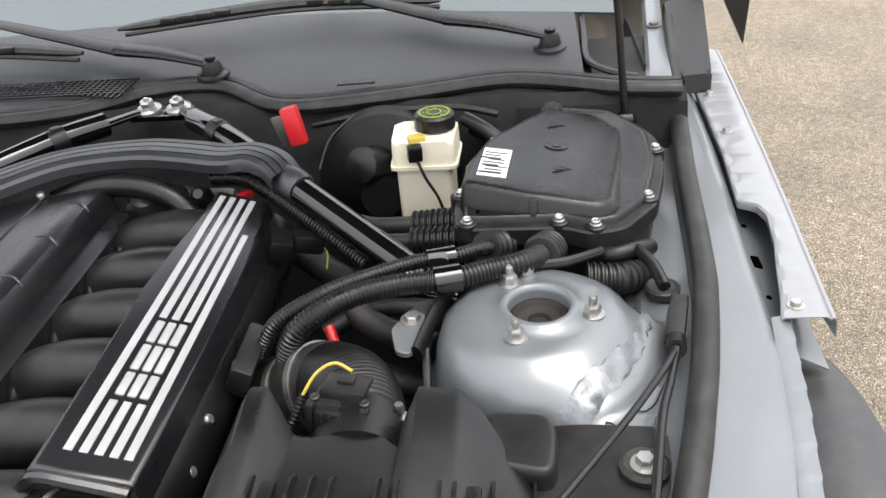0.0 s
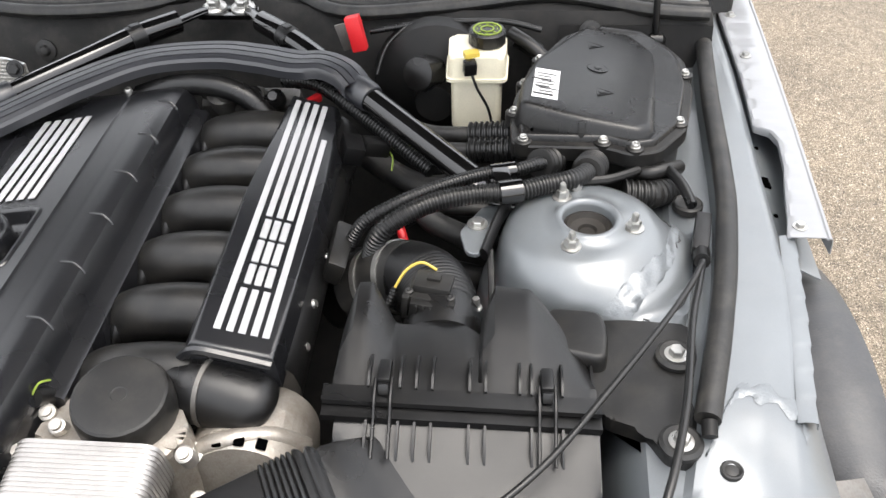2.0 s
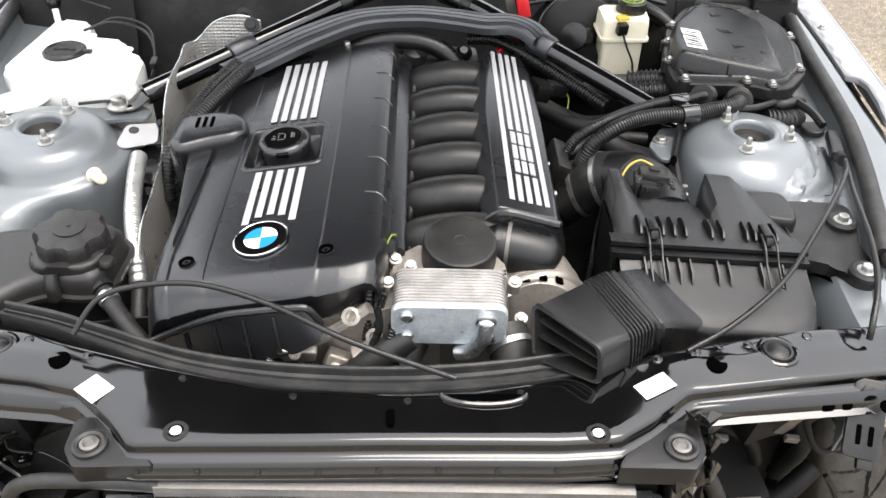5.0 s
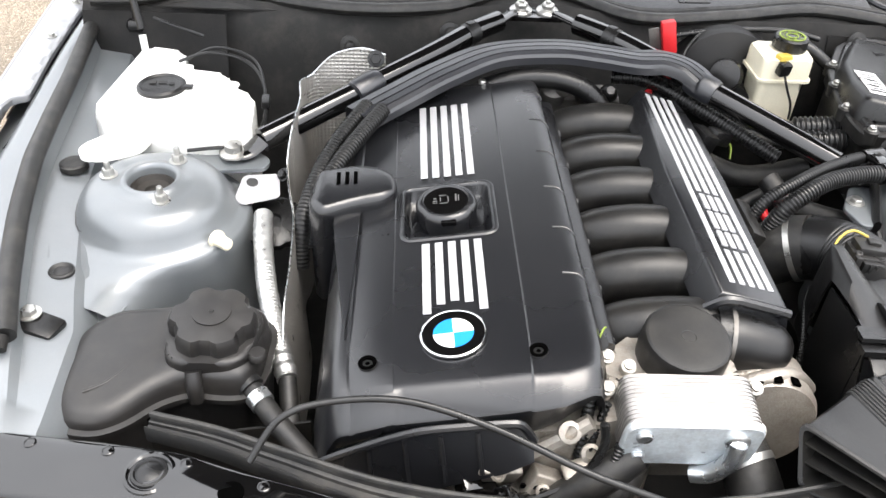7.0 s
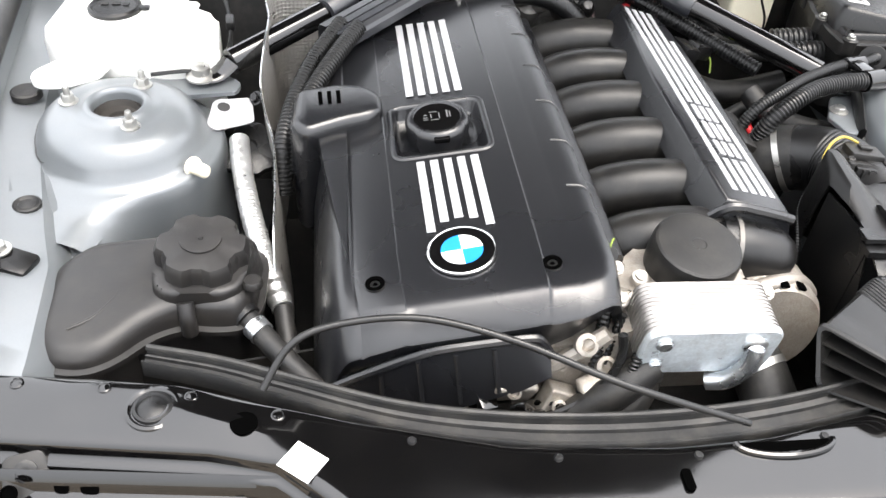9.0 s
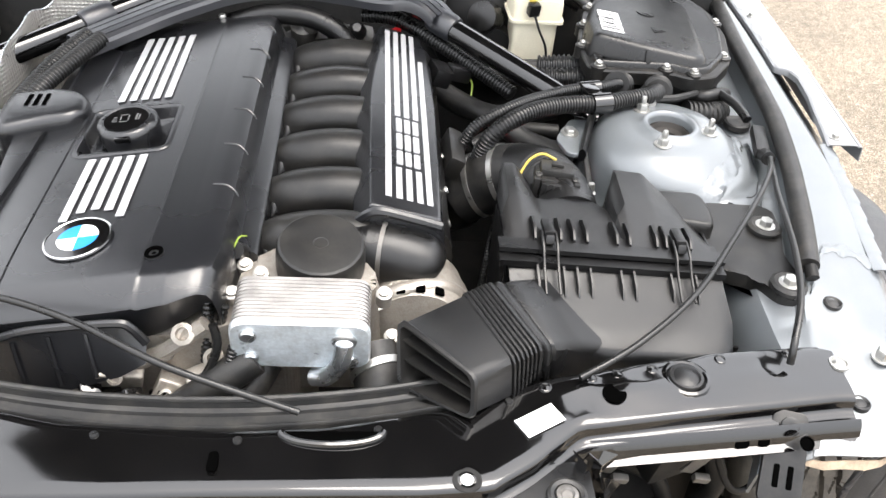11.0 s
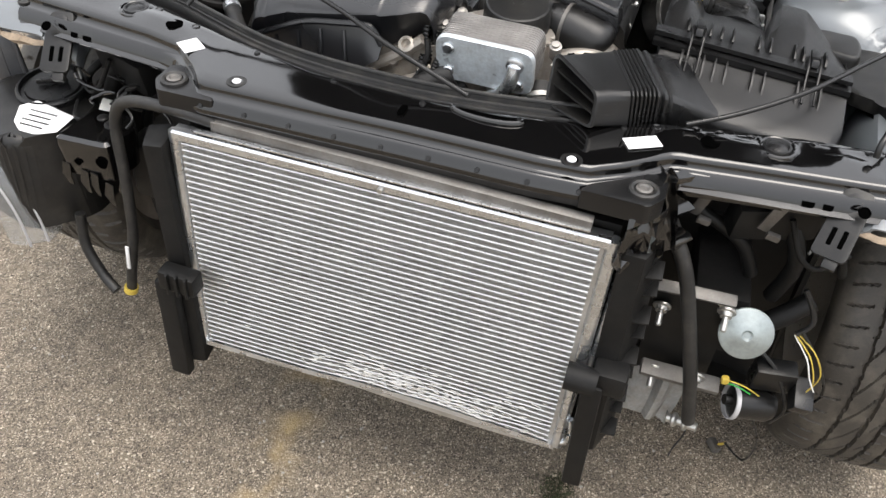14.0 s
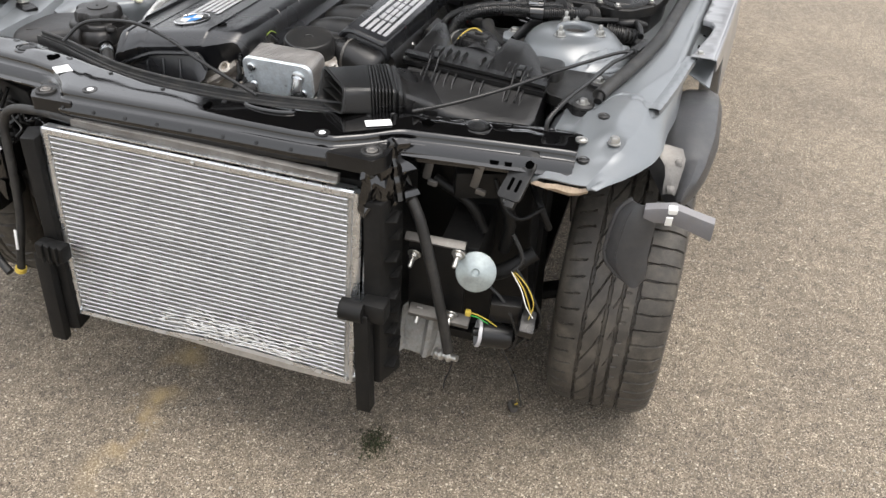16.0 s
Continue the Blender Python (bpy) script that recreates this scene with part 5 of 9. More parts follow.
for y, rdz in zip(ROWS_Y, ROWS_DZ):
    row = []
    for x, dz in zip(XS, DZ):
        k = 1.0 if y > 0.25 else interp(y, (0.16, 0.25), (0.94, 1.0))
        xx = -0.16 + (x + 0.16) * k
        drop = rdz if x < -0.10 else rdz * interp(x, (-0.10, 0.0), (1.0, 0.45))
        if y < 0.205 and x < -0.24:
            drop -= 0.16 * (-0.24 - x) * (0.208 - y) / 0.03
        yy = y + (0.02 * max(0.0, x + 0.06) / 0.06 if y < 0.22 else 0.0)
        row.append(bm.verts.new((xx, yy, cover_z(x) + dz + drop)))
    V.append(row)
for j in range(len(V) - 1):
    for i in range(len(XS) - 1):
        if 0.445 <= ROWS_Y[j] < 0.55 and -0.229 < XS[i] < -0.117:
            continue
        bm.faces.new((V[j][i], V[j][i + 1], V[j + 1][i + 1], V[j + 1][i]))
part("shell", bm, cover_plastic, cover, "satin black moulded cover shell", 32)
# pocket of the oil filler
bm = B()
P0 = rounded([(-0.228, 0.445), (-0.116, 0.445), (-0.116, 0.555), (-0.228, 0.555)], 0.012, 5)
moulded(bm, P0, [(-0.019, 0.010, lambda x, y: cover_z(x)), (-0.016, 0.006, lambda x, y: cover_z(x)), (-0.003, 0.003, lambda x, y: cover_z(x)), (0.0012, 0.0, lambda x, y: cover_z(x)), (0.0010, -0.004, lambda x, y: cover_z(x)), (-0.001, -0.006, lambda x, y: cover_z(x))])
bmesh.ops.delete(bm, geom=[max(bm.faces, key=lambda f: f.calc_center_median().z if len(f.verts) > 8 else -9)], context="FACES_ONLY")
part("filler_pocket", bm, cover_plastic, cover, "rounded pocket round the oil filler", 60)
bm = B()
cc = Vector((-0.174, 0.502, cover_z(-0.174) + 0.004))
ca = Vector((-0.13, -0.05, 1)).normalized()
lathe(bm, [(0.036, -0.03), (0.0395, -0.006), (0.0400, 0.002), (0.0380, 0.0075), (0.0335, 0.0105), (0.0300, 0.0108), (0.0285, 0.0090), (0.001, 0.0092)], cc, ca, 60, radial=lambda k: 1.0 - 0.045 * max(0.0, math.cos((k * 6 - 90) * math.pi / 180 * 3)) ** 6)
cap = part("filler_cap", bm, cover_plastic, cover, "black oil filler cap with a raised rim", 45)
cr = Vector((0, 0, 1)).rotation_difference(ca).to_matrix()
bm = B()
lathe(bm, [(0.0280, 0.0), (0.0278, 0.0005), (0.001, 0.0006)], cc + ca * 0.0092, ca, 40)
part("cap_disc", bm, black_gloss, cap, "glossy black disc")
bm = B()
box(bm, cc + cr @ Vector((0.002, -0.0375, 0.003)), (0.020, 0.006, 0.009), (4, -7, 0), 0.0025)
part("cap_tab", bm, black_gloss, cap)
bm = B()
for dx, dy, w_, h_ in ((-0.014, 0.004, 0.004, 0.002), (-0.014, -0.001, 0.006, 0.0015), (-0.014, -0.005, 0.006, 0.0012), (-0.004, 0.010, 0.010, 0.0014), (-0.003, -0.006, 0.010, 0.0014), (0.003, 0.002, 0.0014, 0.012), (-0.007, 0.002, 0.0014, 0.008), (0.013, 0.004, 0.0022, 0.014), (0.0165, 0.003, 0.0016, 0.012)):
    box(bm, cc + cr @ Vector((dx, dy, 0.0101)), (w_, h_, 0.0005), (3, -7, 0))
part("cap_print", bm, dull_print, cap, "grey printed pictogram on the cap")
# silver stripes
for n_ in range(5):
    x = -0.2015 + n_ * 0.0158
    for y0, y1 in ((0.576, 0.772), (0.312 + (0.006 if n_ in (1, 3) else 0.010 if n_ == 2 else -0.008), 0.431)):
        bm = B()
        box(bm, (x, (y0 + y1) / 2, cover_z(x) + 0.0006), (0.0098, y1 - y0, 0.0016), (0, -9, 0), 0.0004, 1)
        part("stripe", bm, silver_ink, cover, "raised silver stripe")
# badge: plain quarters in a black ring with a bright rim
bc = Vector((-0.1735, 0.268, cover_z(-0.1735) + 0.0008))
ax = Vector((-0.16, 0, 1)).normalized()
bm = B()
lathe(bm, [(0.0365, 0), (0.0365, 0.0022), (0.0350, 0.0028), (0.0343, 0.0022), (0.0343, 0)], bc, ax, 48)
badge = part("badge", bm, chrome, cover, "round badge in a bright rim")
bm = B()
lathe(bm, [(0.0343, 0), (0.0343, 0.0021), (0.0225, 0.0024), (0.0225, 0.0)], bc, ax, 48)
part("badge_ring", bm, black_gloss, badge)
qm = Vector((0, 0, 1)).rotation_difference(ax).to_matrix()
for k in range(4):
    bm = B()
    arc = [(0, 0)] + [(0.0222 * math.cos(radians(90 * k + 2 + a)), 0.0222 * math.sin(radians(90 * k + 2 + a))) for a in range(0, 91, 9)]
    lo = [bm.verts.new(bc + qm @ Vector((x, y, 0.0))) for x, y in arc]
    hi = [bm.verts.new(bc + qm @ Vector((x, y, 0.0026))) for x, y in arc]
    bm.faces.new(hi)
    for i in range(len(arc)):
        j = (i + 1) % len(arc)
        bm.faces.new((lo[i], lo[j], hi[j], hi[i]))
    part("badge_quarter", bm, blue_enamel if k % 2 else white_enamel, badge)
for x, y in ((-0.265, 0.237), (-0.086, 0.235)):
    bm = B()
    z = cover_z(x) - (0.004 if x > -0.1 else 0)
    lathe(bm, [(0.0105, -0.004), (0.0105, 0.0016), (0.0085, 0.0018), (0.0080, -0.004), (0.0052, -0.004), (0.0052, 0.001), (0.0028, 0.001), (0.0028, -0.002), (0.0005, -0.002)], (x, y, z), ax, 24)
    cb = part("cover_bolt", bm, black_plastic, cover, "recessed black cover bolt")
    bm = B()
    lathe(bm, [(0.0100, 0.0), (0.0100, 0.0024), (0.0092, 0.0028), (0.0084, 0.0020), (0.0060, 0.0020), (0.0058, 0.0)], (x, y, z + 0.0004), ax, 24)
    part("bolt_recess", bm, hole_black, cb)
dome(cover, (-0.105, 0.845, cover_z(-0.105) - 0.004), 0.006, steel, "cover_stud", "", 0.004)
# little arched ribs on the flank of the cover
for k in range(6):
    y = 0.80 - k * 0.089
    bm = B()
    tube(bm, [(-0.044, y + 0.004, cover_z(-0.044) - 0.0062), (-0.028, y + 0.002, cover_z(-0.028) - 0.0085), (-0.019, y - 0.002, cover_z(-0.019) - 0.0150), (-0.0155, y - 0.004, cover_z(-0.0155) - 0.021)], 0.0019, 8, 5)
    part("flank_rib", bm, cover_plastic, cover)
bm = B()
rings(bm, [[(-0.012, y, 0.808), (0.008, y, 0.805), (0.012, y, 0.801), (0.013, y, 0.770), (-0.012, y, 0.770)] for y in (0.285, 0.5, 0.7, 0.845)])
part("edge_bead", bm, cover_plastic, cover)
# raised long moulding on the left of the top
bm = B()
V_ = [(-0.322, 0.515), (-0.284, 0.515), (-0.286, 0.42), (-0.289, 0.33), (-0.292, 0.275), (-0.304, 0.36), (-0.314, 0.44)]
rings(bm, [[(x - (x + 0.30) * d2, y - (y - 0.42) * d2, cover_z(max(x, -0.305)) + h) for x, y in V_] for h, d2 in ((-0.014, 0.0), (0.0020, 0.0), (0.0048, 0.06), (0.0050, 0.12))])
part("side_moulding", bm, cover_plastic, cover, "tapering raised moulding")
# coil vent box at the rear left
bm = B()
VB = rounded([(-0.356, 0.515), (-0.338, 0.492), (-0.290, 0.512), (-0.252, 0.520), (-0.238, 0.536), (-0.238, 0.570), (-0.256, 0.592), (-0.290, 0.605), (-0.350, 0.594)], 0.014, 5)
vb_z = lambda x, y: 0.09 * (x + 0.29)
moulded(bm, VB, [(0.67, 0.004, None), (0.818, 0.0, vb_z), (0.825, 0.001, vb_z), (0.8305, 0.004, vb_z), (0.8335, 0.009, vb_z), (0.8345, 0.016, vb_z)])
part("vent_box", bm, cover_plastic, cover, "black vent box on the cover")
for k in range(3):
    bm = B()
    x = -0.317 + k * 0.0115
    box(bm, (x, 0.563, 0.8345 + (x + 0.29) * 0.09 + 0.0002), (0.0052, 0.030, 0.0014), (0, -5, 2))
    part("vent_slot", bm, hole_black, cover, "dark vent slot")
# front panel under the chamfer
bm = B()
FX = [-0.315, -0.295, -0.262, -0.235, -0.205, -0.16, -0.118, -0.104, -0.090]
FT = [0.735, 0.748, 0.765, 0.778, 0.789, 0.796, 0.801, 0.797, 0.774]
FB = [0.60, 0.62, 0.66, 0.69, 0.705, 0.722, 0.738, 0.748, 0.758]
sheet(bm, [[(x, 0.176, t), (x, 0.166, (t + b_) / 2), (x, 0.156, b_)] for x, t, b_ in zip(FX, FT, FB)], 0.004)
part("front_panel", bm, cover_plastic, cover, "black ribbed lower front of the cover")
bm = B()
tube(bm, [(x, 0.171, t) for x, t in zip(FX, FT)], 0.0050, 8, 4)
part("front_bead", bm, cover_plastic, cover)
for x in (-0.262, -0.225, -0.188, -0.150):
    bm = B()
    tube(bm, [(x, 0.172, interp(x, FX, FT) - 0.012), (x + 0.008, 0.156, interp(x, FX, FB) + 0.012)], 0.0028, 6, smooth=False)
    part("front_rib", bm, cover_plastic, cover)

# ---- engine block below ----
bright_cast = mat("pale_cast_alloy", (0.40, 0.37, 0.33), 0.46, 0.6, 0.2, 30, 0.5, 400, 0, 0.12, ((0.22, 0.17, 0.12), 0.45))
block = thing("engine_block", (-0.03, 0.5, 0.35), "grey-brown cast alloy engine block and front timing case", "engine block")
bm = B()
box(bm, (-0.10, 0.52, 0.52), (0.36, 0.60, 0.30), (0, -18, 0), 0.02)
# block body in the shade-darkened metal, not its own alloy colour
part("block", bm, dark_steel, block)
bm = B()
prism(bm, rounded([(-0.20, 0.200), (-0.06, 0.186), (-0.02, 0.186), (0.06, 0.20), (0.08, 0.30), (-0.20, 0.30)], 0.02), 0.55, 0.772, 0.012, 3, 0.03, (0.22, 0))
part("timing_case", bm, bright_cast, block, "dirty cast timing case")
for x, y, z, r in ((-0.053, 0.182, 0.776, 0.012), (-0.115, 0.187, 0.715, 0.010), (-0.025, 0.183, 0.74, 0.011), (-0.075, 0.184, 0.745, 0.008)):
    bm = B()
    lathe(bm, [(r, 0), (r, 0.01), (r * 0.6, 0.012), (r * 0.55, 0.004), (r * 0.2, 0.004)], (x, y, z), (0, -0.6, 0.6), 20)
    part("case_plug", bm, bright_cast, block)
bm = B()
tube(bm, [(-0.17, 0.186, 0.695), (-0.12, 0.178, 0.728), (-0.07, 0.180, 0.758), (-0.03, 0.184, 0.79)], 0.009, 8, 5)
part("case_ridge", bm, bright_cast, block)
bm = B()
lathe(bm, [(0.075, 0), (0.075, 0.03), (0.06, 0.034), (0.02, 0.03)], (-0.08, 0.165, 0.58), (0, -1, 0), 36)
part("pulley", bm, dark_steel, block)
bm = B()
tube(bm, [(-0.10, 0.15, 0.66), (-0.055, 0.152, 0.70), (-0.015, 0.155, 0.735), (0.02, 0.17, 0.755)], 0.019, 14)
part("lower_hose", bm, rubber, block, "thick black coolant hose")
for x, y, z, r in ((-0.155, 0.16, 0.712, 20), (-0.135, 0.158, 0.70, -15), (-0.115, 0.156, 0.705, 40)):
    bm = B()
    box(bm, (x, y, z), (0.022, 0.018, 0.026), (r, r * 0.7, r), 0.003)
    part("loose_plug", bm, black_gloss, block, "broken black connector")
bm = B()
tube(bm, [(-0.02, 0.172, 0.80), (-0.018, 0.165, 0.77), (-0.04, 0.155, 0.73), (-0.09, 0.15, 0.70), (-0.13, 0.15, 0.69)], 0.005, 8)
part("sensor_cable", bm, hose_rubber, block)
# rear of the head, with small hardware under the brace
bm = B()
box(bm, (0.06, 0.915, 0.765), (0.16, 0.05, 0.06), (12, 0, 0), 0.014)
lathe(bm, [(0.022, 0), (0.022, 0.03), (0.014, 0.036), (0.010, 0.05)], (0.02, 0.90, 0.785), (0, -0.5, 1), 18)
lathe(bm, [(0.016, 0), (0.018, 0.02), (0.011, 0.03)], (0.075, 0.895, 0.79), (0.2, -0.6, 1), 16)
tube(bm, [(-0.01, 0.90, 0.80), (0.02, 0.885, 0.82), (0.06, 0.885, 0.815), (0.10, 0.895, 0.80)], 0.008, 10)
part("rear_casting", bm, dull_steel, block, "dull alloy casting behind the runners")
for x, z in ((0.035, 0.825), (0.075, 0.82), (0.11, 0.815)):
    bm = B()
    lathe(bm, [(0.014, -0.01), (0.016, 0.002), (0.012, 0.012), (0.007, 0.02)], (x, 0.872, z - 0.005), (0, -0.7, 0.7), 18)
    part("valve", bm, dull_steel if x < 0.05 else black_plastic, block)

bm = B()
tube(bm, [(-0.10, 0.868, 0.815), (-0.04, 0.872, 0.832), (0.02, 0.868, 0.835), (0.07, 0.86, 0.82), (0.10, 0.85, 0.79)], 0.017, 14)
part("breather_pipe", bm, black_plastic, block, "curved black breather pipe behind the runners")

# ---- intake manifold ----
man = thing("intake_manifold", (0.12, 0.57, 0.70), "black plastic intake manifold with six curved runners", "intake manifold")
RUN_Y = [0.335 + 0.0945 * k for k in range(6)]
for y in RUN_Y:
    bm = B()
    tube(bm, [(0.0, y + 0.006, 0.745), (0.03, y + 0.004, 0.774), (0.07, y, 0.788), (0.115, y - 0.001, 0.790), (0.16, y - 0.002, 0.782), (0.18, y - 0.002, 0.77)], 0.0345, 20, 6, flat=0.95)
    part("runner", bm, dusty_plastic, man, "smooth black intake runner", 60)
    bm = B()
    ring = [(0.013 + 0.02 * math.cos(radians(a)) * 0.35, y + 0.004 + 0.036 * math.sin(radians(a)), 0.754 + 0.037 * math.cos(radians(a))) for a in range(-80, 81, 16)]
    tube(bm, ring, 0.008, 10, 3)
    part("runner_collar", bm, black_plastic, man, "thick collar round the runner")
bm = B()
rings(bm, [[(0.185 + 0.058 * math.cos(a) * (1 if abs(math.cos(a)) < 0.9 else 0.97), y, 0.755 + 0.055 * math.sin(a)) for a in (2 * math.pi * k / 24 for k in range(24))] for y in (0.345, 0.35, 0.55, 0.84)])
part("plenum", bm, black_plastic, man)
bm = B()
tube(bm, [(0.03, 0.335, 0.765), (0.08, 0.325, 0.775), (0.12, 0.318, 0.785), (0.155, 0.312, 0.788)], 0.033, 20, 6)
tube(bm, [(0.135, 0.318, 0.786), (0.160, 0.314, 0.784), (0.187, 0.310, 0.778), (0.202, 0.308, 0.772), (0.208, 0.308, 0.766)], 0.037, 20, 6, radii=lambda i, c: 0.037 * math.sqrt(max(0.02, 1 - max(0.0, (i / (c - 1) - 0.62) / 0.39) ** 2.6)))
part("front_elbow", bm, black_plastic, man, "black front elbow of the manifold")
bm = B()
tube(bm, [(0.152, 0.3155, 0.785), (0.157, 0.3145, 0.785)], 0.0385, 28, smooth=False)
part("clamp_band", bm, dull_steel, man, "narrow steel clamp band")
for k, (y, z) in enumerate(((0.46, 0.775), (0.40, 0.765), (0.55, 0.77))):
    dome(man, (0.236, y, z), 0.006, steel, "screw", "", 0.005, (1, 0, 0.4))
# side boxes beside the plenum
bm = B()
box(bm, (0.252, 0.555, 0.775), (0.024, 0.085, 0.035), (0, 24, 0), 0.005)
part("side_module", bm, dusty_plastic, man, "flat black module on the manifold")
bm = B()
box(bm, (0.243, 0.76, 0.795), (0.03, 0.045, 0.03), (0, 20, 15), 0.005)
box(bm, (0.275, 0.775, 0.79), (0.04, 0.026, 0.024), (0, 20, 25), 0.005)
part("sensor", bm, black_plastic, man, "black sensor with connector")
bm = B()
tube(bm, [(0.29, 0.778, 0.785), (0.299, 0.772, 0.774), (0.298, 0.76, 0.758)], 0.0015, 6)
part("sensor_lead", bm, green_plastic, man, "yellow-green sensor lead")


def top_z(x):
    return 0.842 - 0.26 * (x - 0.14)


icov = thing("intake_cover", (0.18, 0.58, 0.79), "satin black intake cover with silver bars", "intake cover")
bm = B()
outline = [(0.138, 0.333), (0.223, 0.332), (0.226, 0.60), (0.226, 0.735), (0.215, 0.765), (0.214, 0.832), (0.150, 0.836), (0.137, 0.60)]
lo = [bm.verts.new((x + (0.006 if x > 0.18 else -0.020), y - (0.008 if y < 0.4 else 0), top_z(x) - 0.036)) for x, y in outline]
hi = [bm.verts.new((x, y, top_z(x))) for x, y in outline]
bm.faces.new(hi)
for i in range(len(outline)):
    j = (i + 1) % len(outline)
    bm.faces.new((lo[i], lo[j], hi[j], hi[i]))
bmesh.ops.bevel(bm, geom=[e for e in bm.edges if e.verts[0] in hi and e.verts[1] in hi], offset=0.006, segments=3, affect="EDGES", profile=0.6)
part("shell", bm, cover_plastic, icov)
bm = B()
tube(bm, [(0.124, 0.332, 0.818), (0.145, 0.327, 0.836), (0.18, 0.325, 0.830), (0.222, 0.324, 0.818)], 0.006, 8, 5)
part("front_lip", bm, cover_plastic, icov)


def bar(x, y0, y1, w_=0.0078):
    bm = B()
    box(bm, (x, (y0 + y1) / 2, top_z(x) + 0.0004), (w_, y1 - y0, 0.0016), (0, 14.6, 0), 0.0004, 1)
    part("silver_bar", bm, silver_ink, icov, "raised silver bar")


BARX = [0.1595 + 0.0126 * k for k in range(5)]
bar(BARX[0], 0.357, 0.822)
bar(BARX[4], 0.357, 0.737)
for k in (1, 2, 3):
    bar(BARX[k] + 0.0005, 0.553, 0.822)
    bar(BARX[k] + 0.0005, 0.357, 0.424)
# the maker's mark, as three plain raised blocks
MX = BARX[2] + 0.0005
for y0, y1 in ((0.431, 0.463), (0.468, 0.506), (0.511, 0.546)):
    bm = B()
    for u in (-0.0112, 0.0, 0.0112):
        box(bm, (MX + u, (y0 + y1) / 2, top_z(MX + u) + 0.0004), (0.0085, y1 - y0, 0.0016), (0, 14.6, 0), 0.002, 2)
    part("plain_block", bm, silver_ink, icov, "plain silver raised block")

# ---- oil filter housing, cooler, alternator ----
ofh = thing("oil_filter_housing", (0.07, 0.26, 0.70), "cast alloy oil filter housing with black screw cap", "oil filter housing")
bm = B()
prism(bm, rounded([(-0.015, 0.225), (0.05, 0.215), (0.14, 0.215), (0.165, 0.25), (0.13, 0.31), (0.04, 0.325), (-0.012, 0.28)], 0.02), 0.66, 0.795, 0.01, 2, 0.12)
lathe(bm, [(0.047, 0.70), (0.047, 0.798), (0.043, 0.804)], (0.083, 0.275, 0.0), seg=32)
part("casting", bm, bright_cast, ofh, "pale cast alloy housing")
for x, y, z in ((-0.008, 0.222, 0.80), (0.155, 0.225, 0.80), (0.165, 0.205, 0.755), (0.0, 0.27, 0.80), (0.02, 0.25, 0.805)):
    bm = B()
    lathe(bm, [(0.009, -0.02), (0.009, 0.0), (0.0075, 0.001), (0.006, 0.001), (0.006, 0.005), (0.003, 0.0055)], (x, y, z), (0, -0.35, 1), 16)
    part("boss", bm, alu, ofh)
bm = B()
lathe(bm, [(0.049, -0.014), (0.050, 0.0), (0.0495, 0.018), (0.0488, 0.022), (0.0470, 0.0268), (0.0445, 0.0282), (0.0425, 0.0284), (0.030, 0.0286), (0.0085, 0.0287), (0.0075, 0.0280), (0.001, 0.0280)], (0.084, 0.272, 0.806), (0.03, -0.14, 1), 72, radial=lambda k: 1.0 - (0.010 if k % 6 == 0 else 0))
part("screw_cap", bm, dusty_plastic, ofh, "faceted black screw cap", 14)
bm = B()
tube(bm, [(0.0, 0.30, 0.78), (-0.005, 0.29, 0.80), (-0.01, 0.275, 0.815)], 0.010, 10)
part("solenoid", bm, black_plastic, ofh)
bm = B()
tube(bm, [(-0.012, 0.275, 0.818), (-0.006, 0.285, 0.826), (0.0, 0.295, 0.82)], 0.0012, 6)
part("wire", bm, green_plastic, ofh, "yellow-green wire end")

cooler = thing("oil_cooler", (0.07, 0.18, 0.74), "stacked-plate aluminium oil cooler with pale blue front plate", "oil cooler")


def plate_outline(w_, h_, r, n=5):
    return rounded([(-w_ / 2, -h_ / 2), (w_ / 2, -h_ / 2), (w_ / 2, h_ / 2), (-w_ / 2, h_ / 2)], r, n)


cooler_alu = mat("pale_aluminium_plates", (0.40, 0.385, 0.37), 0.40, 0.75, 0.15, 40, 0.2, 300, 0, 0.1)
cm = pose(0.070, 0.192, 0.790, 9, 0, -1)
for k in range(12):
    y = -0.028 + 0.0048 * k
    bm = B()
    loops = []
    for dy, s in ((0, 1.0), (0.0022, 1.0), (0.0030, 0.985), (0.0048, 0.985)):
        loops.append([cm @ Vector((u * s, y + dy, v * (s if s == 1 else 0.972))) for u, v in plate_outline(0.142, 0.070, 0.018)])
    rings(bm, loops)
    part("cooler_plate", bm, cooler_alu, cooler)
bm = B()
blue_alu = mat("bluish_aluminium_plate", (0.64, 0.69, 0.72), 0.36, 0.45, 0.25, 40, 0.25, 250, 0, 0.1, ((0.35, 0.33, 0.30), 0.4))
rings(bm, [[cm @ Vector((u * s, y, v * s)) for u, v in plate_outline(0.144, 0.074, 0.020)] for y, s in ((-0.028, 1.0), (-0.033, 1.0), (-0.0355, 0.97))])
part("front_plate", bm, blue_alu, cooler, "bluish aluminium front plate")
for u, v, r in ((-0.052, 0.018, 0.009), (-0.052, -0.020, 0.008), (0.045, 0.012, 0.013), (0.050, -0.022, 0.010)):
    bm = B()
    lathe(bm, [(r, 0), (r, 0.003), (r * 0.8, 0.005), (r * 0.3, 0.0055)], cm @ Vector((u, -0.035, v)), cm.to_3x3() @ Vector((0, -1, 0)), 20)
    part("plate_boss", bm, bright_alu, cooler)
bm = B()
tube(bm, [cm @ Vector(p) for p in ((0.045, -0.038, 0.012), (0.042, -0.046, -0.010), (0.028, -0.046, -0.036), (0.012, -0.040, -0.048))], 0.010, 12)
part("outlet_neck", bm, bright_alu, cooler, "cast aluminium outlet neck")
bm = B()
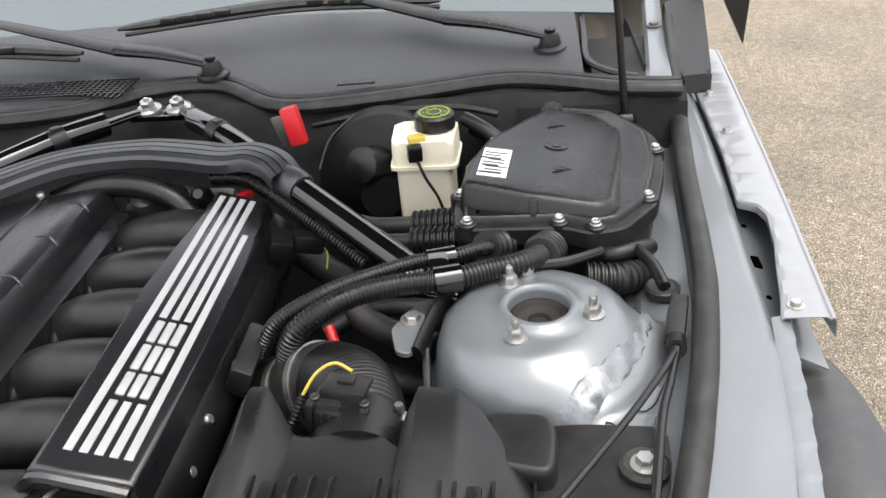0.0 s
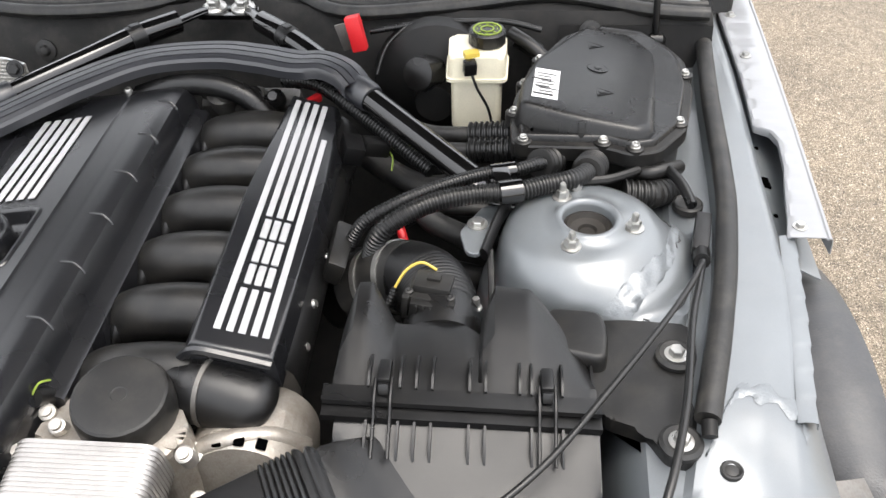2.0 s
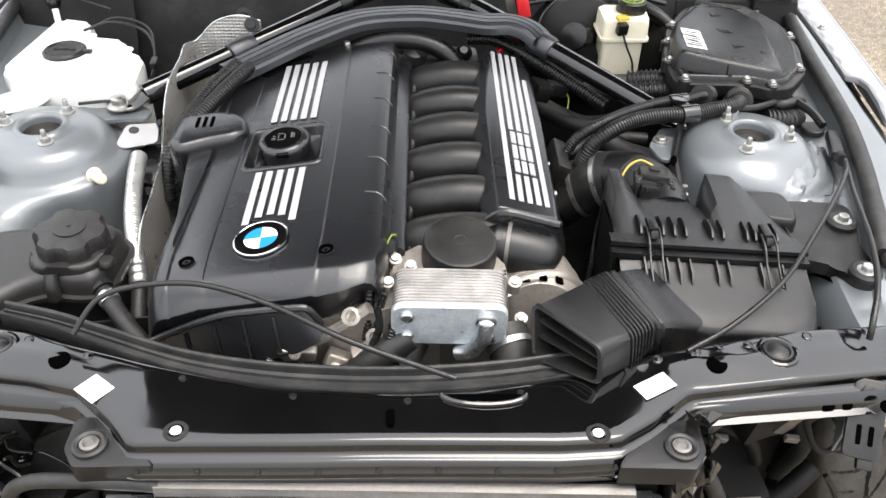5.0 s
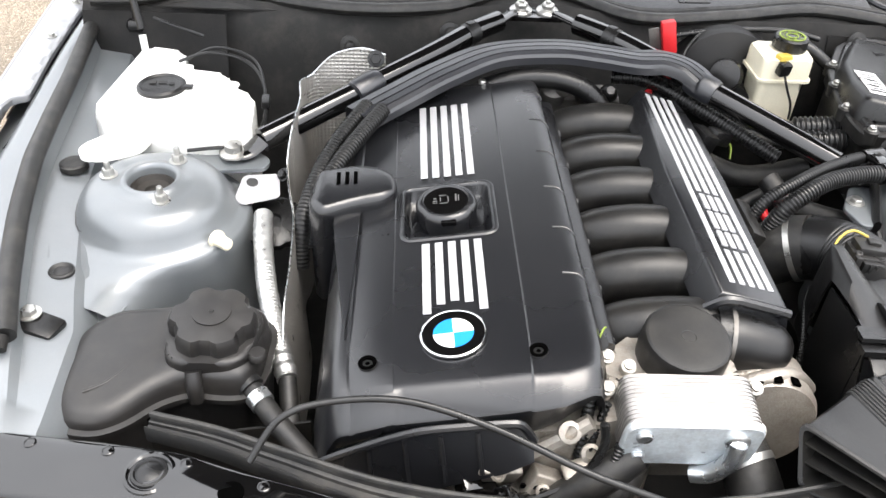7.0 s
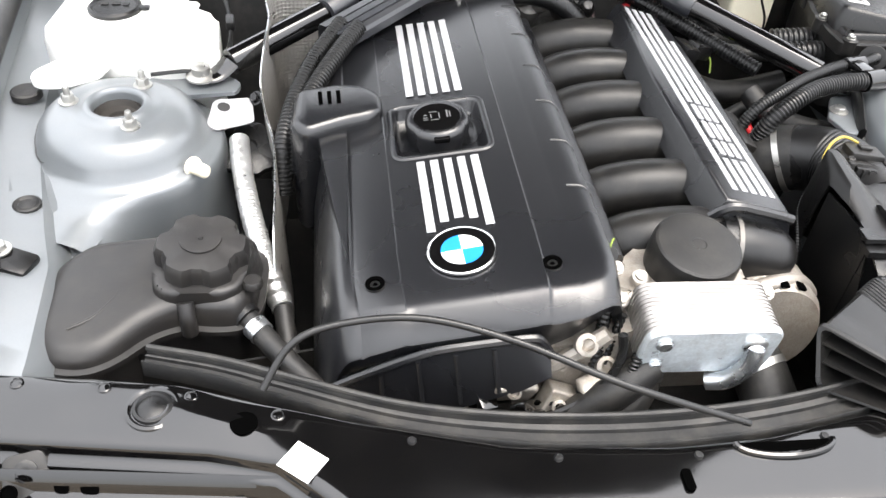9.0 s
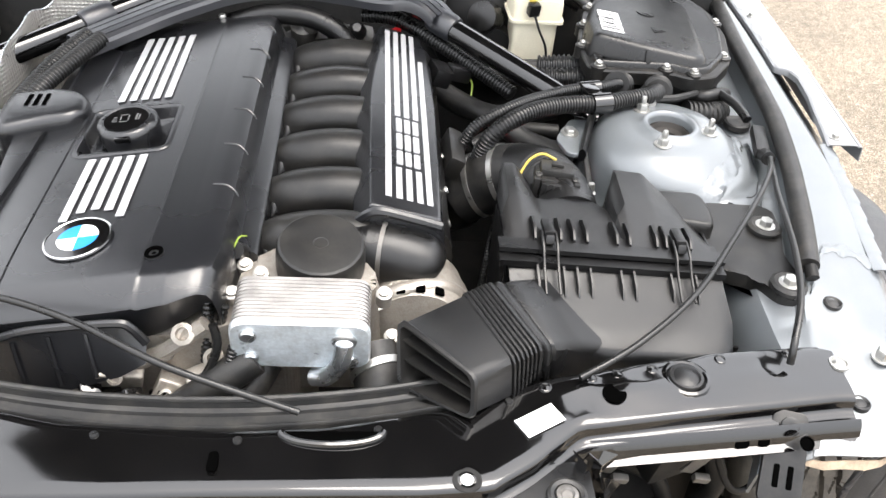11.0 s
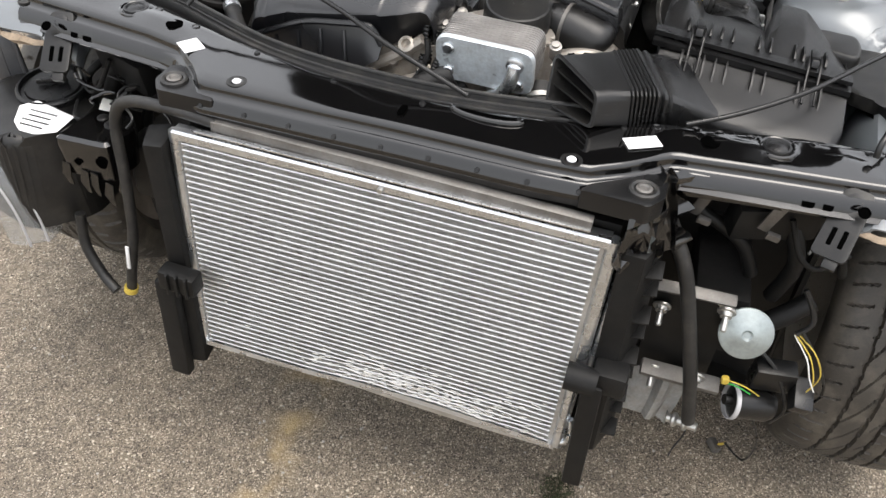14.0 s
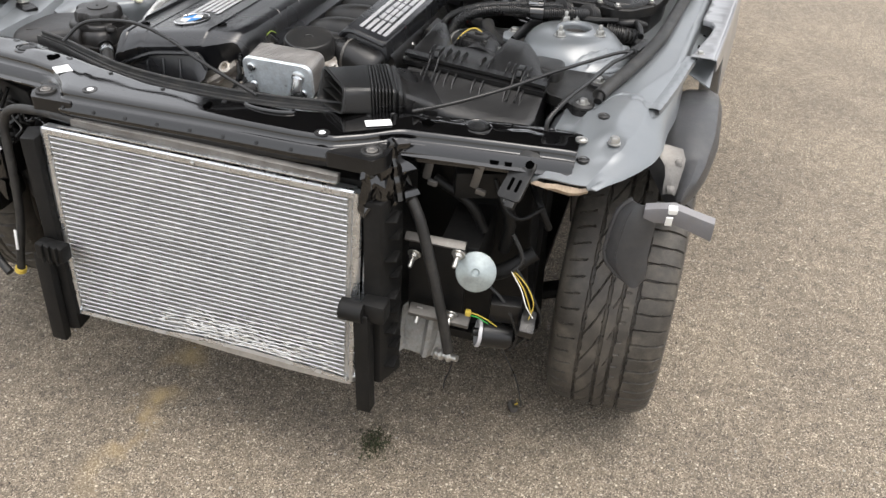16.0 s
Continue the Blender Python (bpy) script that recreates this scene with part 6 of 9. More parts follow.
tube(bm, [(0.145, 0.20, 0.735), (0.152, 0.175, 0.725), (0.158, 0.15, 0.71)], 0.030, 18)
part("coolant_elbow", bm, rubber, cooler)
bm = B()
tube(bm, [(0.149, 0.182, 0.729), (0.1515, 0.175, 0.726)], 0.0315, 24, smooth=False)
part("hose_clamp", bm, steel, cooler, "steel worm-drive clamp")

alt = thing("alternator", (0.20, 0.29, 0.62), "cast alloy alternator with slotted end shield", "alternator")
bm = B()
lathe(bm, [(0.03, -0.07), (0.062, -0.065), (0.066, -0.04), (0.066, 0.02), (0.060, 0.032), (0.02, 0.036)], (0.195, 0.275, 0.712), (0, -1, 0.12), 36)
part("housing", bm, bright_cast, alt, "slotted pale alloy housing")
for k in range(26):
    a = radians(-20 + 220 * k / 25)
    bm = B()
    box(bm, (0.195 + 0.0655 * math.cos(a), 0.275 + 0.015, 0.712 + 0.0655 * math.sin(a)), (0.004, 0.035, 0.012), (0, -math.degrees(a), 0), 0.001, 1)
    part("cooling_fin", bm, bright_cast, alt)
for k in range(3):
    a = radians(68 + 20 * k)
    bm = B()
    box(bm, (0.195 + 0.0655 * math.cos(a), 0.258, 0.714 + 0.0655 * math.sin(a)), (0.004, 0.012, 0.011), (0, -math.degrees(a), 0), 0.001, 1)
    part("slot", bm, hole_black, alt)
bm = B()
tube(bm, [(0.135, 0.262, 0.745), (0.18, 0.262, 0.772), (0.225, 0.275, 0.765), (0.255, 0.285, 0.735)], 0.011, 10)
part("bracket_arm", bm, bright_cast, alt)
hexbolt(alt, (0.147, 0.252, 0.763), 0.008, 0.008, steel, (0, -0.5, 1))

# ---- air filter box, snorkel, air meter ----
airbox = thing("air_filter_box", (0.43, 0.32, 0.68), "black plastic air filter box with ribs and two wire clips", "air filter box")


def fl_z(x):
    return 0.828 - 0.105 * (x - 0.287)


def fl_y(x):
    return 0.274 + 0.055 * (x - 0.287)


bm = B()
for k, (dy, dz, h) in enumerate(((0.006, 0.0, 0.006), (-0.006, -0.010, 0.008))):
    rings(bm, [[(x, fl_y(x) + dy + a, fl_z(x) + dz + b_) for a, b_ in ((-0.008, -h / 2), (0.012, -h / 2), (0.012, h / 2), (-0.008, h / 2))] for x in (0.284, 0.42, 0.56)])
part("flange", bm, black_plastic, airbox, "double flange of the box")
bm = B()
rows = []
for i in range(67):
    x = 0.292 + 0.264 * i / 66
    z0, y0 = fl_z(x), fl_y(x)
    depth = interp(x, (0.292, 0.302, 0.318, 0.330, 0.345, 0.360, 0.385, 0.420, 0.436, 0.440, 0.452, 0.490, 0.505, 0.530, 0.556), (0.105, 0.150, 0.152, 0.138, 0.118, 0.118, 0.130, 0.124, 0.110, 0.128, 0.160, 0.158, 0.145, 0.110, 0.06))
    rise = interp(x, (0.292, 0.302, 0.318, 0.330, 0.345, 0.436, 0.440, 0.452, 0.490, 0.505, 0.556), (0.0, 0.022, 0.022, 0.010, -0.006, -0.008, 0.006, 0.020, 0.020, 0.012, -0.010))
    rows.append([(x, y0 + 0.005, z0), (x, y0 + 0.03, z0 + 0.003), (x, y0 + depth * 0.55, z0 + 0.003 + rise * 0.55), (x, y0 + depth * 0.92, z0 + rise * 0.98), (x, y0 + depth, z0 - 0.003 + rise), (x, y0 + depth + 0.006, z0 - 0.03), (x, y0 + depth + 0.010, z0 - 0.12)])
sheet(bm, rows, 0.003)
for side_x, d in ((0.292, 0.10), (0.556, 0.10)):
    sheet(bm, [[(side_x, fl_y(side_x), fl_z(side_x)), (side_x, fl_y(side_x) + d, fl_z(side_x) - 0.01)], [(side_x, fl_y(side_x), fl_z(side_x) - 0.12), (side_x, fl_y(side_x) + d, fl_z(side_x) - 0.12)]], 0.003)
part("upper_half", bm, black_plastic, airbox, "black upper half with two raised fins", 26)
bm = B()
rows = []
for i in range(34):
    x = 0.296 + 0.262 * i / 33
    z0, y0 = fl_z(x), fl_y(x)
    yb = interp(x, (0.296, 0.33, 0.36, 0.40, 0.52, 0.540, 0.550, 0.555, 0.558), (0.248, 0.215, 0.186, 0.176, 0.180, 0.185, 0.193, 0.203, 0.222))
    row = [(x, y0 - 0.004, z0 - 0.012)]
    for u in (0.25, 0.5, 0.75, 1.0):
        y = y0 - 0.004 + (yb + 0.004 - y0) * u
        row.append((x, y, z0 - 0.014 - 0.26 * (y0 - y) - 0.004 * u * u))
    zb = row[-1][2]
    rows.append(row + [(x, yb - 0.006, zb - 0.005), (x, yb - 0.009, zb - 0.014), (x, yb - 0.008, zb - 0.05), (x, yb, 0.62)])
sheet(bm, rows, 0.003)
sheet(bm, [[(0.558, 0.285, 0.785), (0.558, 0.222, 0.765), (0.558, 0.216, 0.70)], [(0.558, 0.40, 0.78), (0.558, 0.40, 0.70), (0.558, 0.40, 0.60)]], 0.003)
sheet(bm, [[(0.296, 0.275, 0.812), (0.296, 0.245, 0.72)], [(0.296, 0.37, 0.80), (0.296, 0.37, 0.60)]], 0.003)
part("lower_half", bm, black_plastic, airbox, "smooth sloping black lower half", 50)
for x in (0.375, 0.391, 0.428, 0.444, 0.478, 0.328, 0.359, 0.490, 0.521):
    z0, y0 = fl_z(x), fl_y(x)
    for up in (True, False):
        if not up and x in (0.478,):
            continue
        bm = B()
        if up:
            pts = [(y0 + 0.016, z0 - 0.002), (y0 + 0.016, z0 + 0.006), (y0 + 0.026, z0 + 0.013), (y0 + 0.050, z0 + 0.012), (y0 + 0.062, z0 + 0.003), (y0 + 0.06, z0 - 0.006)]
        else:
            pts = [(y0 - 0.012, z0 - 0.022), (y0 - 0.014, z0 - 0.009), (y0 - 0.038, z0 - 0.016), (y0 - 0.052, z0 - 0.032)]
        a = [bm.verts.new((x - 0.0013, y, z)) for y, z in pts]
        b_ = [bm.verts.new((x + 0.0013, y, z)) for y, z in pts]
        bm.faces.new(a[::-1])
        bm.faces.new(b_)
        for i in range(len(pts)):
            j = (i + 1) % len(pts)
            bm.faces.new((a[i], a[j], b_[j], b_[i]))
        part("rib", bm, black_plastic, airbox)
for x in (0.3435, 0.5055):
    z0, y0 = fl_z(x), fl_y(x)
    bm = B()
    box(bm, (x, y0 + 0.030, z0 + 0.012), (0.013, 0.03, 0.008), (-4, 0, 0), 0.003)
    box(bm, (x, y0 + 0.012, z0 + 0.008), (0.011, 0.012, 0.012), (-30, 0, 0), 0.003)
    clip = part("clip", bm, black_plastic, airbox, "black spring clip")
    for dx in (-0.008, 0.008):
        bm = B()
        tube(bm, [(x + dx, y0 + 0.022, z0 + 0.012), (x + dx, y0 + 0.0, z0 + 0.007), (x + dx, y0 - 0.02, z0 - 0.008), (x + dx, y0 - 0.050, z0 - 0.022)], 0.0018, 6, 3)
        part("clip_wire", bm, black_plastic, clip)
# mounting bracket between box and inner wing
bm = B()
prism(bm, rounded([(0.53, 0.435), (0.60, 0.44), (0.675, 0.435), (0.672, 0.385), (0.655, 0.33), (0.662, 0.275), (0.648, 0.245), (0.622, 0.25), (0.605, 0.285), (0.565, 0.30), (0.54, 0.35)], 0.012), 0.762, 0.782, 0.005, 2)
br = part("side_bracket", bm, dusty_plastic, airbox, "broad black side bracket")
bm = B()
moulded(bm, rounded([(0.505, 0.372), (0.572, 0.355), (0.578, 0.40), (0.572, 0.435), (0.508, 0.44)], 0.018, 6), [(0.76, 0.0, None), (0.796, 0.001, None), (0.801, 0.0025, None), (0.8035, 0.005, None), (0.804, 0.008, None)])
part("side_step", bm, dusty_plastic, airbox)
for x, y in ((0.648, 0.383), (0.636, 0.268)):
    bm = B()
    lathe(bm, [(0.022, 0), (0.022, 0.005), (0.018, 0.008), (0.013, 0.007), (0.012, 0.003)], (x, y, 0.783), seg=28)
    part("rubber_ring", bm, rubber, airbox)
    hexbolt(br, (x, y, 0.788), 0.0085, 0.008, steel)

snork = thing("air_snorkel", (0.26, 0.14, 0.76), "black plastic air intake snorkel with bellows", "air duct")
Q = [[(0.168, 0.150, 0.830), (0.239, 0.079, 0.824), (0.240, 0.064, 0.782), (0.170, 0.113, 0.776)],
     [(0.236, 0.197, 0.828), (0.279, 0.104, 0.822), (0.284, 0.098, 0.772), (0.232, 0.185, 0.766)],
     [(0.265, 0.218, 0.826), (0.312, 0.131, 0.814), (0.314, 0.127, 0.764), (0.26, 0.21, 0.760)],
     [(0.338, 0.258, 0.803), (0.378, 0.171, 0.776), (0.380, 0.170, 0.715), (0.33, 0.25, 0.70)],
     [(0.42, 0.262, 0.778), (0.50, 0.190, 0.748), (0.50, 0.192, 0.70), (0.42, 0.26, 0.70)]]


def quad_at(s):
    i = min(int(s), 3)
    t = s - i
    return [Vector(a).lerp(Vector(b_), t) for a, b_ in zip(Q[i], Q[i + 1])]


def quad_loop(s, grow=0.0):
    q = quad_at(s)
    c = sum(q, Vector()) / 4
    q = [p + (p - c).normalized() * grow for p in q]
    out = []
    for i in range(4):
        p, a, b_ = q[i], q[i - 1], q[(i + 1) % 4]
        sa, sb = p + (a - p).normalized() * 0.012, p + (b_ - p).normalized() * 0.012
        out += [sa, sa * 0.42 + p * 0.50 + sb * 0.08, sb * 0.42 + p * 0.50 + sa * 0.08, sb]
    return out


bm = B()
loops = [quad_loop(0.0, -0.003), quad_loop(0.0, 0.002), quad_loop(0.06, 0.003), quad_loop(0.10, 0.0), quad_loop(0.5), quad_loop(1.0)]
for k in range(8):
    loops += [quad_loop(1.02 + k * 0.155 + d, g) for d, g in ((0.0, -0.0025), (0.035, 0.0022), (0.075, 0.003), (0.115, 0.0018))]
loops += [quad_loop(2.27, -0.002), quad_loop(2.31, 0.001), quad_loop(2.5, 0.002), quad_loop(2.75, 0.001), quad_loop(3.0), quad_loop(3.5), quad_loop(4.0)]
rings(bm, loops, True, False)
part("duct", bm, black_plastic, snork, "black duct with square bellows", 30)
bm = B()
rings(bm, [quad_loop(0.0, -0.003), quad_loop(0.5, -0.004), quad_loop(0.9, -0.010)], True, False)
part("inner_wall", bm, dusty_plastic, snork)
for t in (0.3, 0.6):
    bm = B()
    a, b_ = quad_at(0.05), quad_at(0.6)
    p = [a[0].lerp(a[3], t), a[1].lerp(a[2], t), b_[1].lerp(b_[2], t), b_[0].lerp(b_[3], t)]
    sheet(bm, [[p[0], p[1]], [p[3], p[2]]], 0.002)
    part("vane", bm, dusty_plastic, snork)
maf = thing("air_meter", (0.36, 0.48, 0.74), "air mass meter with black duct, clamp and wired plug", "air meter")
bm = B()
P = resample(smooth_path([(0.392, 0.405, 0.768), (0.388, 0.46, 0.772), (0.372, 0.505, 0.768), (0.345, 0.535, 0.755)], 12), 0.0018)
tube(bm, P, 0.046, 36, radii=lambda i, c: 0.046 if (i % 3 or not 0.30 < i / c < 0.72) else 0.0448, smooth=False)
part("ribbed_duct", bm, black_plastic, maf, "finely ribbed black duct")
bm = B()
tube(bm, [(0.347, 0.533, 0.756), (0.325, 0.548, 0.742), (0.30, 0.558, 0.722), (0.27, 0.565, 0.70)], 0.0465, 24, 8)
part("rubber_boot", bm, rubber, maf)
for p0, p1, r in (((0.334, 0.543, 0.748), (0.328, 0.546, 0.744), 0.0485), ((0.300, 0.558, 0.722), (0.294, 0.560, 0.718), 0.0485)):
    bm = B()
    tube(bm, [p0, p1], r, 32, smooth=False)
    part("clamp", bm, steel, maf, "steel hose clamp")
bm = B()
mm = pose(0.380, 0.452, 0.806, -8, 4, -8)
for c_, d_, b_ in (((0, 0, 0), (0.056, 0.046, 0.014), 0.004), ((0, 0.004, 0.010), (0.044, 0.034, 0.012), 0.003), ((0.0, 0.006, 0.018), (0.016, 0.012, 0.004), 0.001), ((0, -0.027, -0.008), (0.040, 0.012, 0.026), 0.002), ((-0.026, -0.024, -0.006), (0.008, 0.012, 0.030), 0.002), ((0.026, -0.024, -0.006), (0.008, 0.012, 0.030), 0.002)):
    box(bm, tuple(mm @ Vector(c_)), d_, (-8, 4, -8), b_)
for u in (-0.024, 0.024):
    lathe(bm, [(0.005, 0), (0.005, 0.004), (0.003, 0.005), (0.001, 0.003)], tuple(mm @ Vector((u, -0.016, 0.007))), (0, -0.1, 1), 14)
for k in range(4):
    box(bm, tuple(mm @ Vector((-0.012 + 0.008 * k, -0.034, -0.006))), (0.002, 0.004, 0.020), (-8, 4, -8), 0.0005)
part("sensor_plug", bm, dusty_plastic, maf, "grey-black sensor plug")
hexbolt(maf, (0.430, 0.450, 0.785), 0.005, 0.014, steel)
bm = B()
tube(bm, [(0.384, 0.478, 0.818), (0.366, 0.486, 0.822), (0.348, 0.480, 0.815), (0.335, 0.466, 0.80)], 0.0018, 8)
part("yellow_lead", bm, yellow_plastic, maf, "yellow sheathed lead")
bm = B()
corrugated(bm, [(0.335, 0.466, 0.80), (0.325, 0.45, 0.78), (0.305, 0.43, 0.75), (0.29, 0.38, 0.72), (0.275, 0.33, 0.66)], 0.0045, 0.004, 0.2, 8)
part("lead_conduit", bm, hose_rubber, maf)

# throttle and dark pipes beneath the hoses
thr = thing("throttle_pipes", (0.25, 0.55, 0.5), "dark throttle body and coolant pipes under the manifold", "pipes")
bm = B()
lathe(bm, [(0.05, 0), (0.055, 0.01), (0.055, 0.05), (0.045, 0.06)], (0.285, 0.58, 0.695), (-0.75, 0.25, -0.4), 28)
part("throttle_body", bm, black_plastic, thr)
for pts, r in ((((0.34, 0.70, 0.76), (0.36, 0.665, 0.745), (0.40, 0.645, 0.735), (0.45, 0.62, 0.735)), 0.017), (((0.36, 0.62, 0.70), (0.41, 0.60, 0.70), (0.45, 0.64, 0.66), (0.46, 0.75, 0.6)), 0.018), (((0.30, 0.70, 0.70), (0.36, 0.72, 0.72), (0.44, 0.72, 0.72)), 0.012), (((0.24, 0.86, 0.72), (0.34, 0.80, 0.70), (0.45, 0.80, 0.72)), 0.02)):
    bm = B()
    tube(bm, pts, r, 14, 8)
    part("pipe", bm, rubber, thr)
bm = B()
tube(bm, [(0.318, 0.655, 0.742), (0.330, 0.63, 0.722), (0.345, 0.60, 0.695), (0.35, 0.575, 0.66)], 0.0065, 10)
part("red_cable", bm, red_plastic, thr, "red battery cable")

# ---- fuse box lid ----
fuse = thing("fuse_box", (0.61, 0.88, 0.76), "black control unit box with screwed lid and warning label", "fuse box")
FL = rounded([(0.468, 0.760), (0.470, 0.716), (0.490, 0.708), (0.600, 0.706), (0.628, 0.690), (0.668, 0.700), (0.712, 0.758), (0.736, 0.860), (0.738, 0.950), (0.718, 1.00), (0.690, 1.045), (0.60, 1.07), (0.555, 1.03), (0.50, 0.93), (0.474, 0.83)], 0.012)
bm = B()
moulded(bm, FL, [(0.815, 0.002, None), (0.817, 0.0, None), (0.836, 0.0, None), (0.8385, 0.002, None), (0.839, 0.012, None)])
prism(bm, [(0.61 + (x - 0.61) * 0.94, 0.88 + (y - 0.88) * 0.94) for x, y in FL], 0.72, 0.816, 0.0)
part("base", bm, dusty_plastic, fuse, "dark moulded base with a screw flange")


def lid_z(x, y):
    return 0.872 - 0.12 * (x - 0.517) - 0.04 * (y - 0.807)


def lid_slope(x, y):
    return lid_z(x, y) - 0.859


# low tray of the lid, dished beside the raised plateau
TRAY = inset(FL, 0.013)
bm = B()
moulded(bm, TRAY, [(0.836, -0.002, None), (0.8445, 0.0, None), (0.8475, 0.002, None), (0.8480, 0.005, None), (0.8470, 0.009, None), (0.8445, 0.014, None)])
part("lid_tray", bm, black_plastic, fuse, "black lid tray with a rounded lip", 50)
bm = B()
LID = rounded([(0.484, 0.757), (0.562, 0.734), (0.640, 0.721), (0.656, 0.732), (0.684, 0.90), (0.694, 0.965), (0.660, 1.025), (0.590, 1.035), (0.512, 0.905), (0.488, 0.82)], 0.010, 5)
moulded(bm, LID, [(0.838, -0.010, None), (0.852, -0.004, lid_slope), (0.8565, 0.0, lid_slope), (0.858, 0.003, lid_slope), (0.859, 0.008, lid_slope)])
part("lid", bm, black_plastic, fuse, "flat black screwed lid", 50)
bm = B()
box(bm, (0.564, 0.729, 0.852), (0.010, 0.012, 0.026), (-20, 0, 0), 0.003)
part("lid_catch", bm, black_plastic, fuse)
for x, y in ((0.486, 0.719), (0.593, 0.717), (0.634, 0.704), (0.702, 0.768), (0.730, 0.903), (0.474, 0.79), (0.490, 0.87), (0.515, 0.945)):
    bm = B()
    lathe(bm, [(0.012, -0.016), (0.012, 0.003), (0.010, 0.0045)], (x, y, 0.838), seg=18)
    part("screw_boss", bm, dusty_plastic, fuse)
    bm = B()
    lathe(bm, [(0.0072, 0.004), (0.0072, 0.0055), (0.0055, 0.006), (0.0055, 0.0095), (0.0045, 0.0105), (0.0028, 0.0085), (0.0005, 0.0085)], (x, y, 0.838), seg=18)
    part("lid_screw", bm, steel, fuse, "small steel lid screw")

bm = B()
box(bm, (0.519, 0.817, lid_z(0.519, 0.817) + 0.001), (0.036, 0.086, 0.0008), (-2.3, 6.9, -6))
lab = part("label", bm, white_label, fuse, "creased white warning label")
for k in range(9):
    bm = B()
    y = 0.784 + k * 0.0075
    box(bm, (0.517 + 0.004 * (k % 3 - 1), y, lid_z(0.518, y) + 0.0024), (0.028 - 0.007 * (k % 2), 0.0018 if k % 3 else 0.004, 0.0006), (-2.3, 6.9, -6))
    part("print_bar", bm, ink, lab)
for y, r in ((0.965, 3), (0.888, 24), (0.812, 3)):
    bm = B()
    lathe(bm, [(0.016, -0.001), (0.016, 0.0008), (0.0138, 0.0008), (0.0138, -0.001)], (0.598, y, lid_z(0.598, y)), (0.13, 0.10, 1), r, cap=False)
    box(bm, (0.598, y, lid_z(0.598, y)), (0.010, 0.008, 0.0016), (-2.3, 6.9, 20), 0.0005)
    part("embossed_mark", bm, black_plastic, fuse, "embossed plain mark")

# corrugated looms from the box
loom = thing("wiring_loom", (0.45, 0.62, 0.76), "black corrugated wiring conduits clipped together", "wiring loom")
bm = B()
corrugated(bm, [(0.585, 0.715, 0.80), (0.580, 0.69, 0.818), (0.553, 0.645, 0.832), (0.51, 0.628, 0.832), (0.473, 0.613, 0.832), (0.425, 0.607, 0.832), (0.377, 0.592, 0.831), (0.338, 0.572, 0.824), (0.305, 0.560, 0.80), (0.290, 0.562, 0.75), (0.29, 0.56, 0.69)], 0.0130, 0.0048, 0.14, 16)
part("conduit", bm, hose_rubber, loom)
bm = B()
corrugated(bm, [(0.525, 0.715, 0.80), (0.520, 0.695, 0.82), (0.505, 0.676, 0.832), (0.471, 0.656, 0.834), (0.434, 0.648, 0.834), (0.374, 0.618, 0.833), (0.329, 0.592, 0.828), (0.285, 0.575, 0.808), (0.262, 0.57, 0.77)], 0.0092, 0.0042, 0.14, 14)
part("conduit", bm, hose_rubber, loom)
bm = B()
corrugated(bm, [(0.58, 0.735, 0.79), (0.580, 0.70, 0.814), (0.570, 0.668, 0.826)], 0.0225, 0.009, 0.16, 18)
part("end_boot", bm, dusty_plastic, loom)
bm = B()
corrugated(bm, [(0.528, 0.735, 0.79), (0.524, 0.705, 0.816), (0.508, 0.682, 0.828)], 0.020, 0.009, 0.16, 18)
part("end_boot", bm, dusty_plastic, loom)
bm = B()
tube(bm, [(0.483, 0.617, 0.832), (0.455, 0.610, 0.832)], 0.0155, 16, smooth=False)
tube(bm, [(0.475, 0.658, 0.834), (0.444, 0.650, 0.834)], 0.0122, 16, smooth=False)
box(bm, (0.458, 0.634, 0.840), (0.022, 0.03, 0.012), (0, 0, 10), 0.003)
part("conduit_clip", bm, black_gloss, loom, "black double conduit clip")
for y, z in ((0.80, 0.80), (0.765, 0.795)):
    bm = B()
    corrugated(bm, [(0.485, y, z), (0.45, y + 0.004, z - 0.004), (0.41, y + 0.01, z - 0.01)], 0.019, 0.008, 0.18, 16)
    part("rubber_sleeve", bm, hose_rubber, loom, "thick ribbed rubber sleeve")
    bm = B()
    tube(bm, [(0.41, y + 0.01, z - 0.01), (0.36, y + 0.02, z - 0.015), (0.33, y + 0.04, z - 0.02)], 0.012, 10)
    part("sleeve_pipe", bm, rubber, loom)
bm = B()
corrugated(bm, [(0.12, 0.905, 0.825), (0.175, 0.885, 0.83), (0.24, 0.835, 0.815), (0.31, 0.775, 0.795), (0.36, 0.73, 0.78)], 0.0125, 0.0055, 0.14, 12)
part("conduit", bm, hose_rubber, loom)
bm = B()
tube(bm, [(0.64, 0.70, 0.805), (0.655, 0.69, 0.81), (0.68, 0.70, 0.81), (0.70, 0.72, 0.80)], 0.010, 10)
tube(bm, [(0.56, 0.655, 0.82), (0.60, 0.665, 0.818), (0.64, 0.69, 0.815)], 0.006, 8)
part("taped_cable", bm, dusty_plastic, loom, "taped grey-black cable")
bm = B()
corrugated(bm, [(0.62, 0.665, 0.795), (0.66, 0.67, 0.79), (0.69, 0.70, 0.78)], 0.019, 0.008, 0.15, 14)
part("grommet_boot", bm, dusty_plastic, loom)
bm = B()
lathe(bm, [(0.009, 0), (0.009, 0.014), (0.006, 0.02), (0.004, 0.026)], (0.553, 0.642, 0.815), seg=14)
part("stud_cap", bm, steel, loom)

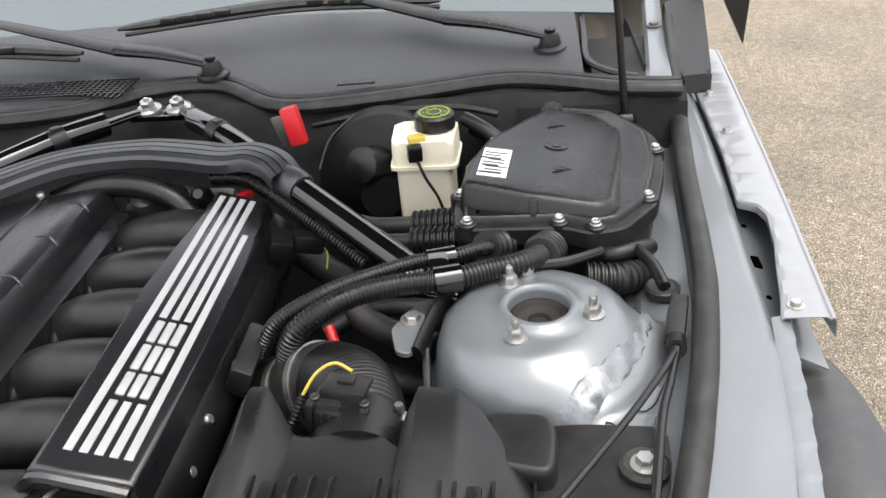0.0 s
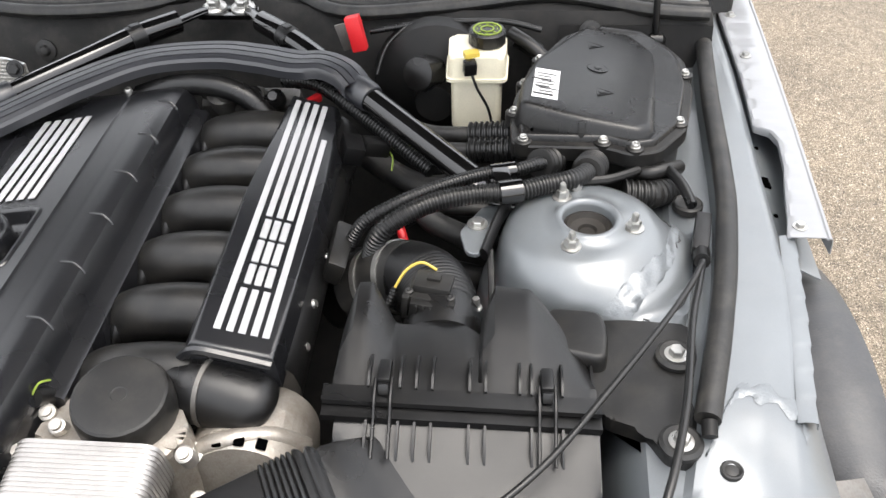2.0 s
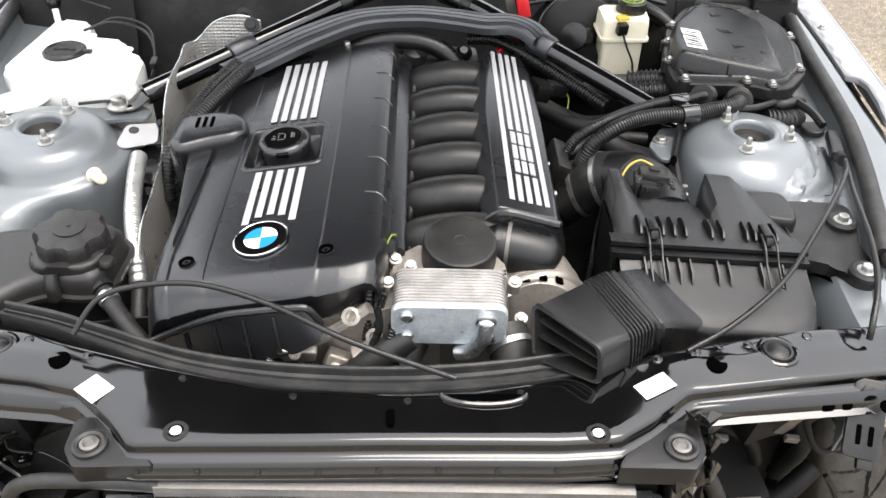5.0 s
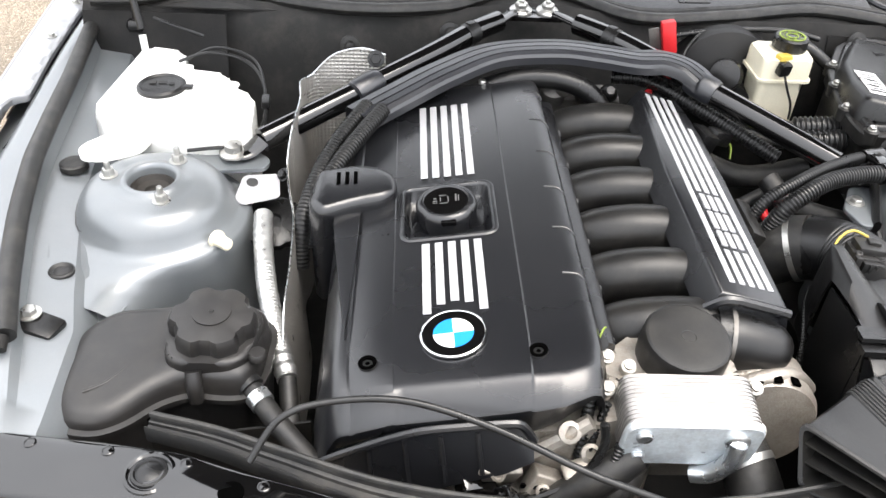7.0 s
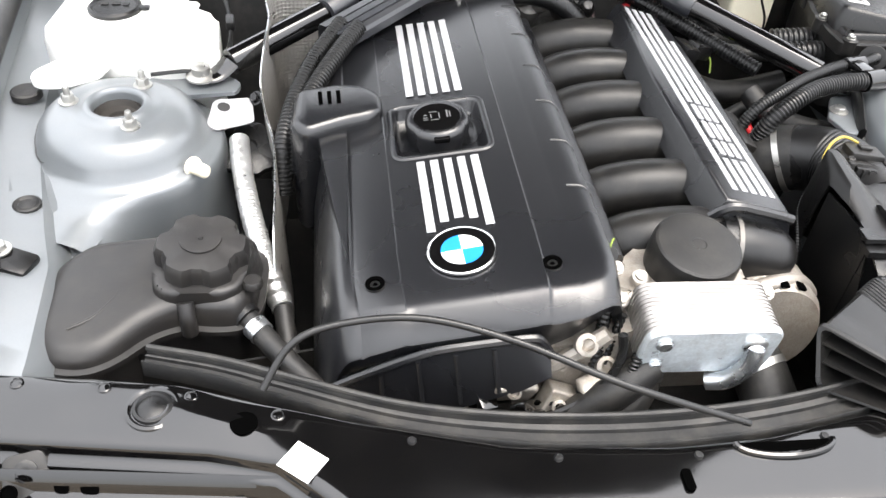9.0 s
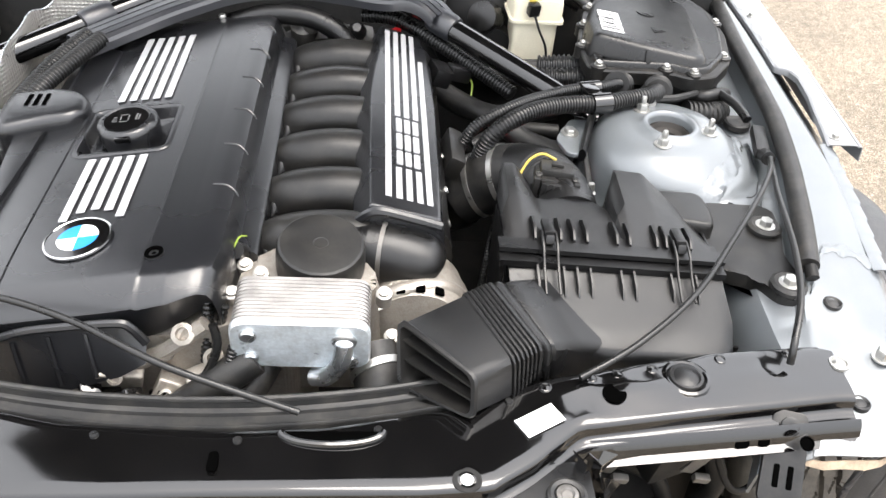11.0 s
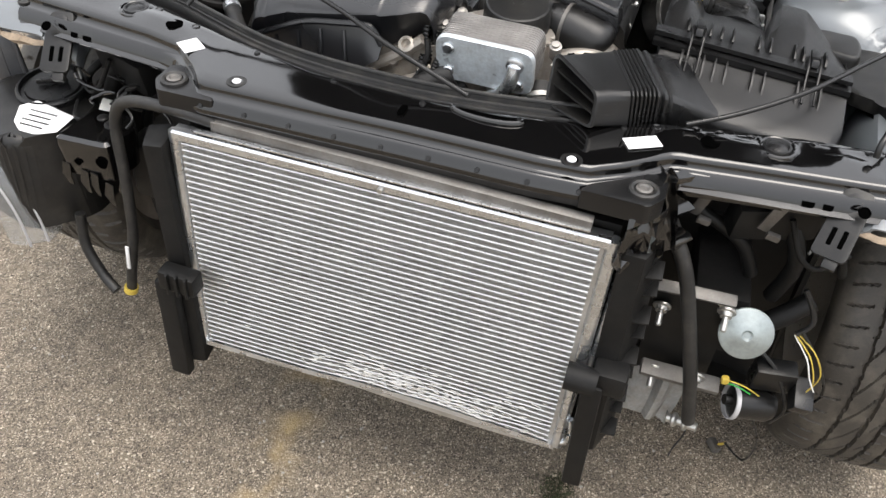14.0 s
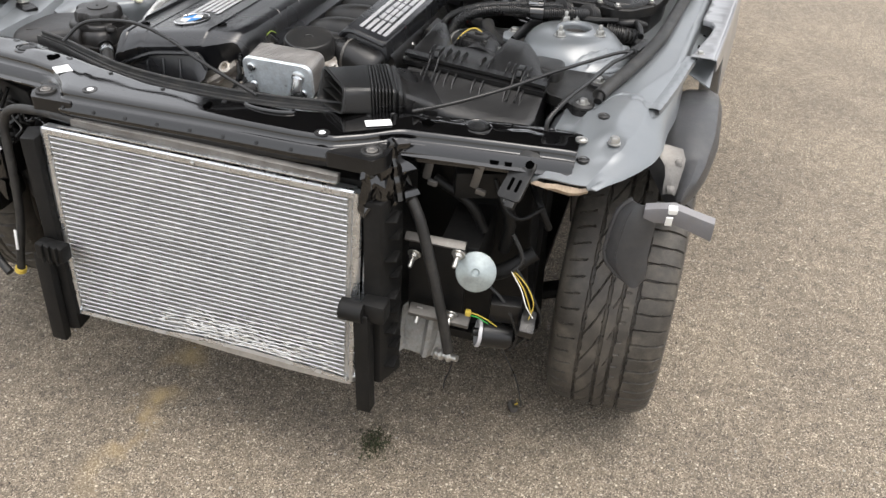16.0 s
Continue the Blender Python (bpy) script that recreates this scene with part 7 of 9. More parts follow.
# bracket between brace and right tower
brk = thing("brace_bracket", (0.43, 0.60, 0.74), "grey steel bracket bolted beside the strut tower", "bracket")
bm = B()
prism(bm, rounded([(0.405, 0.585), (0.435, 0.64), (0.475, 0.645), (0.445, 0.575), (0.43, 0.54), (0.415, 0.545)], 0.008), 0.778, 0.784, 0.001, 1, m=pose(0, 0, 0.005))
part("plate", bm, paint, brk)
bm = B()
tube(bm, [(0.475, 0.655, 0.80), (0.455, 0.60, 0.80), (0.437, 0.545, 0.785)], 0.006, 8, flat=2.2)
part("black_edge", bm, black_plastic, brk)
hexbolt(brk, (0.428, 0.60, 0.789), 0.009, 0.006, steel)
bm = B()
tube(bm, [(0.445, 0.56, 0.78), (0.448, 0.50, 0.74), (0.44, 0.47, 0.69), (0.442, 0.45, 0.62)], 0.0045, 8)
part("brake_hose", bm, rubber, brk)

# ---- brake fluid reservoir, booster ----
res = thing("brake_fluid_reservoir", (0.415, 0.94, 0.74), "yellowed translucent brake fluid reservoir with black cap", "reservoir")
bm = B()
prism(bm, rounded([(0.374, 0.905), (0.462, 0.905), (0.466, 0.985), (0.372, 0.985)], 0.012), 0.826, 0.864, 0.006, 3, 0.03)
prism(bm, rounded([(0.378, 0.908), (0.456, 0.908), (0.458, 0.98), (0.378, 0.98)], 0.012), 0.74, 0.828, 0.003, 2)
rings(bm, [[(x, y, z) for x, y in rounded([(0.371, 0.902), (0.465, 0.902), (0.468, 0.988), (0.369, 0.988)], 0.012)] for z in (0.824, 0.829)])
lathe(bm, [(0.024, 0.855), (0.024, 0.872)], (0.433, 0.957, 0), seg=24)
part("tank", bm, cream_plastic, res, "yellowed translucent tank")
bm = B()
lathe(bm, [(0.029, 0.0), (0.029, 0.018), (0.026, 0.021), (0.0235, 0.0205), (0.0005, 0.0206)], (0.433, 0.957, 0.866), seg=48, radial=lambda k: 1.0 if k % 3 else 0.97)
rcap = part("cap", bm, black_plastic, res, "ribbed black screw cap", 25)
bm = B()
lathe(bm, [(0.0225, 0.0), (0.0225, 0.0010), (0.0195, 0.0010), (0.0195, 0.0)], (0.433, 0.957, 0.8868), seg=32, cap=False)
lathe(bm, [(0.0110, 0.0), (0.0110, 0.0010), (0.0085, 0.0010), (0.0085, 0.0)], (0.433, 0.957, 0.8868), seg=24, cap=False)
for a_ in range(0, 360, 45):
    box(bm, (0.433 + 0.0155 * math.cos(radians(a_)), 0.957 + 0.0155 * math.sin(radians(a_)), 0.8870), (0.0045, 0.0018, 0.001), (0, 0, a_ + 90))
part("cap_print", bm, green_plastic, rcap, "yellow-green print on the cap face")
bm = B()
box(bm, (0.410, 0.915, 0.862), (0.024, 0.018, 0.018), (0, 0, 15), 0.004)
part("yellow_tab", bm, yellow_plastic, res, "yellow connector lock")
bm = B()
box(bm, (0.408, 0.899, 0.852), (0.020, 0.016, 0.022), (10, 0, 15), 0.003)
tube(bm, [(0.410, 0.896, 0.845), (0.420, 0.89, 0.82), (0.435, 0.89, 0.79), (0.442, 0.895, 0.76)], 0.0022, 6)
part("level_plug", bm, black_plastic, res)
boost = thing("brake_booster", (0.36, 1.0, 0.72), "matt black brake booster drum on the firewall", "brake booster")
bm = B()
lathe(bm, [(0.10, -0.03), (0.11, -0.01), (0.105, 0.02), (0.07, 0.045), (0.035, 0.055), (0.03, 0.09), (0.001, 0.09)], (0.35, 1.02, 0.76), (0, -1, 0.1), 36)
part("drum", bm, well_plastic, boost)
bm = B()
lathe(bm, [(0.028, 0), (0.030, 0.02), (0.026, 0.05), (0.01, 0.055)], (0.345, 0.975, 0.80), (-0.3, -0.6, 0.3), 24)
part("valve", bm, black_plastic, boost)

red = thing("jump_terminal", (0.225, 0.985, 0.82), "red plastic jump-start terminal cover with metal tab", "terminal")
bm = B()
box(bm, (0.226, 0.978, 0.868), (0.024, 0.020, 0.056), (-8, -12, 0), 0.003)
part("red_cover", bm, red_plastic, red, "bright red plastic cover")
bm = B()
box(bm, (0.205, 0.985, 0.858), (0.018, 0.004, 0.045), (0, -15, 0), 0.001)
part("metal_tab", bm, dull_steel, red)
bm = B()
box(bm, (0.172, 0.862, 0.815), (0.012, 0.026, 0.012), (0, 0, -35), 0.003)
tagged(finish("red_cap", bm, red_plastic), "small red plastic valve cap behind the manifold", "cap")
# thin cables along the firewall
fc = thing("firewall_cables", (0.4, 1.0, 0.80), "thin black cables along the firewall", "cables")
for pts, r in ((((0.24, 1.03, 0.845), (0.33, 1.035, 0.858), (0.45, 1.04, 0.86), (0.52, 1.03, 0.85)), 0.005), (((0.30, 1.03, 0.855), (0.27, 1.0, 0.835), (0.255, 0.97, 0.80)), 0.0025), (((0.30, 1.032, 0.855), (0.36, 1.03, 0.85), (0.42, 1.02, 0.83)), 0.003), (((0.47, 1.02, 0.85), (0.50, 1.0, 0.84), (0.53, 0.98, 0.82)), 0.011), (((0.48, 1.04, 0.83), (0.52, 1.03, 0.81)), 0.014)):
    bm = B()
    tube(bm, pts, r, 10)
    part("cable", bm, hose_rubber, fc)

# ---- strut brace ----
brace = thing("strut_brace", (0, 0.95, 0.80), "black tubular strut brace with plastic cable duct", "strut brace")
for s in (1, -1):
    end = (0.42, 0.668, 0.812) if s > 0 else (-0.44, 0.70, 0.806)
    bm = B()
    tube(bm, [(s * 0.02, 1.066, 0.868), (s * 0.045, 1.045, 0.870), (s * 0.075, 1.0, 0.872)], 0.011, 12, 6, flat=0.55)
    tube(bm, [(s * 0.07, 1.008, 0.872), (s * 0.125, 0.955, 0.870), (s * 0.205, 0.878, 0.856), end], 0.0185, 18, 6)
    part("rod", bm, black_gloss, brace, "glossy black tubular rod", 60)
    bm = B()
    tube(bm, [end, (end[0] + s * 0.02, end[1] - 0.015, end[2] - 0.012), (s * 0.478, end[1] - 0.022, 0.795)], 0.018, 14, 6, flat=0.35)
    part("rod_foot", bm, black_gloss, brace)
    bm = B()
    d = Vector((s * 0.08, -0.077, -0.012)).normalized()
    c = Vector((s * 0.122, 0.957, 0.870))
    tube(bm, [c - d * 0.012, c + d * 0.012], 0.0195, 18, smooth=False)
    box(bm, tuple(c + Vector((0, 0, 0.017))), (0.014, 0.012, 0.008), (0, 0, s * -45), 0.002)
    part("rod_clip", bm, black_plastic, brace, "black clip on the rod")
    bm = B()
    lathe(bm, [(0.020, -0.004), (0.020, 0.001), (0.016, 0.004), (0.012, 0.006)], (s * 0.024, 1.064, 0.872), (0, -0.15, 1), 24)
    lathe(bm, [(0.0115, 0.004), (0.0115, 0.013), (0.009, 0.015), (0.005, 0.015), (0.004, 0.019)], (s * 0.024, 1.064, 0.872), (0, -0.15, 1), 6)
    part("nut", bm, steel, brace, "flanged steel nut")
bm = B()
prism(bm, rounded([(-0.055, 1.04), (0.055, 1.04), (0.045, 1.085), (-0.045, 1.085)], 0.012), 0.860, 0.868, 0.002)
part("centre_plate", bm, black_gloss, brace)
bm = B()
lathe(bm, [(0.021, 0), (0.021, 0.003), (0.014, 0.006), (0.0125, 0.006), (0.0125, 0.016), (0.008, 0.018)], (-0.479, 0.680, 0.794), (0, 0, 1), 24)
part("end_bolt", bm, steel, brace, "large flanged bolt")
duct_plastic = mat("blue_black_satin_plastic", (0.016, 0.017, 0.021), 0.34, 0.0, 0.15, 10, 0.2, 1600, 0, 0.05, None, 0.9)
# flat cable duct with fine grooves
DUCT = smooth_path([(-0.300, 0.722, 0.842), (-0.240, 0.772, 0.854), (-0.170, 0.830, 0.866), (-0.085, 0.888, 0.874), (0.02, 0.904, 0.877), (0.095, 0.893, 0.876), (0.15, 0.874, 0.877), (0.192, 0.868, 0.880), (0.226, 0.850, 0.876), (0.248, 0.826, 0.866)], 8)
bm = B()
grid = []
for i, p in enumerate(DUCT):
    d = (DUCT[min(i + 1, len(DUCT) - 1)] - DUCT[max(i - 1, 0)]).normalized()
    side_v = Vector((d.y, -d.x, 0)).normalized()
    w_ = 0.029 - 0.006 * max(0.0, (p.x - 0.17) / 0.078)
    row = []
    for u, h in ((-1.0, -0.022), (-1.0, -0.004), (-0.9, 0.001), (-0.42, 0.003), (-0.40, -0.0005), (-0.34, -0.0005), (-0.32, 0.003), (0.08, 0.003), (0.10, -0.0005), (0.16, -0.0005), (0.18, 0.003), (0.52, 0.002), (0.54, -0.0015), (0.60, -0.0015), (0.62, 0.0018), (0.9, -0.001), (1.0, -0.006), (1.0, -0.018)):
        row.append(p + side_v * (u * w_) + Vector((0, 0, h)))
    grid.append(row)
sheet(bm, grid, 0.0)
part("cable_duct", bm, duct_plastic, brace, "satin black grooved cable duct", 30)
for s, c in ((1, Vector((0.252, 0.832, 0.848))), (-1, Vector((-0.29, 0.808, 0.840)))):
    d = Vector((s * 0.08, -0.077, -0.018)).normalized()
    bm = B()
    tube(bm, [c - d * 0.026, c - d * 0.016, c + d * 0.016, c + d * 0.024], 0.0215, 20, smooth=False, radii=lambda i, n_: (0.0200, 0.0225, 0.0225, 0.0200)[i])
    part("duct_saddle", bm, duct_plastic, brace, "black saddle of the duct on the rod")
for pts in (((-0.285, 0.745, 0.844), (-0.322, 0.68, 0.826), (-0.350, 0.605, 0.805), (-0.366, 0.54, 0.775), (-0.368, 0.51, 0.72)), ((-0.262, 0.730, 0.846), (-0.298, 0.665, 0.832), (-0.332, 0.60, 0.812), (-0.352, 0.56, 0.79), (-0.358, 0.53, 0.74))):
    bm = B()
    corrugated(bm, pts, 0.0125, 0.0055, 0.14, 12)
    part("duct_conduit", bm, hose_rubber, brace)

# ---- left side: washer tank, expansion tank, shield, pipes ----
wash = thing("washer_tank", (-0.58, 0.82, 0.60), "white plastic washer fluid tank with black cap", "washer tank")
bm = B()
WO = rounded([(-0.672, 0.975), (-0.60, 0.955), (-0.592, 0.892), (-0.515, 0.875), (-0.508, 0.835), (-0.462, 0.80), (-0.455, 0.70), (-0.52, 0.685), (-0.60, 0.70), (-0.668, 0.715), (-0.70, 0.755)], 0.016)
prism(bm, WO, 0.60, 0.822, 0.012, 3, 0.0, (0.02, 0))
part("tank", bm, white_plastic, wash, "milky white moulded tank")
bm = B()
prism(bm, rounded([(-0.60, 0.71), (-0.665, 0.715), (-0.70, 0.675), (-0.69, 0.645), (-0.655, 0.645), (-0.61, 0.67)], 0.014), 0.795, 0.803, 0.002)
part("mount_tab", bm, white_plastic, wash)
bm = B()
lathe(bm, [(0.038, 0), (0.038, 0.006), (0.034, 0.009), (0.030, 0.006), (0.012, 0.007), (0.001, 0.007)], (-0.612, 0.825, 0.820), (-0.02, 0, 1), 36)
box(bm, (-0.572, 0.822, 0.826), (0.02, 0.012, 0.004), (0, 0, 0), 0.002)
wc = part("cap", bm, black_plastic, wash, "black hinged filler cap")
bm = B()
for dx, dy, w_, h_ in ((-0.014, 0.004, 0.010, 0.008), (0.002, 0.004, 0.012, 0.008), (0.016, 0.002, 0.008, 0.008)):
    box(bm, (-0.612 + dx, 0.825 + dy, 0.828), (w_, h_, 0.001))
part("cap_print", bm, rubber, wc)
bm = B()
tube(bm, [(-0.672, 0.965, 0.815), (-0.676, 0.975, 0.84)], 0.006, 10)
part("white_neck", bm, white_plastic, wash)
wl = thing("washer_wiring", (-0.45, 0.85, 0.78), "thin black washer wiring beside the tank", "wiring")
for pts, r in ((((-0.60, 0.90, 0.83), (-0.55, 0.905, 0.845), (-0.49, 0.89, 0.84), (-0.455, 0.84, 0.825), (-0.445, 0.76, 0.80), (-0.46, 0.70, 0.79), (-0.50, 0.685, 0.80), (-0.545, 0.675, 0.80)), 0.0028), (((-0.59, 0.905, 0.83), (-0.54, 0.915, 0.85), (-0.475, 0.885, 0.845), (-0.45, 0.82, 0.82), (-0.448, 0.75, 0.80), (-0.47, 0.69, 0.792)), 0.0022), (((-0.676, 0.975, 0.85), (-0.69, 1.0, 0.90), (-0.715, 1.04, 0.97)), 0.006), (((-0.66, 1.0, 0.86), (-0.62, 0.99, 0.85), (-0.58, 1.0, 0.83)), 0.003)):
    bm = B()
    tube(bm, pts, r, 8)
    part("wire", bm, hose_rubber, wl)
bm = B()
box(bm, (-0.447, 0.80, 0.815), (0.012, 0.03, 0.014), (0, 0, 5), 0.003)
part("connector", bm, black_plastic, wl)

exp = thing("expansion_tank", (-0.50, 0.30, 0.62), "black plastic coolant expansion tank with ribbed cap", "expansion tank")
EO = rounded([(-0.618, 0.258), (-0.612, 0.350), (-0.575, 0.388), (-0.48, 0.392), (-0.402, 0.388), (-0.382, 0.365), (-0.386, 0.285), (-0.402, 0.258), (-0.430, 0.256), (-0.465, 0.262), (-0.497, 0.248), (-0.527, 0.216), (-0.555, 0.203), (-0.590, 0.208), (-0.612, 0.232)], 0.02, 5)


def tank_rise(x, y):
    return 0.010 * max(0.0, min(1.0, (x + 0.56) / 0.10)) + 0.03 * (y - 0.30)


bm = B()
moulded(bm, EO, [(0.56, 0.012, None), (0.70, 0.004, None), (0.7305, 0.005, None), (0.731, -0.004, None), (0.7375, -0.004, None), (0.7385, 0.003, None), (0.745, 0.0045, None), (0.750, 0.007, tank_rise), (0.7555, 0.012, tank_rise), (0.7585, 0.019, tank_rise), (0.7595, 0.026, tank_rise)])
part("tank", bm, tank_plastic, exp, "black moulded tank body with a seam flange", 50)
bm = B()
prism(bm, rounded([(-0.500, 0.270), (-0.400, 0.268), (-0.388, 0.372), (-0.495, 0.380)], 0.035, 6), 0.752, 0.778, 0.007, 3, 0.04)
part("neck_pad", bm, tank_plastic, exp)
bm = B()
tube(bm, [(-0.575, 0.245, 0.7592), (-0.55, 0.262, 0.7605), (-0.53, 0.30, 0.762), (-0.535, 0.35, 0.763)], 0.002, 6, flat=0.5)
part("mould_line", bm, tank_plastic, exp)
bm = B()
lathe(bm, [(0.047, 0.0), (0.050, 0.004), (0.050, 0.024), (0.046, 0.031), (0.030, 0.033), (0.001, 0.034)], (-0.446, 0.327, 0.770), (0.02, -0.05, 1), 72, radial=lambda k: 1.0 - (0.13 if (k % 12) in (4, 5, 6, 7) else 0.06 if (k % 12) in (3, 8) else 0))
ecap = part("screw_cap", bm, tank_plastic, exp, "scalloped black screw cap", 30)
bm = B()
lathe(bm, [(0.022, 0.0), (0.022, 0.002), (0.018, 0.0025), (0.003, 0.002), (0.002, 0.004)], (-0.446, 0.327, 0.8035), (0.02, -0.05, 1), 28)
part("cap_centre", bm, tank_plastic, ecap)
dome(exp, (-0.392, 0.292, 0.770), 0.011, tank_plastic, "vent_plug", "", 0.006)
dome(exp, (-0.545, 0.352, 0.758), 0.008, tank_plastic, "filler_mark", "", 0.003)
bm = B()
tube(bm, [(-0.46, 0.268, 0.768), (-0.458, 0.258, 0.752), (-0.457, 0.256, 0.735)], 0.009, 10)
part("moulded_rib", bm, tank_plastic, exp)
bm = B()
box(bm, (-0.648, 0.335, 0.768), (0.05, 0.035, 0.018), (0, 8, -18), 0.006)
part("mount_lug", bm, black_plastic, exp)
hexbolt(exp, (-0.660, 0.345, 0.779), 0.009, 0.007, steel)
ch = thing("coolant_hose", (-0.37, 0.24, 0.66), "black coolant hose with bright clamp at the expansion tank", "hose")
bm = B()
tube(bm, [(-0.412, 0.285, 0.742), (-0.395, 0.268, 0.735), (-0.36, 0.225, 0.725), (-0.32, 0.185, 0.71), (-0.28, 0.155, 0.68)], 0.0125, 14)
part("hose", bm, rubber, ch)
bm = B()
tube(bm, [(-0.418, 0.292, 0.744), (-0.398, 0.271, 0.737)], 0.016, 14, smooth=False)
part("quick_coupling", bm, black_plastic, ch)
bm = B()
tube(bm, [(-0.392, 0.264, 0.7345), (-0.383, 0.253, 0.732)], 0.0142, 20, smooth=False)
part("clamp", bm, bright_alu, ch, "bright crimp clamp")

pipe = thing("heat_sleeve_pipe", (-0.40, 0.42, 0.66), "pipe in crinkled aluminium heat sleeve", "pipe")
bm = B()
P = resample(smooth_path([(-0.424, 0.572, 0.763), (-0.418, 0.52, 0.755), (-0.403, 0.44, 0.742), (-0.383, 0.37, 0.722), (-0.364, 0.31, 0.712)], 12), 0.0018)
tube(bm, P, 0.013, 18, radii=lambda i, c: 0.0130 + (0.0004 if i % 3 else -0.0004) * (0.3 if i < c * 0.35 else 1) + 0.0005 * math.sin(i * 0.7) * (2.2 if i > c * 0.85 else 0.6), smooth=False)
foil = mat("crinkled_foil", (0.62, 0.62, 0.61), 0.36, 0.9, 0.12, 60, 0.5, 260)
part("foil_sleeve", bm, foil, pipe, "bright crinkled foil sleeve", 60)
bm = B()
tube(bm, [(-0.364, 0.31, 0.712), (-0.352, 0.245, 0.69), (-0.33, 0.19, 0.67)], 0.011, 12)
part("pipe", bm, rubber, pipe)
bm = B()
tube(bm, [(-0.318, 0.178, 0.665), (-0.312, 0.17, 0.655), (-0.30, 0.155, 0.64)], 0.014, 14, radii=lambda i, c: 0.014 + 0.001 * (i % 2))
part("foil_sleeve", bm, foil, pipe)

brl = thing("brace_foot_bracket", (-0.45, 0.64, 0.72), "pale steel foot bracket of the brace", "bracket")
bm = B()
prism(bm, rounded([(-0.555, 0.69), (-0.45, 0.70), (-0.425, 0.68), (-0.43, 0.655), (-0.50, 0.645)], 0.01), 0.780, 0.786, 0.001, 1)
part("base_plate", bm, paint, brl)
bm = B()
prism(bm, rounded([(-0.462, 0.648), (-0.412, 0.662), (-0.406, 0.615), (-0.425, 0.605), (-0.455, 0.592), (-0.468, 0.60)], 0.006), 0.764, 0.768, 0.001, 1, 0, (-0.15, 0.2))
part("pale_tab", bm, silver_ink, brl, "pale primed steel tab")
bm = B()
lathe(bm, [(0.0085, 0), (0.0085, 0.0015), (0.001, 0.0016)], (-0.448, 0.637, 0.772), (0.15, -0.2, 1), 20)
part("tab_hole", bm, ink, brl)
bm = B()
lathe(bm, [(0.045, -0.01), (0.045, 0.0), (0.038, 0.003), (0.012, 0.004), (0.010, 0.0), (0.001, 0.0)], (-0.415, 0.595, 0.735), (0, -0.3, 1), 36, radial=lambda k: 1.0 if k % 3 else 0.93)
part("pulley_disc", bm, black_plastic, brl)
bm = B()
lathe(bm, [(0.013, 0), (0.013, 0.003), (0.009, 0.004), (0.0085, 0.024), (0.006, 0.026)], (-0.478, 0.512, 0.765), (0.75, -0.65, 0.1), 20)
tagged(finish("tower_stud", bm, cream_plastic), "cream plastic stud on the strut tower", "stud")

hs = thing("heat_shield", (-0.36, 0.75, 0.70), "embossed silver heat shield beside the engine", "heat shield")


def embossed():
    m = mat("embossed_steel_sheet", (0.46, 0.445, 0.42), 0.36, 0.55, 0.12, 30, 0.0, 400)
    n, l = m.node_tree.nodes, m.node_tree.links
    co = n.new("ShaderNodeTexCoord")
    v = n.new("ShaderNodeTexVoronoi")
    v.inputs["Scale"].default_value, v.inputs["Randomness"].default_value = 165, 0.0
    l.new(co.outputs["Object"], v.inputs["Vector"])
    bp = n.new("ShaderNodeBump")
    bp.inputs["Strength"].default_value, bp.inputs["Distance"].default_value = 0.9, 0.003
    l.new(v.outputs["Distance"], bp.inputs["Height"])
    l.new(bp.outputs["Normal"], n["Principled BSDF"].inputs["Normal"])
    return m


emb = embossed()
# one bent sheet: round the rear corner of the engine and forward along its side
PLAN = smooth_path([(-0.262, 0.862, 0.872), (-0.30, 0.866, 0.880), (-0.345, 0.864, 0.868), (-0.380, 0.856, 0.836), (-0.394, 0.82, 0.842), (-0.388, 0.76, 0.845), (-0.392, 0.69, 0.838), (-0.398, 0.655, 0.80), (-0.390, 0.60, 0.785), (-0.378, 0.54, 0.78), (-0.374, 0.46, 0.77), (-0.374, 0.38, 0.755), (-0.372, 0.33, 0.70)], 5)
bm = B()
sheet(bm, [[(p.x + 0.012 * (1 - k / 4), p.y - 0.004 * math.sin(k), p.z - (p.z - 0.52) * (1 - k / 4)) for k in (4, 3.7, 3, 2, 1, 0)] for p in PLAN], 0.0012)
part("shield_sheet", bm, emb, hs, "dimpled silver sheet")
bm = B()
tube(bm, [tuple(p) for p in PLAN], 0.0012, 6, smooth=False)
part("rolled_edge", bm, bright_alu, hs, "bright rolled edge of the sheet")
hexbolt(hs, (-0.277, 0.858, 0.866), 0.009, 0.006, black_plastic, (0, -0.9, 0.4))
hexbolt(hs, (-0.405, 0.655, 0.775), 0.007, 0.006, black_plastic, (-0.5, -0.5, 0.7))

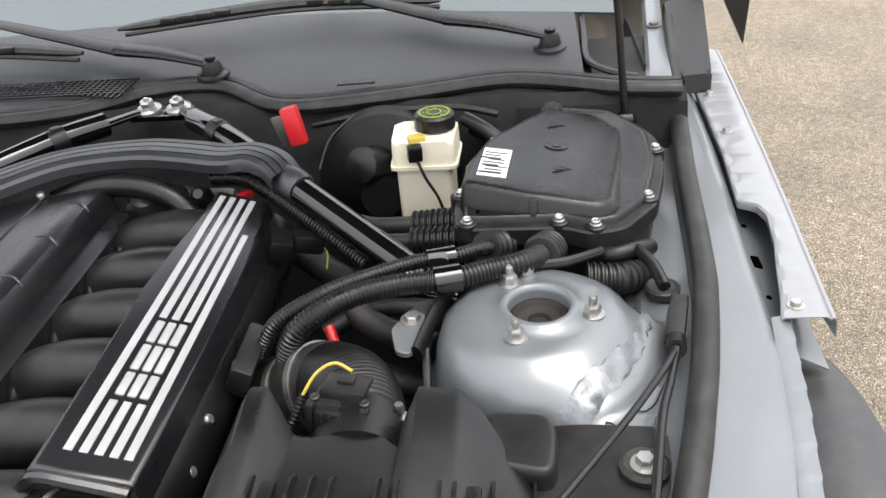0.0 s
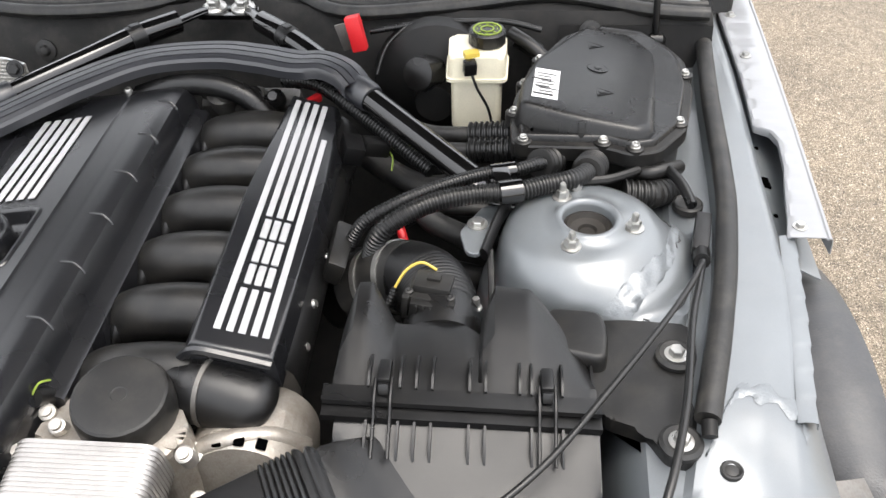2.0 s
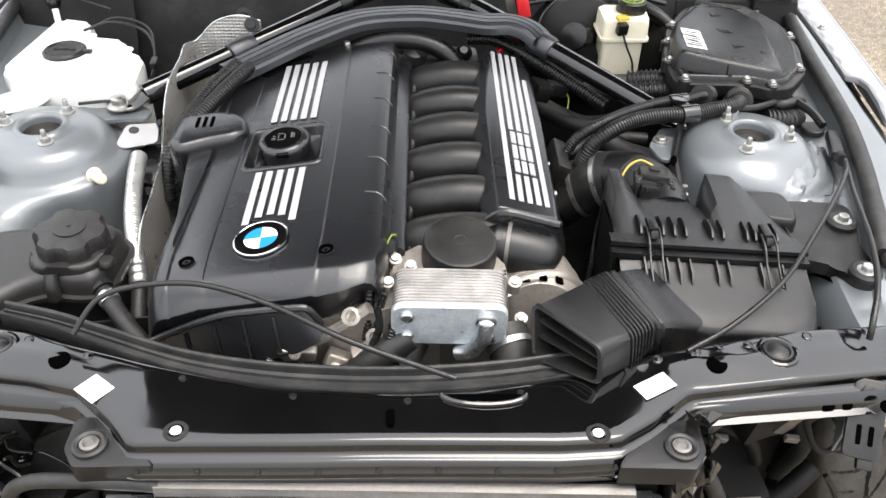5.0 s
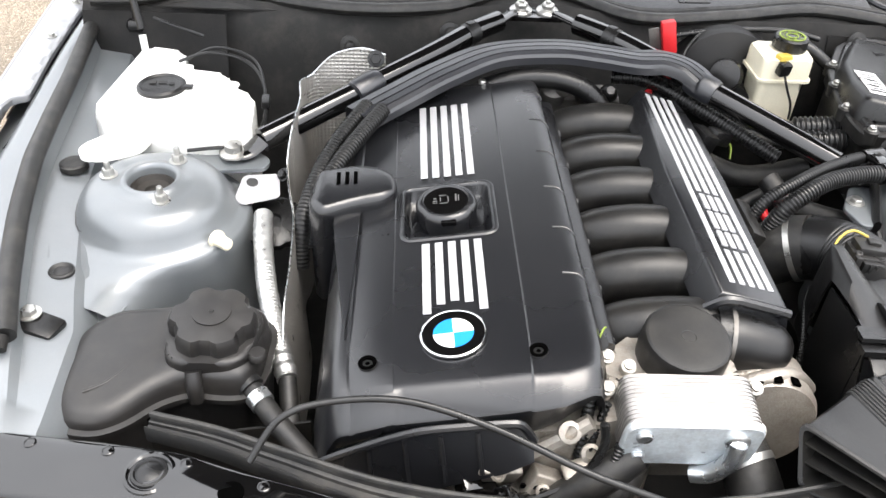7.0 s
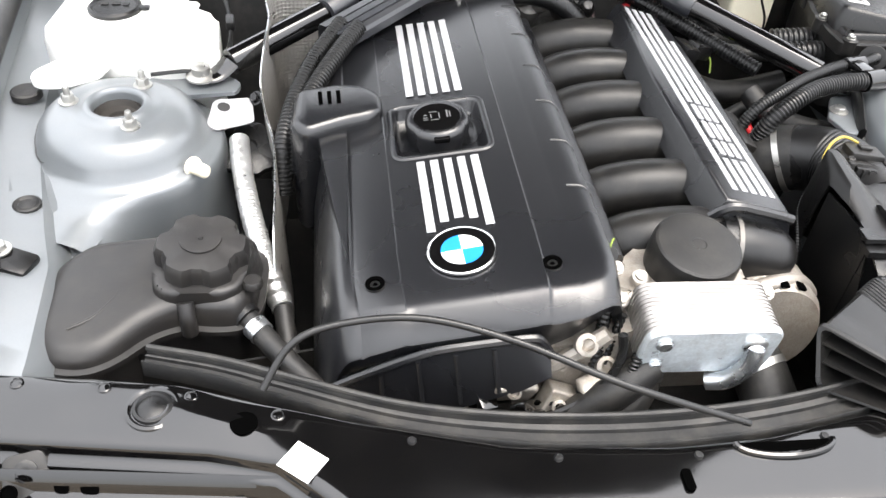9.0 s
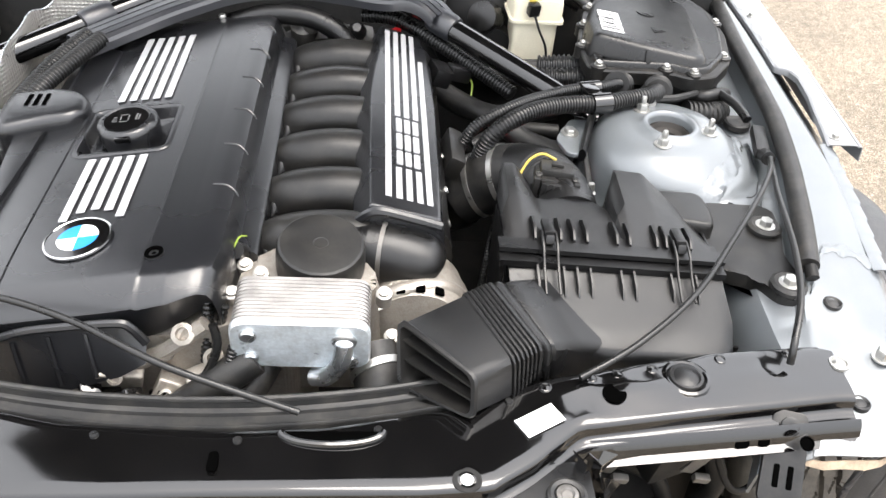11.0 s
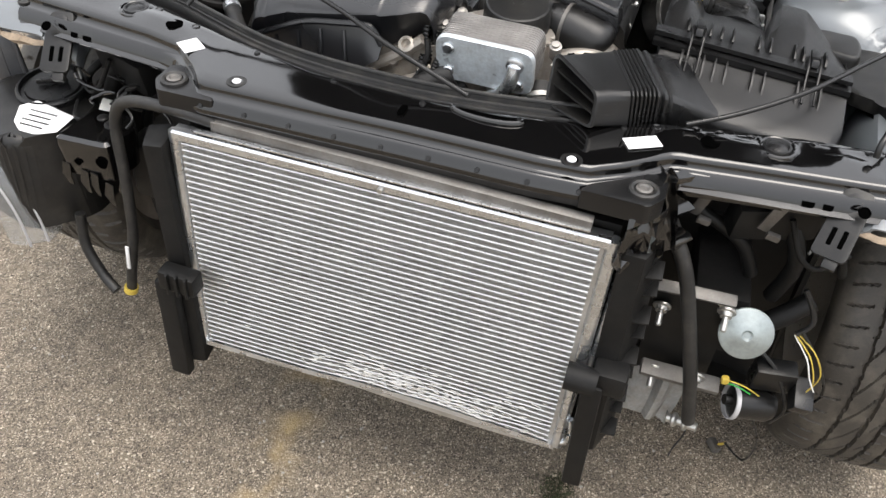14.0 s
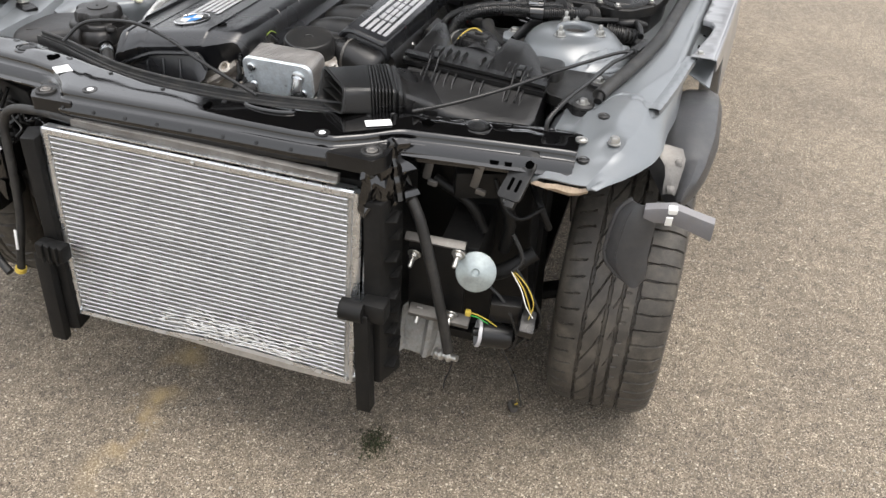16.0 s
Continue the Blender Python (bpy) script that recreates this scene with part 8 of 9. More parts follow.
# ---- release cables draped across the bay ----
for pts, r in ((((-0.372, 0.118, 0.805), (-0.345, 0.145, 0.835), (-0.30, 0.158, 0.845), (-0.225, 0.156, 0.850), (-0.14, 0.132, 0.840), (-0.045, 0.088, 0.825), (0.075, 0.065, 0.790)), 0.0035),
               (((0.690, 0.50, 0.815), (0.672, 0.46, 0.825), (0.633, 0.395, 0.828), (0.568, 0.303, 0.825), (0.497, 0.213, 0.815), (0.42, 0.150, 0.80), (0.355, 0.115, 0.787)), 0.0035),
               (((0.694, 0.51, 0.812), (0.680, 0.46, 0.815), (0.664, 0.405, 0.82), (0.640, 0.292, 0.823), (0.615, 0.207, 0.82), (0.594, 0.155, 0.80), (0.592, 0.145, 0.78)), 0.0042)):
    bm = B()
    tube(bm, pts, r, 10)
    tagged(finish("release_cable", bm, hose_rubber), "thin black bonnet release cable lying across the bay", "cable", "bonnet release cables")
bm = B()
box(bm, (0.706, 0.575, 0.800), (0.020, 0.075, 0.016), (0, 0, -14), 0.004)
tube(bm, [(0.70, 0.54, 0.80), (0.695, 0.515, 0.808)], 0.010, 10, smooth=False)
tagged(finish("cable_holder", bm, black_plastic), "black cable coupling clipped beside the rail", "cable clip")
bm = B()
tube(bm, [(0.70, 0.62, 0.81), (0.692, 0.66, 0.815), (0.675, 0.71, 0.81), (0.665, 0.73, 0.80)], 0.007, 10)
tagged(finish("rail_cable", bm, hose_rubber), "black cable running down beside the fuse box", "cable")

# wires and hoses at the engine front
ew = thing("front_hoses", (-0.02, 0.16, 0.62), "dark hoses and wiring at the front of the engine", "hoses")
for pts, r, m_ in ((((-0.13, 0.16, 0.64), (-0.06, 0.15, 0.67), (0.0, 0.155, 0.70), (0.03, 0.19, 0.73)), 0.018, rubber), (((0.0, 0.14, 0.66), (0.06, 0.13, 0.69), (0.12, 0.12, 0.68), (0.2, 0.12, 0.66)), 0.017, rubber), (((-0.012, 0.20, 0.80), (-0.022, 0.19, 0.76), (-0.03, 0.18, 0.72), (-0.06, 0.17, 0.70), (-0.10, 0.16, 0.68)), 0.005, hose_rubber), (((-0.03, 0.205, 0.81), (-0.032, 0.195, 0.77), (-0.035, 0.185, 0.73)), 0.007, hose_rubber), (((0.15, 0.15, 0.72), (0.16, 0.13, 0.70), (0.17, 0.12, 0.66)), 0.024, rubber)):
    bm = B()
    (corrugated if r < 0.008 else tube)(bm, pts, r)
    part("hose", bm, m_, ew)
for (x, y, z), (sx, sy, sz), r_ in (((-0.125, 0.172, 0.725), (0.05, 0.02, 0.03), (20, 12, 8)), ((-0.075, 0.170, 0.70), (0.035, 0.024, 0.04), (-15, 25, 0)), ((-0.035, 0.172, 0.715), (0.03, 0.02, 0.045), (10, -20, 12)), ((-0.16, 0.176, 0.70), (0.03, 0.018, 0.022), (0, 30, 0))):
    bm = B()
    box(bm, (x, y, z), (sx, sy, sz), r_, 0.004, 3)
    lathe(bm, [(0.008, 0), (0.008, 0.006), (0.005, 0.007), (0.004, 0.003), (0.001, 0.003)], (x, y - sy * 0.5, z + sz * 0.2), (0, -0.8, 0.6), 14)
    part("cast_lug", bm, bright_cast, ew, "dirty pale cast lug")
bm = B()
corrugated(bm, [(0.0, 0.165, 0.775), (-0.012, 0.155, 0.745), (-0.05, 0.142, 0.715), (-0.11, 0.135, 0.695), (-0.17, 0.14, 0.685)], 0.0062, 0.0045, 0.18, 10)
part("conduit", bm, hose_rubber, ew, "ribbed black cable conduit")
bm = B()
rngw = random.Random(5)
for k in range(7):
    p = Vector((-0.10, 0.165, 0.69)) + Vector((rngw.uniform(-0.02, 0.02), rngw.uniform(-0.01, 0.01), rngw.uniform(-0.015, 0.015)))
    tube(bm, [p, p + Vector((rngw.uniform(-0.02, 0.02), -0.012, 0.012)), p + Vector((rngw.uniform(-0.02, 0.02), -0.002, -0.02))], 0.0035, 6)
part("taped_bundle", bm, black_gloss, ew, "taped bundle of glossy black wires")
bm = B()
tube(bm, [(-0.10, 0.16, 0.665), (-0.07, 0.165, 0.69), (-0.055, 0.17, 0.675)], 0.003, 6)
part("purple_wire", bm, mat("purple_wire_sheath", (0.12, 0.05, 0.22), 0.5), ew)

# ---- behind the bumper, beside the radiator ----
crash = thing("crash_plate", (0.43, 0.05, 0.30), "black crash mount plate with pale steel brackets", "mount plate")
bm = B()
box(bm, (0.430, 0.065, 0.47), (0.110, 0.012, 0.20), (4, 0, 6), 0.004)
part("plate", bm, well_plastic, crash)
bm = B()
box(bm, (0.428, 0.050, 0.568), (0.115, 0.018, 0.006), (30, 3, 6), 0.002)
part("upper_bracket", bm, dull_steel, crash, "pale steel upper bracket")
bm = B()
box(bm, (0.445, 0.042, 0.404), (0.12, 0.026, 0.012), (20, 6, 6), 0.003)
part("lower_bracket", bm, dull_steel, crash, "pale steel lower bracket")
bm = B()
ends = []
for i in range(9):
    v = i / 8
    x0, x1 = 0.372 - 0.006 * math.sin(v * 3.0), 0.462 + 0.012 * math.sin(v * 2.2) - 0.026 * v
    ends.append([(x0 + (x1 - x0) * u, 0.060 - 0.020 * v + (-0.012 if 0.58 < u < 0.80 else 0.0) + 0.006 * math.sin(6 * u + 4 * v) - (0.012 if u == 0 else 0.0), 0.402 - 0.098 * v - 0.012 * u * v + 0.004 * math.sin(9 * u)) for u in (0, 0.06, 0.2, 0.35, 0.5, 0.6, 0.7, 0.8, 0.9, 1.0)])
sheet(bm, ends, 0.004)
part("frame_horn", bm, mat("chalky_grey_steel", (0.26, 0.26, 0.25), 0.6, 0.3, 0.3, 25, 0.4, 200, 0, 0.1, ((0.18, 0.12, 0.08), 0.4)), crash, "chalky grey chassis end")
for x, z in ((0.390, 0.535), (0.475, 0.555), (0.405, 0.405), (0.468, 0.412)):
    bm = B()
    lathe(bm, [(0.013, 0), (0.013, 0.003), (0.009, 0.004), (0.008, 0.010), (0.0045, 0.011), (0.0045, 0.03), (0.003, 0.032)], (x, 0.044, z), (0.0, -0.8, -0.35), 16)
    part("stud", bm, steel, crash, "zinc stud with washer")
bm = B()
tube(bm, [(0.445, 0.03, 0.318), (0.47, 0.025, 0.322), (0.492, 0.02, 0.325)], 0.009, 12, radii=lambda i, c: 0.012 if i in (0, 4, 5, 9, 10) else 0.007)
part("thick_stud", bm, steel, crash)

horn = thing("horn", (0.51, 0.05, 0.48), "round zinc-coloured horn disc", "horn")
bm = B()
ha = Vector((0.12, -0.85, 0.42))
lathe(bm, [(0.012, -0.03), (0.030, -0.025), (0.036, -0.006), (0.038, -0.002), (0.038, 0.002), (0.034, 0.005), (0.020, 0.007), (0.016, 0.010), (0.008, 0.011), (0.005, 0.008), (0.001, 0.008)], (0.510, 0.045, 0.522), ha, 40)
part("disc", bm, mat("dull_zinc_disc", (0.34, 0.38, 0.38), 0.42, 0.6, 0.2, 40, 0.2, 200), horn)
bm = B()
box(bm, (0.475, 0.058, 0.55), (0.05, 0.004, 0.014), (0, 38, 0), 0.001)
part("bracket", bm, steel, horn)

hw = thing("torn_wiring", (0.56, 0.05, 0.40), "torn wiring with yellow and green leads", "wiring")
for pts, r, m_, lb in ((((0.575, 0.06, 0.53), (0.60, 0.045, 0.51), (0.615, 0.04, 0.48), (0.622, 0.045, 0.45)), 0.0011, yellow_plastic, "yellow lead"),
                       (((0.578, 0.062, 0.53), (0.606, 0.047, 0.515), (0.624, 0.042, 0.48), (0.618, 0.045, 0.44)), 0.0012, yellow_plastic, "yellow lead"),
                       (((0.574, 0.060, 0.528), (0.598, 0.043, 0.505), (0.611, 0.038, 0.475), (0.626, 0.043, 0.446)), 0.001, white_plastic, "white lead"),
                       (((0.566, 0.075, 0.60), (0.585, 0.070, 0.57), (0.590, 0.065, 0.55), (0.575, 0.06, 0.53)), 0.004, hose_rubber, ""),
                       (((0.50, 0.03, 0.435), (0.52, 0.025, 0.44), (0.54, 0.03, 0.43), (0.56, 0.04, 0.41)), 0.0011, yellow_plastic, "yellow lead"),
                       (((0.505, 0.03, 0.43), (0.525, 0.022, 0.436), (0.545, 0.03, 0.42)), 0.0011, green_wire, "green lead"),
                       (((0.53, 0.06, 0.49), (0.57, 0.05, 0.46), (0.60, 0.04, 0.40), (0.59, 0.04, 0.36)), 0.003, hose_rubber, ""),
                       (((0.58, 0.06, 0.54), (0.62, 0.05, 0.49), (0.64, 0.05, 0.43), (0.60, 0.05, 0.37)), 0.0025, hose_rubber, ""),
                       (((0.56, 0.06, 0.36), (0.60, 0.09, 0.25), (0.61, 0.15, 0.12), (0.59, 0.235, 0.05)), 0.002, hose_rubber, ""),
                       (((0.48, 0.03, 0.32), (0.478, 0.025, 0.29), (0.470, 0.02, 0.262), (0.468, 0.02, 0.24)), 0.0016, hose_rubber, ""),
                       (((0.59, 0.235, 0.05), (0.592, 0.245, 0.035), (0.584, 0.25, 0.022)), 0.0025, yellow_plastic, "yellow lead end")):
    bm = B()
    tube(bm, pts, r, 6)
    part("lead", bm, m_, hw, lb)
bm = B()
box(bm, (0.578, 0.254, 0.010), (0.016, 0.03, 0.016), (0, 20, 30), 0.004)
part("plug_end", bm, dull_steel, hw, "grey plug end near the ground")
bm = B()
lathe(bm, [(0.0255, 0), (0.0275, 0.001), (0.0275, 0.007), (0.0255, 0.008)], (0.530, 0.0366, 0.388), (-0.92, -0.3, 0.15), 24, cap=False)
part("pump_ring", bm, silver_ink, hw, "white ring of a pump")
bm = B()
lathe(bm, [(0.022, -0.05), (0.026, -0.04), (0.026, 0.008), (0.020, 0.012), (0.009, 0.013), (0.008, 0.024)], (0.538, 0.042, 0.386), (-0.92, -0.3, 0.15), 24)
part("pump_body", bm, black_plastic, hw)
bm = B()
box(bm, (0.505, 0.028, 0.437), (0.011, 0.010, 0.012), (0, 0, 10), 0.003)
part("connector", bm, yellow_plastic, hw)
bm = B()
box(bm, (0.57, 0.06, 0.44), (0.06, 0.03, 0.05), (10, 0, 10), 0.006)
box(bm, (0.615, 0.05, 0.425), (0.03, 0.05, 0.025), (25, 10, 10), 0.005)
part("module", bm, black_plastic, hw)

# thick hose down in front of the plate
bm = B()
tube(bm, [(0.352, 0.05, 0.71), (0.378, 0.035, 0.67), (0.405, 0.025, 0.62), (0.432, 0.018, 0.53), (0.458, 0.012, 0.43), (0.475, 0.012, 0.345)], 0.0105, 14)
tagged(finish("washer_hose", bm, rubber), "thick black hose hanging beside the radiator", "hose")
# brackets below the support
for x in (0.402, 0.492):
    bm = B()
    box(bm, (x, 0.075, 0.705), (0.015, 0.003, 0.062), (14, 14, 0), 0.0012)
    box(bm, (x - 0.004, 0.07, 0.738), (0.022, 0.010, 0.006), (12, 6, 0), 0.0015)
    box(bm, (x + 0.008, 0.075, 0.674), (0.018, 0.008, 0.010), (12, 10, 0), 0.0015)
    b_ = finish("steel_bracket", bm, dull_steel)
    tagged(b_, "small dull steel bracket under the support panel", "bracket", "support brackets")
# dark struts, pipes and crossmember inside the corner
inner = thing("corner_structure", (0.5, 0.25, 0.3), "dark chassis rail, pipes and bracing behind the corner", "chassis")
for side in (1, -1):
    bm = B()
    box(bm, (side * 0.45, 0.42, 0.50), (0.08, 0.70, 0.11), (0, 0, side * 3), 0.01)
    # rail colour includes the shade deep in the corner
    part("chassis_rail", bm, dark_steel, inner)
    bm = B()
    sheet(bm, [[(side * 0.58, 0.16, 0.72), (side * 0.60, 0.30, 0.74)], [(side * 0.585, 0.18, 0.45), (side * 0.60, 0.30, 0.45)], [(side * 0.60, 0.22, 0.26), (side * 0.61, 0.30, 0.22)]], 0.004)
    part("inner_liner", bm, well_plastic, inner)
    for pts, r in ((((0.50, 0.15, 0.72), (0.53, 0.12, 0.66), (0.55, 0.12, 0.60), (0.54, 0.14, 0.52)), 0.012), (((0.56, 0.20, 0.66), (0.60, 0.14, 0.63), (0.62, 0.15, 0.58)), 0.007), (((0.40, 0.12, 0.66), (0.47, 0.12, 0.62), (0.50, 0.13, 0.56)), 0.010), (((0.48, 0.13, 0.47), (0.54, 0.12, 0.48), (0.60, 0.15, 0.52)), 0.016), (((0.52, 0.10, 0.69), (0.545, 0.09, 0.64), (0.575, 0.10, 0.62), (0.61, 0.12, 0.64)), 0.004)):
        bm = B()
        tube(bm, [(side * x, y, z) for x, y, z in pts], r, 10)
        part("pipe", bm, well_plastic, inner)
    bm = B()
    box(bm, (side * 0.50, 0.12, 0.675), (0.12, 0.04, 0.06), (10, 0, side * 20), 0.008)
    part("brace_block", bm, well_plastic, inner)
    bm = B()
    tube(bm, [(side * 0.30, 0.40, 0.22), (side * 0.48, 0.38, 0.23), (side * 0.64, 0.42, 0.26)], 0.025, 10, flat=0.7)
    part("control_arm", bm, dark_steel, inner)
for side in (1, -1):
    bm = B()
    sheet(bm, [[(side * x, 0.235 + 0.01 * math.sin(x * 40), z) for x in (0.33, 0.42, 0.52, 0.60)] for z in (0.24, 0.45, 0.60, 0.72)], 0.003)
    part("closing_panel", bm, well_plastic, inner)
bm = B()
box(bm, (0, 0.09, 0.45), (0.66, 0.10, 0.42), (0, 0, 0), 0.01)
part("fan_shroud", bm, black_plastic, inner)

# ---- the other front corner: loose headlamp and hoses ----
lamp = thing("headlamp", (-0.66, 0.02, 0.42), "detached headlamp unit hanging with white label and clear lens edge", "headlamp")
bm = B()
prism(bm, rounded([(-0.76, -0.02), (-0.62, -0.06), (-0.545, 0.02), (-0.56, 0.13), (-0.70, 0.19), (-0.78, 0.12)], 0.03), 0.43, 0.60, 0.02, 3, 0.1)
part("housing", bm, dusty_plastic, lamp)
bm = B()
lathe(bm, [(0.060, 0), (0.060, 0.010), (0.057, 0.013), (0.054, 0.013), (0.052, 0.006), (0.046, 0.006), (0.044, 0.010), (0.001, 0.011)], (-0.652, 0.105, 0.602), (0, -0.1, 1), 36)
box(bm, (-0.652, 0.105, 0.618), (0.05, 0.006, 0.008), (0, 0, 30), 0.002)
part("bulb_cap", bm, black_plastic, lamp, "round black bulb cover")
bm = B()
prism(bm, [(-0.05, 0.015), (-0.03, 0.035), (0.05, 0.02), (0.045, -0.02), (0.0, -0.045), (-0.035, -0.02)], 0, 0.001, 0, 1, m=pose(-0.615, 0.022, 0.604, 8, 0, 0))
lb = part("label", bm, white_label, lamp, "white paper label with faint print")
for k in range(4):
    bm = B()
    box(bm, (-0.617, 0.034 - k * 0.011, 0.6065 - k * 0.0014), (0.05 - 0.008 * (k % 2), 0.003, 0.0006), (8, 0, 0))
    part("print_bar", bm, dark_steel if k else ink, lb)
clear = mat("clear_lens_plastic", (0.85, 0.87, 0.88), 0.05, 0.0, 0.03, 20, 0, 400, 0.0, 0.02)
clear.node_tree.nodes["Principled BSDF"].inputs["Transmission Weight"].default_value = 0.9
bm = B()
rows, inner_edge, outer_edge = [], [], []
for i in range(9):
    t = i / 8
    c = Vector((-0.690, -0.040, 0.575)).lerp(Vector((-0.612, -0.055, 0.405)), t) + Vector((0.016 * math.sin(math.pi * t), 0, 0))
    rows.append([c + Vector((-0.06, -0.012, -0.012)), c + Vector((-0.028, -0.016, -0.004)), c, c + Vector((0.010, 0.012, 0.0)), c + Vector((0.010, 0.04, 0.004))])
    inner_edge.append(c + Vector((0.008, 0.004, 0.001)))
    outer_edge.append(c + Vector((-0.012, -0.016, -0.001)))
sheet(bm, rows, 0.002)
lens = part("lens", bm, clear, lamp, "clear plastic lens edge")
for edge in (inner_edge, outer_edge):
    bm = B()
    tube(bm, edge, 0.0022, 8, 3)
    part("lens_rim", bm, silver_ink, lens, "pale rim of the lens")
bm = B()
sheet(bm, [[p + Vector((dx, 0.02, 0.0)) for dx in (-0.05, -0.02, -0.004)] for p in inner_edge], 0.002)
part("reflector", bm, dull_steel, lens, "dull silver reflector behind the lens")
bm = B()
box(bm, (-0.535, 0.075, 0.60), (0.018, 0.05, 0.03), (0, 20, 25), 0.003)
part("connector", bm, white_plastic, lamp, "pale connector")
for pts in (((-0.53, 0.09, 0.61), (-0.50, 0.11, 0.64), (-0.515, 0.13, 0.66), (-0.545, 0.13, 0.65)), ((-0.545, 0.06, 0.60), (-0.56, 0.04, 0.61), (-0.575, 0.07, 0.62)), ((-0.50, 0.10, 0.64), (-0.47, 0.09, 0.66), (-0.455, 0.10, 0.69))):
    bm = B()
    tube(bm, pts, 0.004, 6)
    part("wire", bm, hose_rubber, lamp)
bm = B()
moulded(bm, rounded([(-0.555, -0.025), (-0.462, -0.02), (-0.452, 0.045), (-0.475, 0.075), (-0.545, 0.07)], 0.012, 4), [(0.545, 0.006, None), (0.60, 0.0, None), (0.612, 0.002, None), (0.617, 0.008, None)])
blk = part("bracket_block", bm, black_gloss, lamp, "black broken bracket box")
for x, z, r in ((-0.475, 0.585, 0.010), (-0.52, 0.575, 0.006)):
    bm = B()
    lathe(bm, [(r, 0), (r, 0.0012), (0.001, 0.0012)], (x, -0.0225, z), (0, -1, 0), 18)
    part("hole", bm, hole_black, blk)
dome(blk, (-0.487, 0.035, 0.617), 0.013, black_plastic, "stud", "", 0.003)
dome(blk, (-0.512, 0.045, 0.617), 0.009, dusty_plastic, "stud", "", 0.003)
rngw = random.Random(15)
for k in range(7):
    bm = B()
    x, y, z = rngw.uniform(-0.55, -0.44), rngw.uniform(0.05, 0.10), rngw.uniform(0.62, 0.67)
    pts = [(x, y, z)]
    for j in range(4):
        x, y, z = x + rngw.uniform(-0.03, 0.035), y + rngw.uniform(-0.02, 0.015), z + rngw.uniform(-0.02, 0.018)
        pts.append((x, y, z))
    tube(bm, pts, rngw.choice((0.0016, 0.0022, 0.003)), 6, 5)
    part("wire", bm, hose_rubber if k % 3 else black_gloss, lamp)
for k in range(5):
    bm = B()
    x, z = -0.55 + 0.024 * k + rngw.uniform(-0.006, 0.006), 0.535 + rngw.uniform(-0.012, 0.012)
    sheet(bm, [[(x, -0.02, z + 0.02), (x + 0.014, -0.022, z + 0.018)], [(x + rngw.uniform(-0.004, 0.004), -0.026, z), (x + 0.012, -0.024, z - 0.006)], [(x + 0.004, -0.022, z - 0.022), (x + 0.009, -0.02, z - 0.026)]], 0.002)
    part("shard", bm, black_gloss, lamp, "torn black plastic shard")
hl = thing("headlamp_hose", (-0.43, -0.02, 0.30), "black hose looping over the radiator corner with yellow end", "hose")
bm = B()
tube(bm, [(-0.25, -0.032, 0.722), (-0.33, -0.03, 0.726), (-0.40, -0.025, 0.715), (-0.432, -0.02, 0.67), (-0.43, -0.03, 0.58), (-0.432, -0.04, 0.48), (-0.445, -0.05, 0.40), (-0.456, -0.05, 0.35)], 0.0088, 12)
tube(bm, [(-0.55, -0.02, 0.46), (-0.548, -0.03, 0.40), (-0.52, -0.04, 0.35), (-0.49, -0.05, 0.33)], 0.009, 10)
part("hose", bm, rubber, hl)
bm = B()
tube(bm, [(-0.456, -0.05, 0.352), (-0.459, -0.051, 0.342)], 0.012, 12, smooth=False)
part("yellow_ring", bm, yellow_plastic, hl, "yellow end ring")
bm = B()
box(bm, (-0.440, -0.058, 0.43), (0.006, 0.003, 0.05), (0, 8, 0), 0.001)
part("white_mark", bm, white_label, hl)

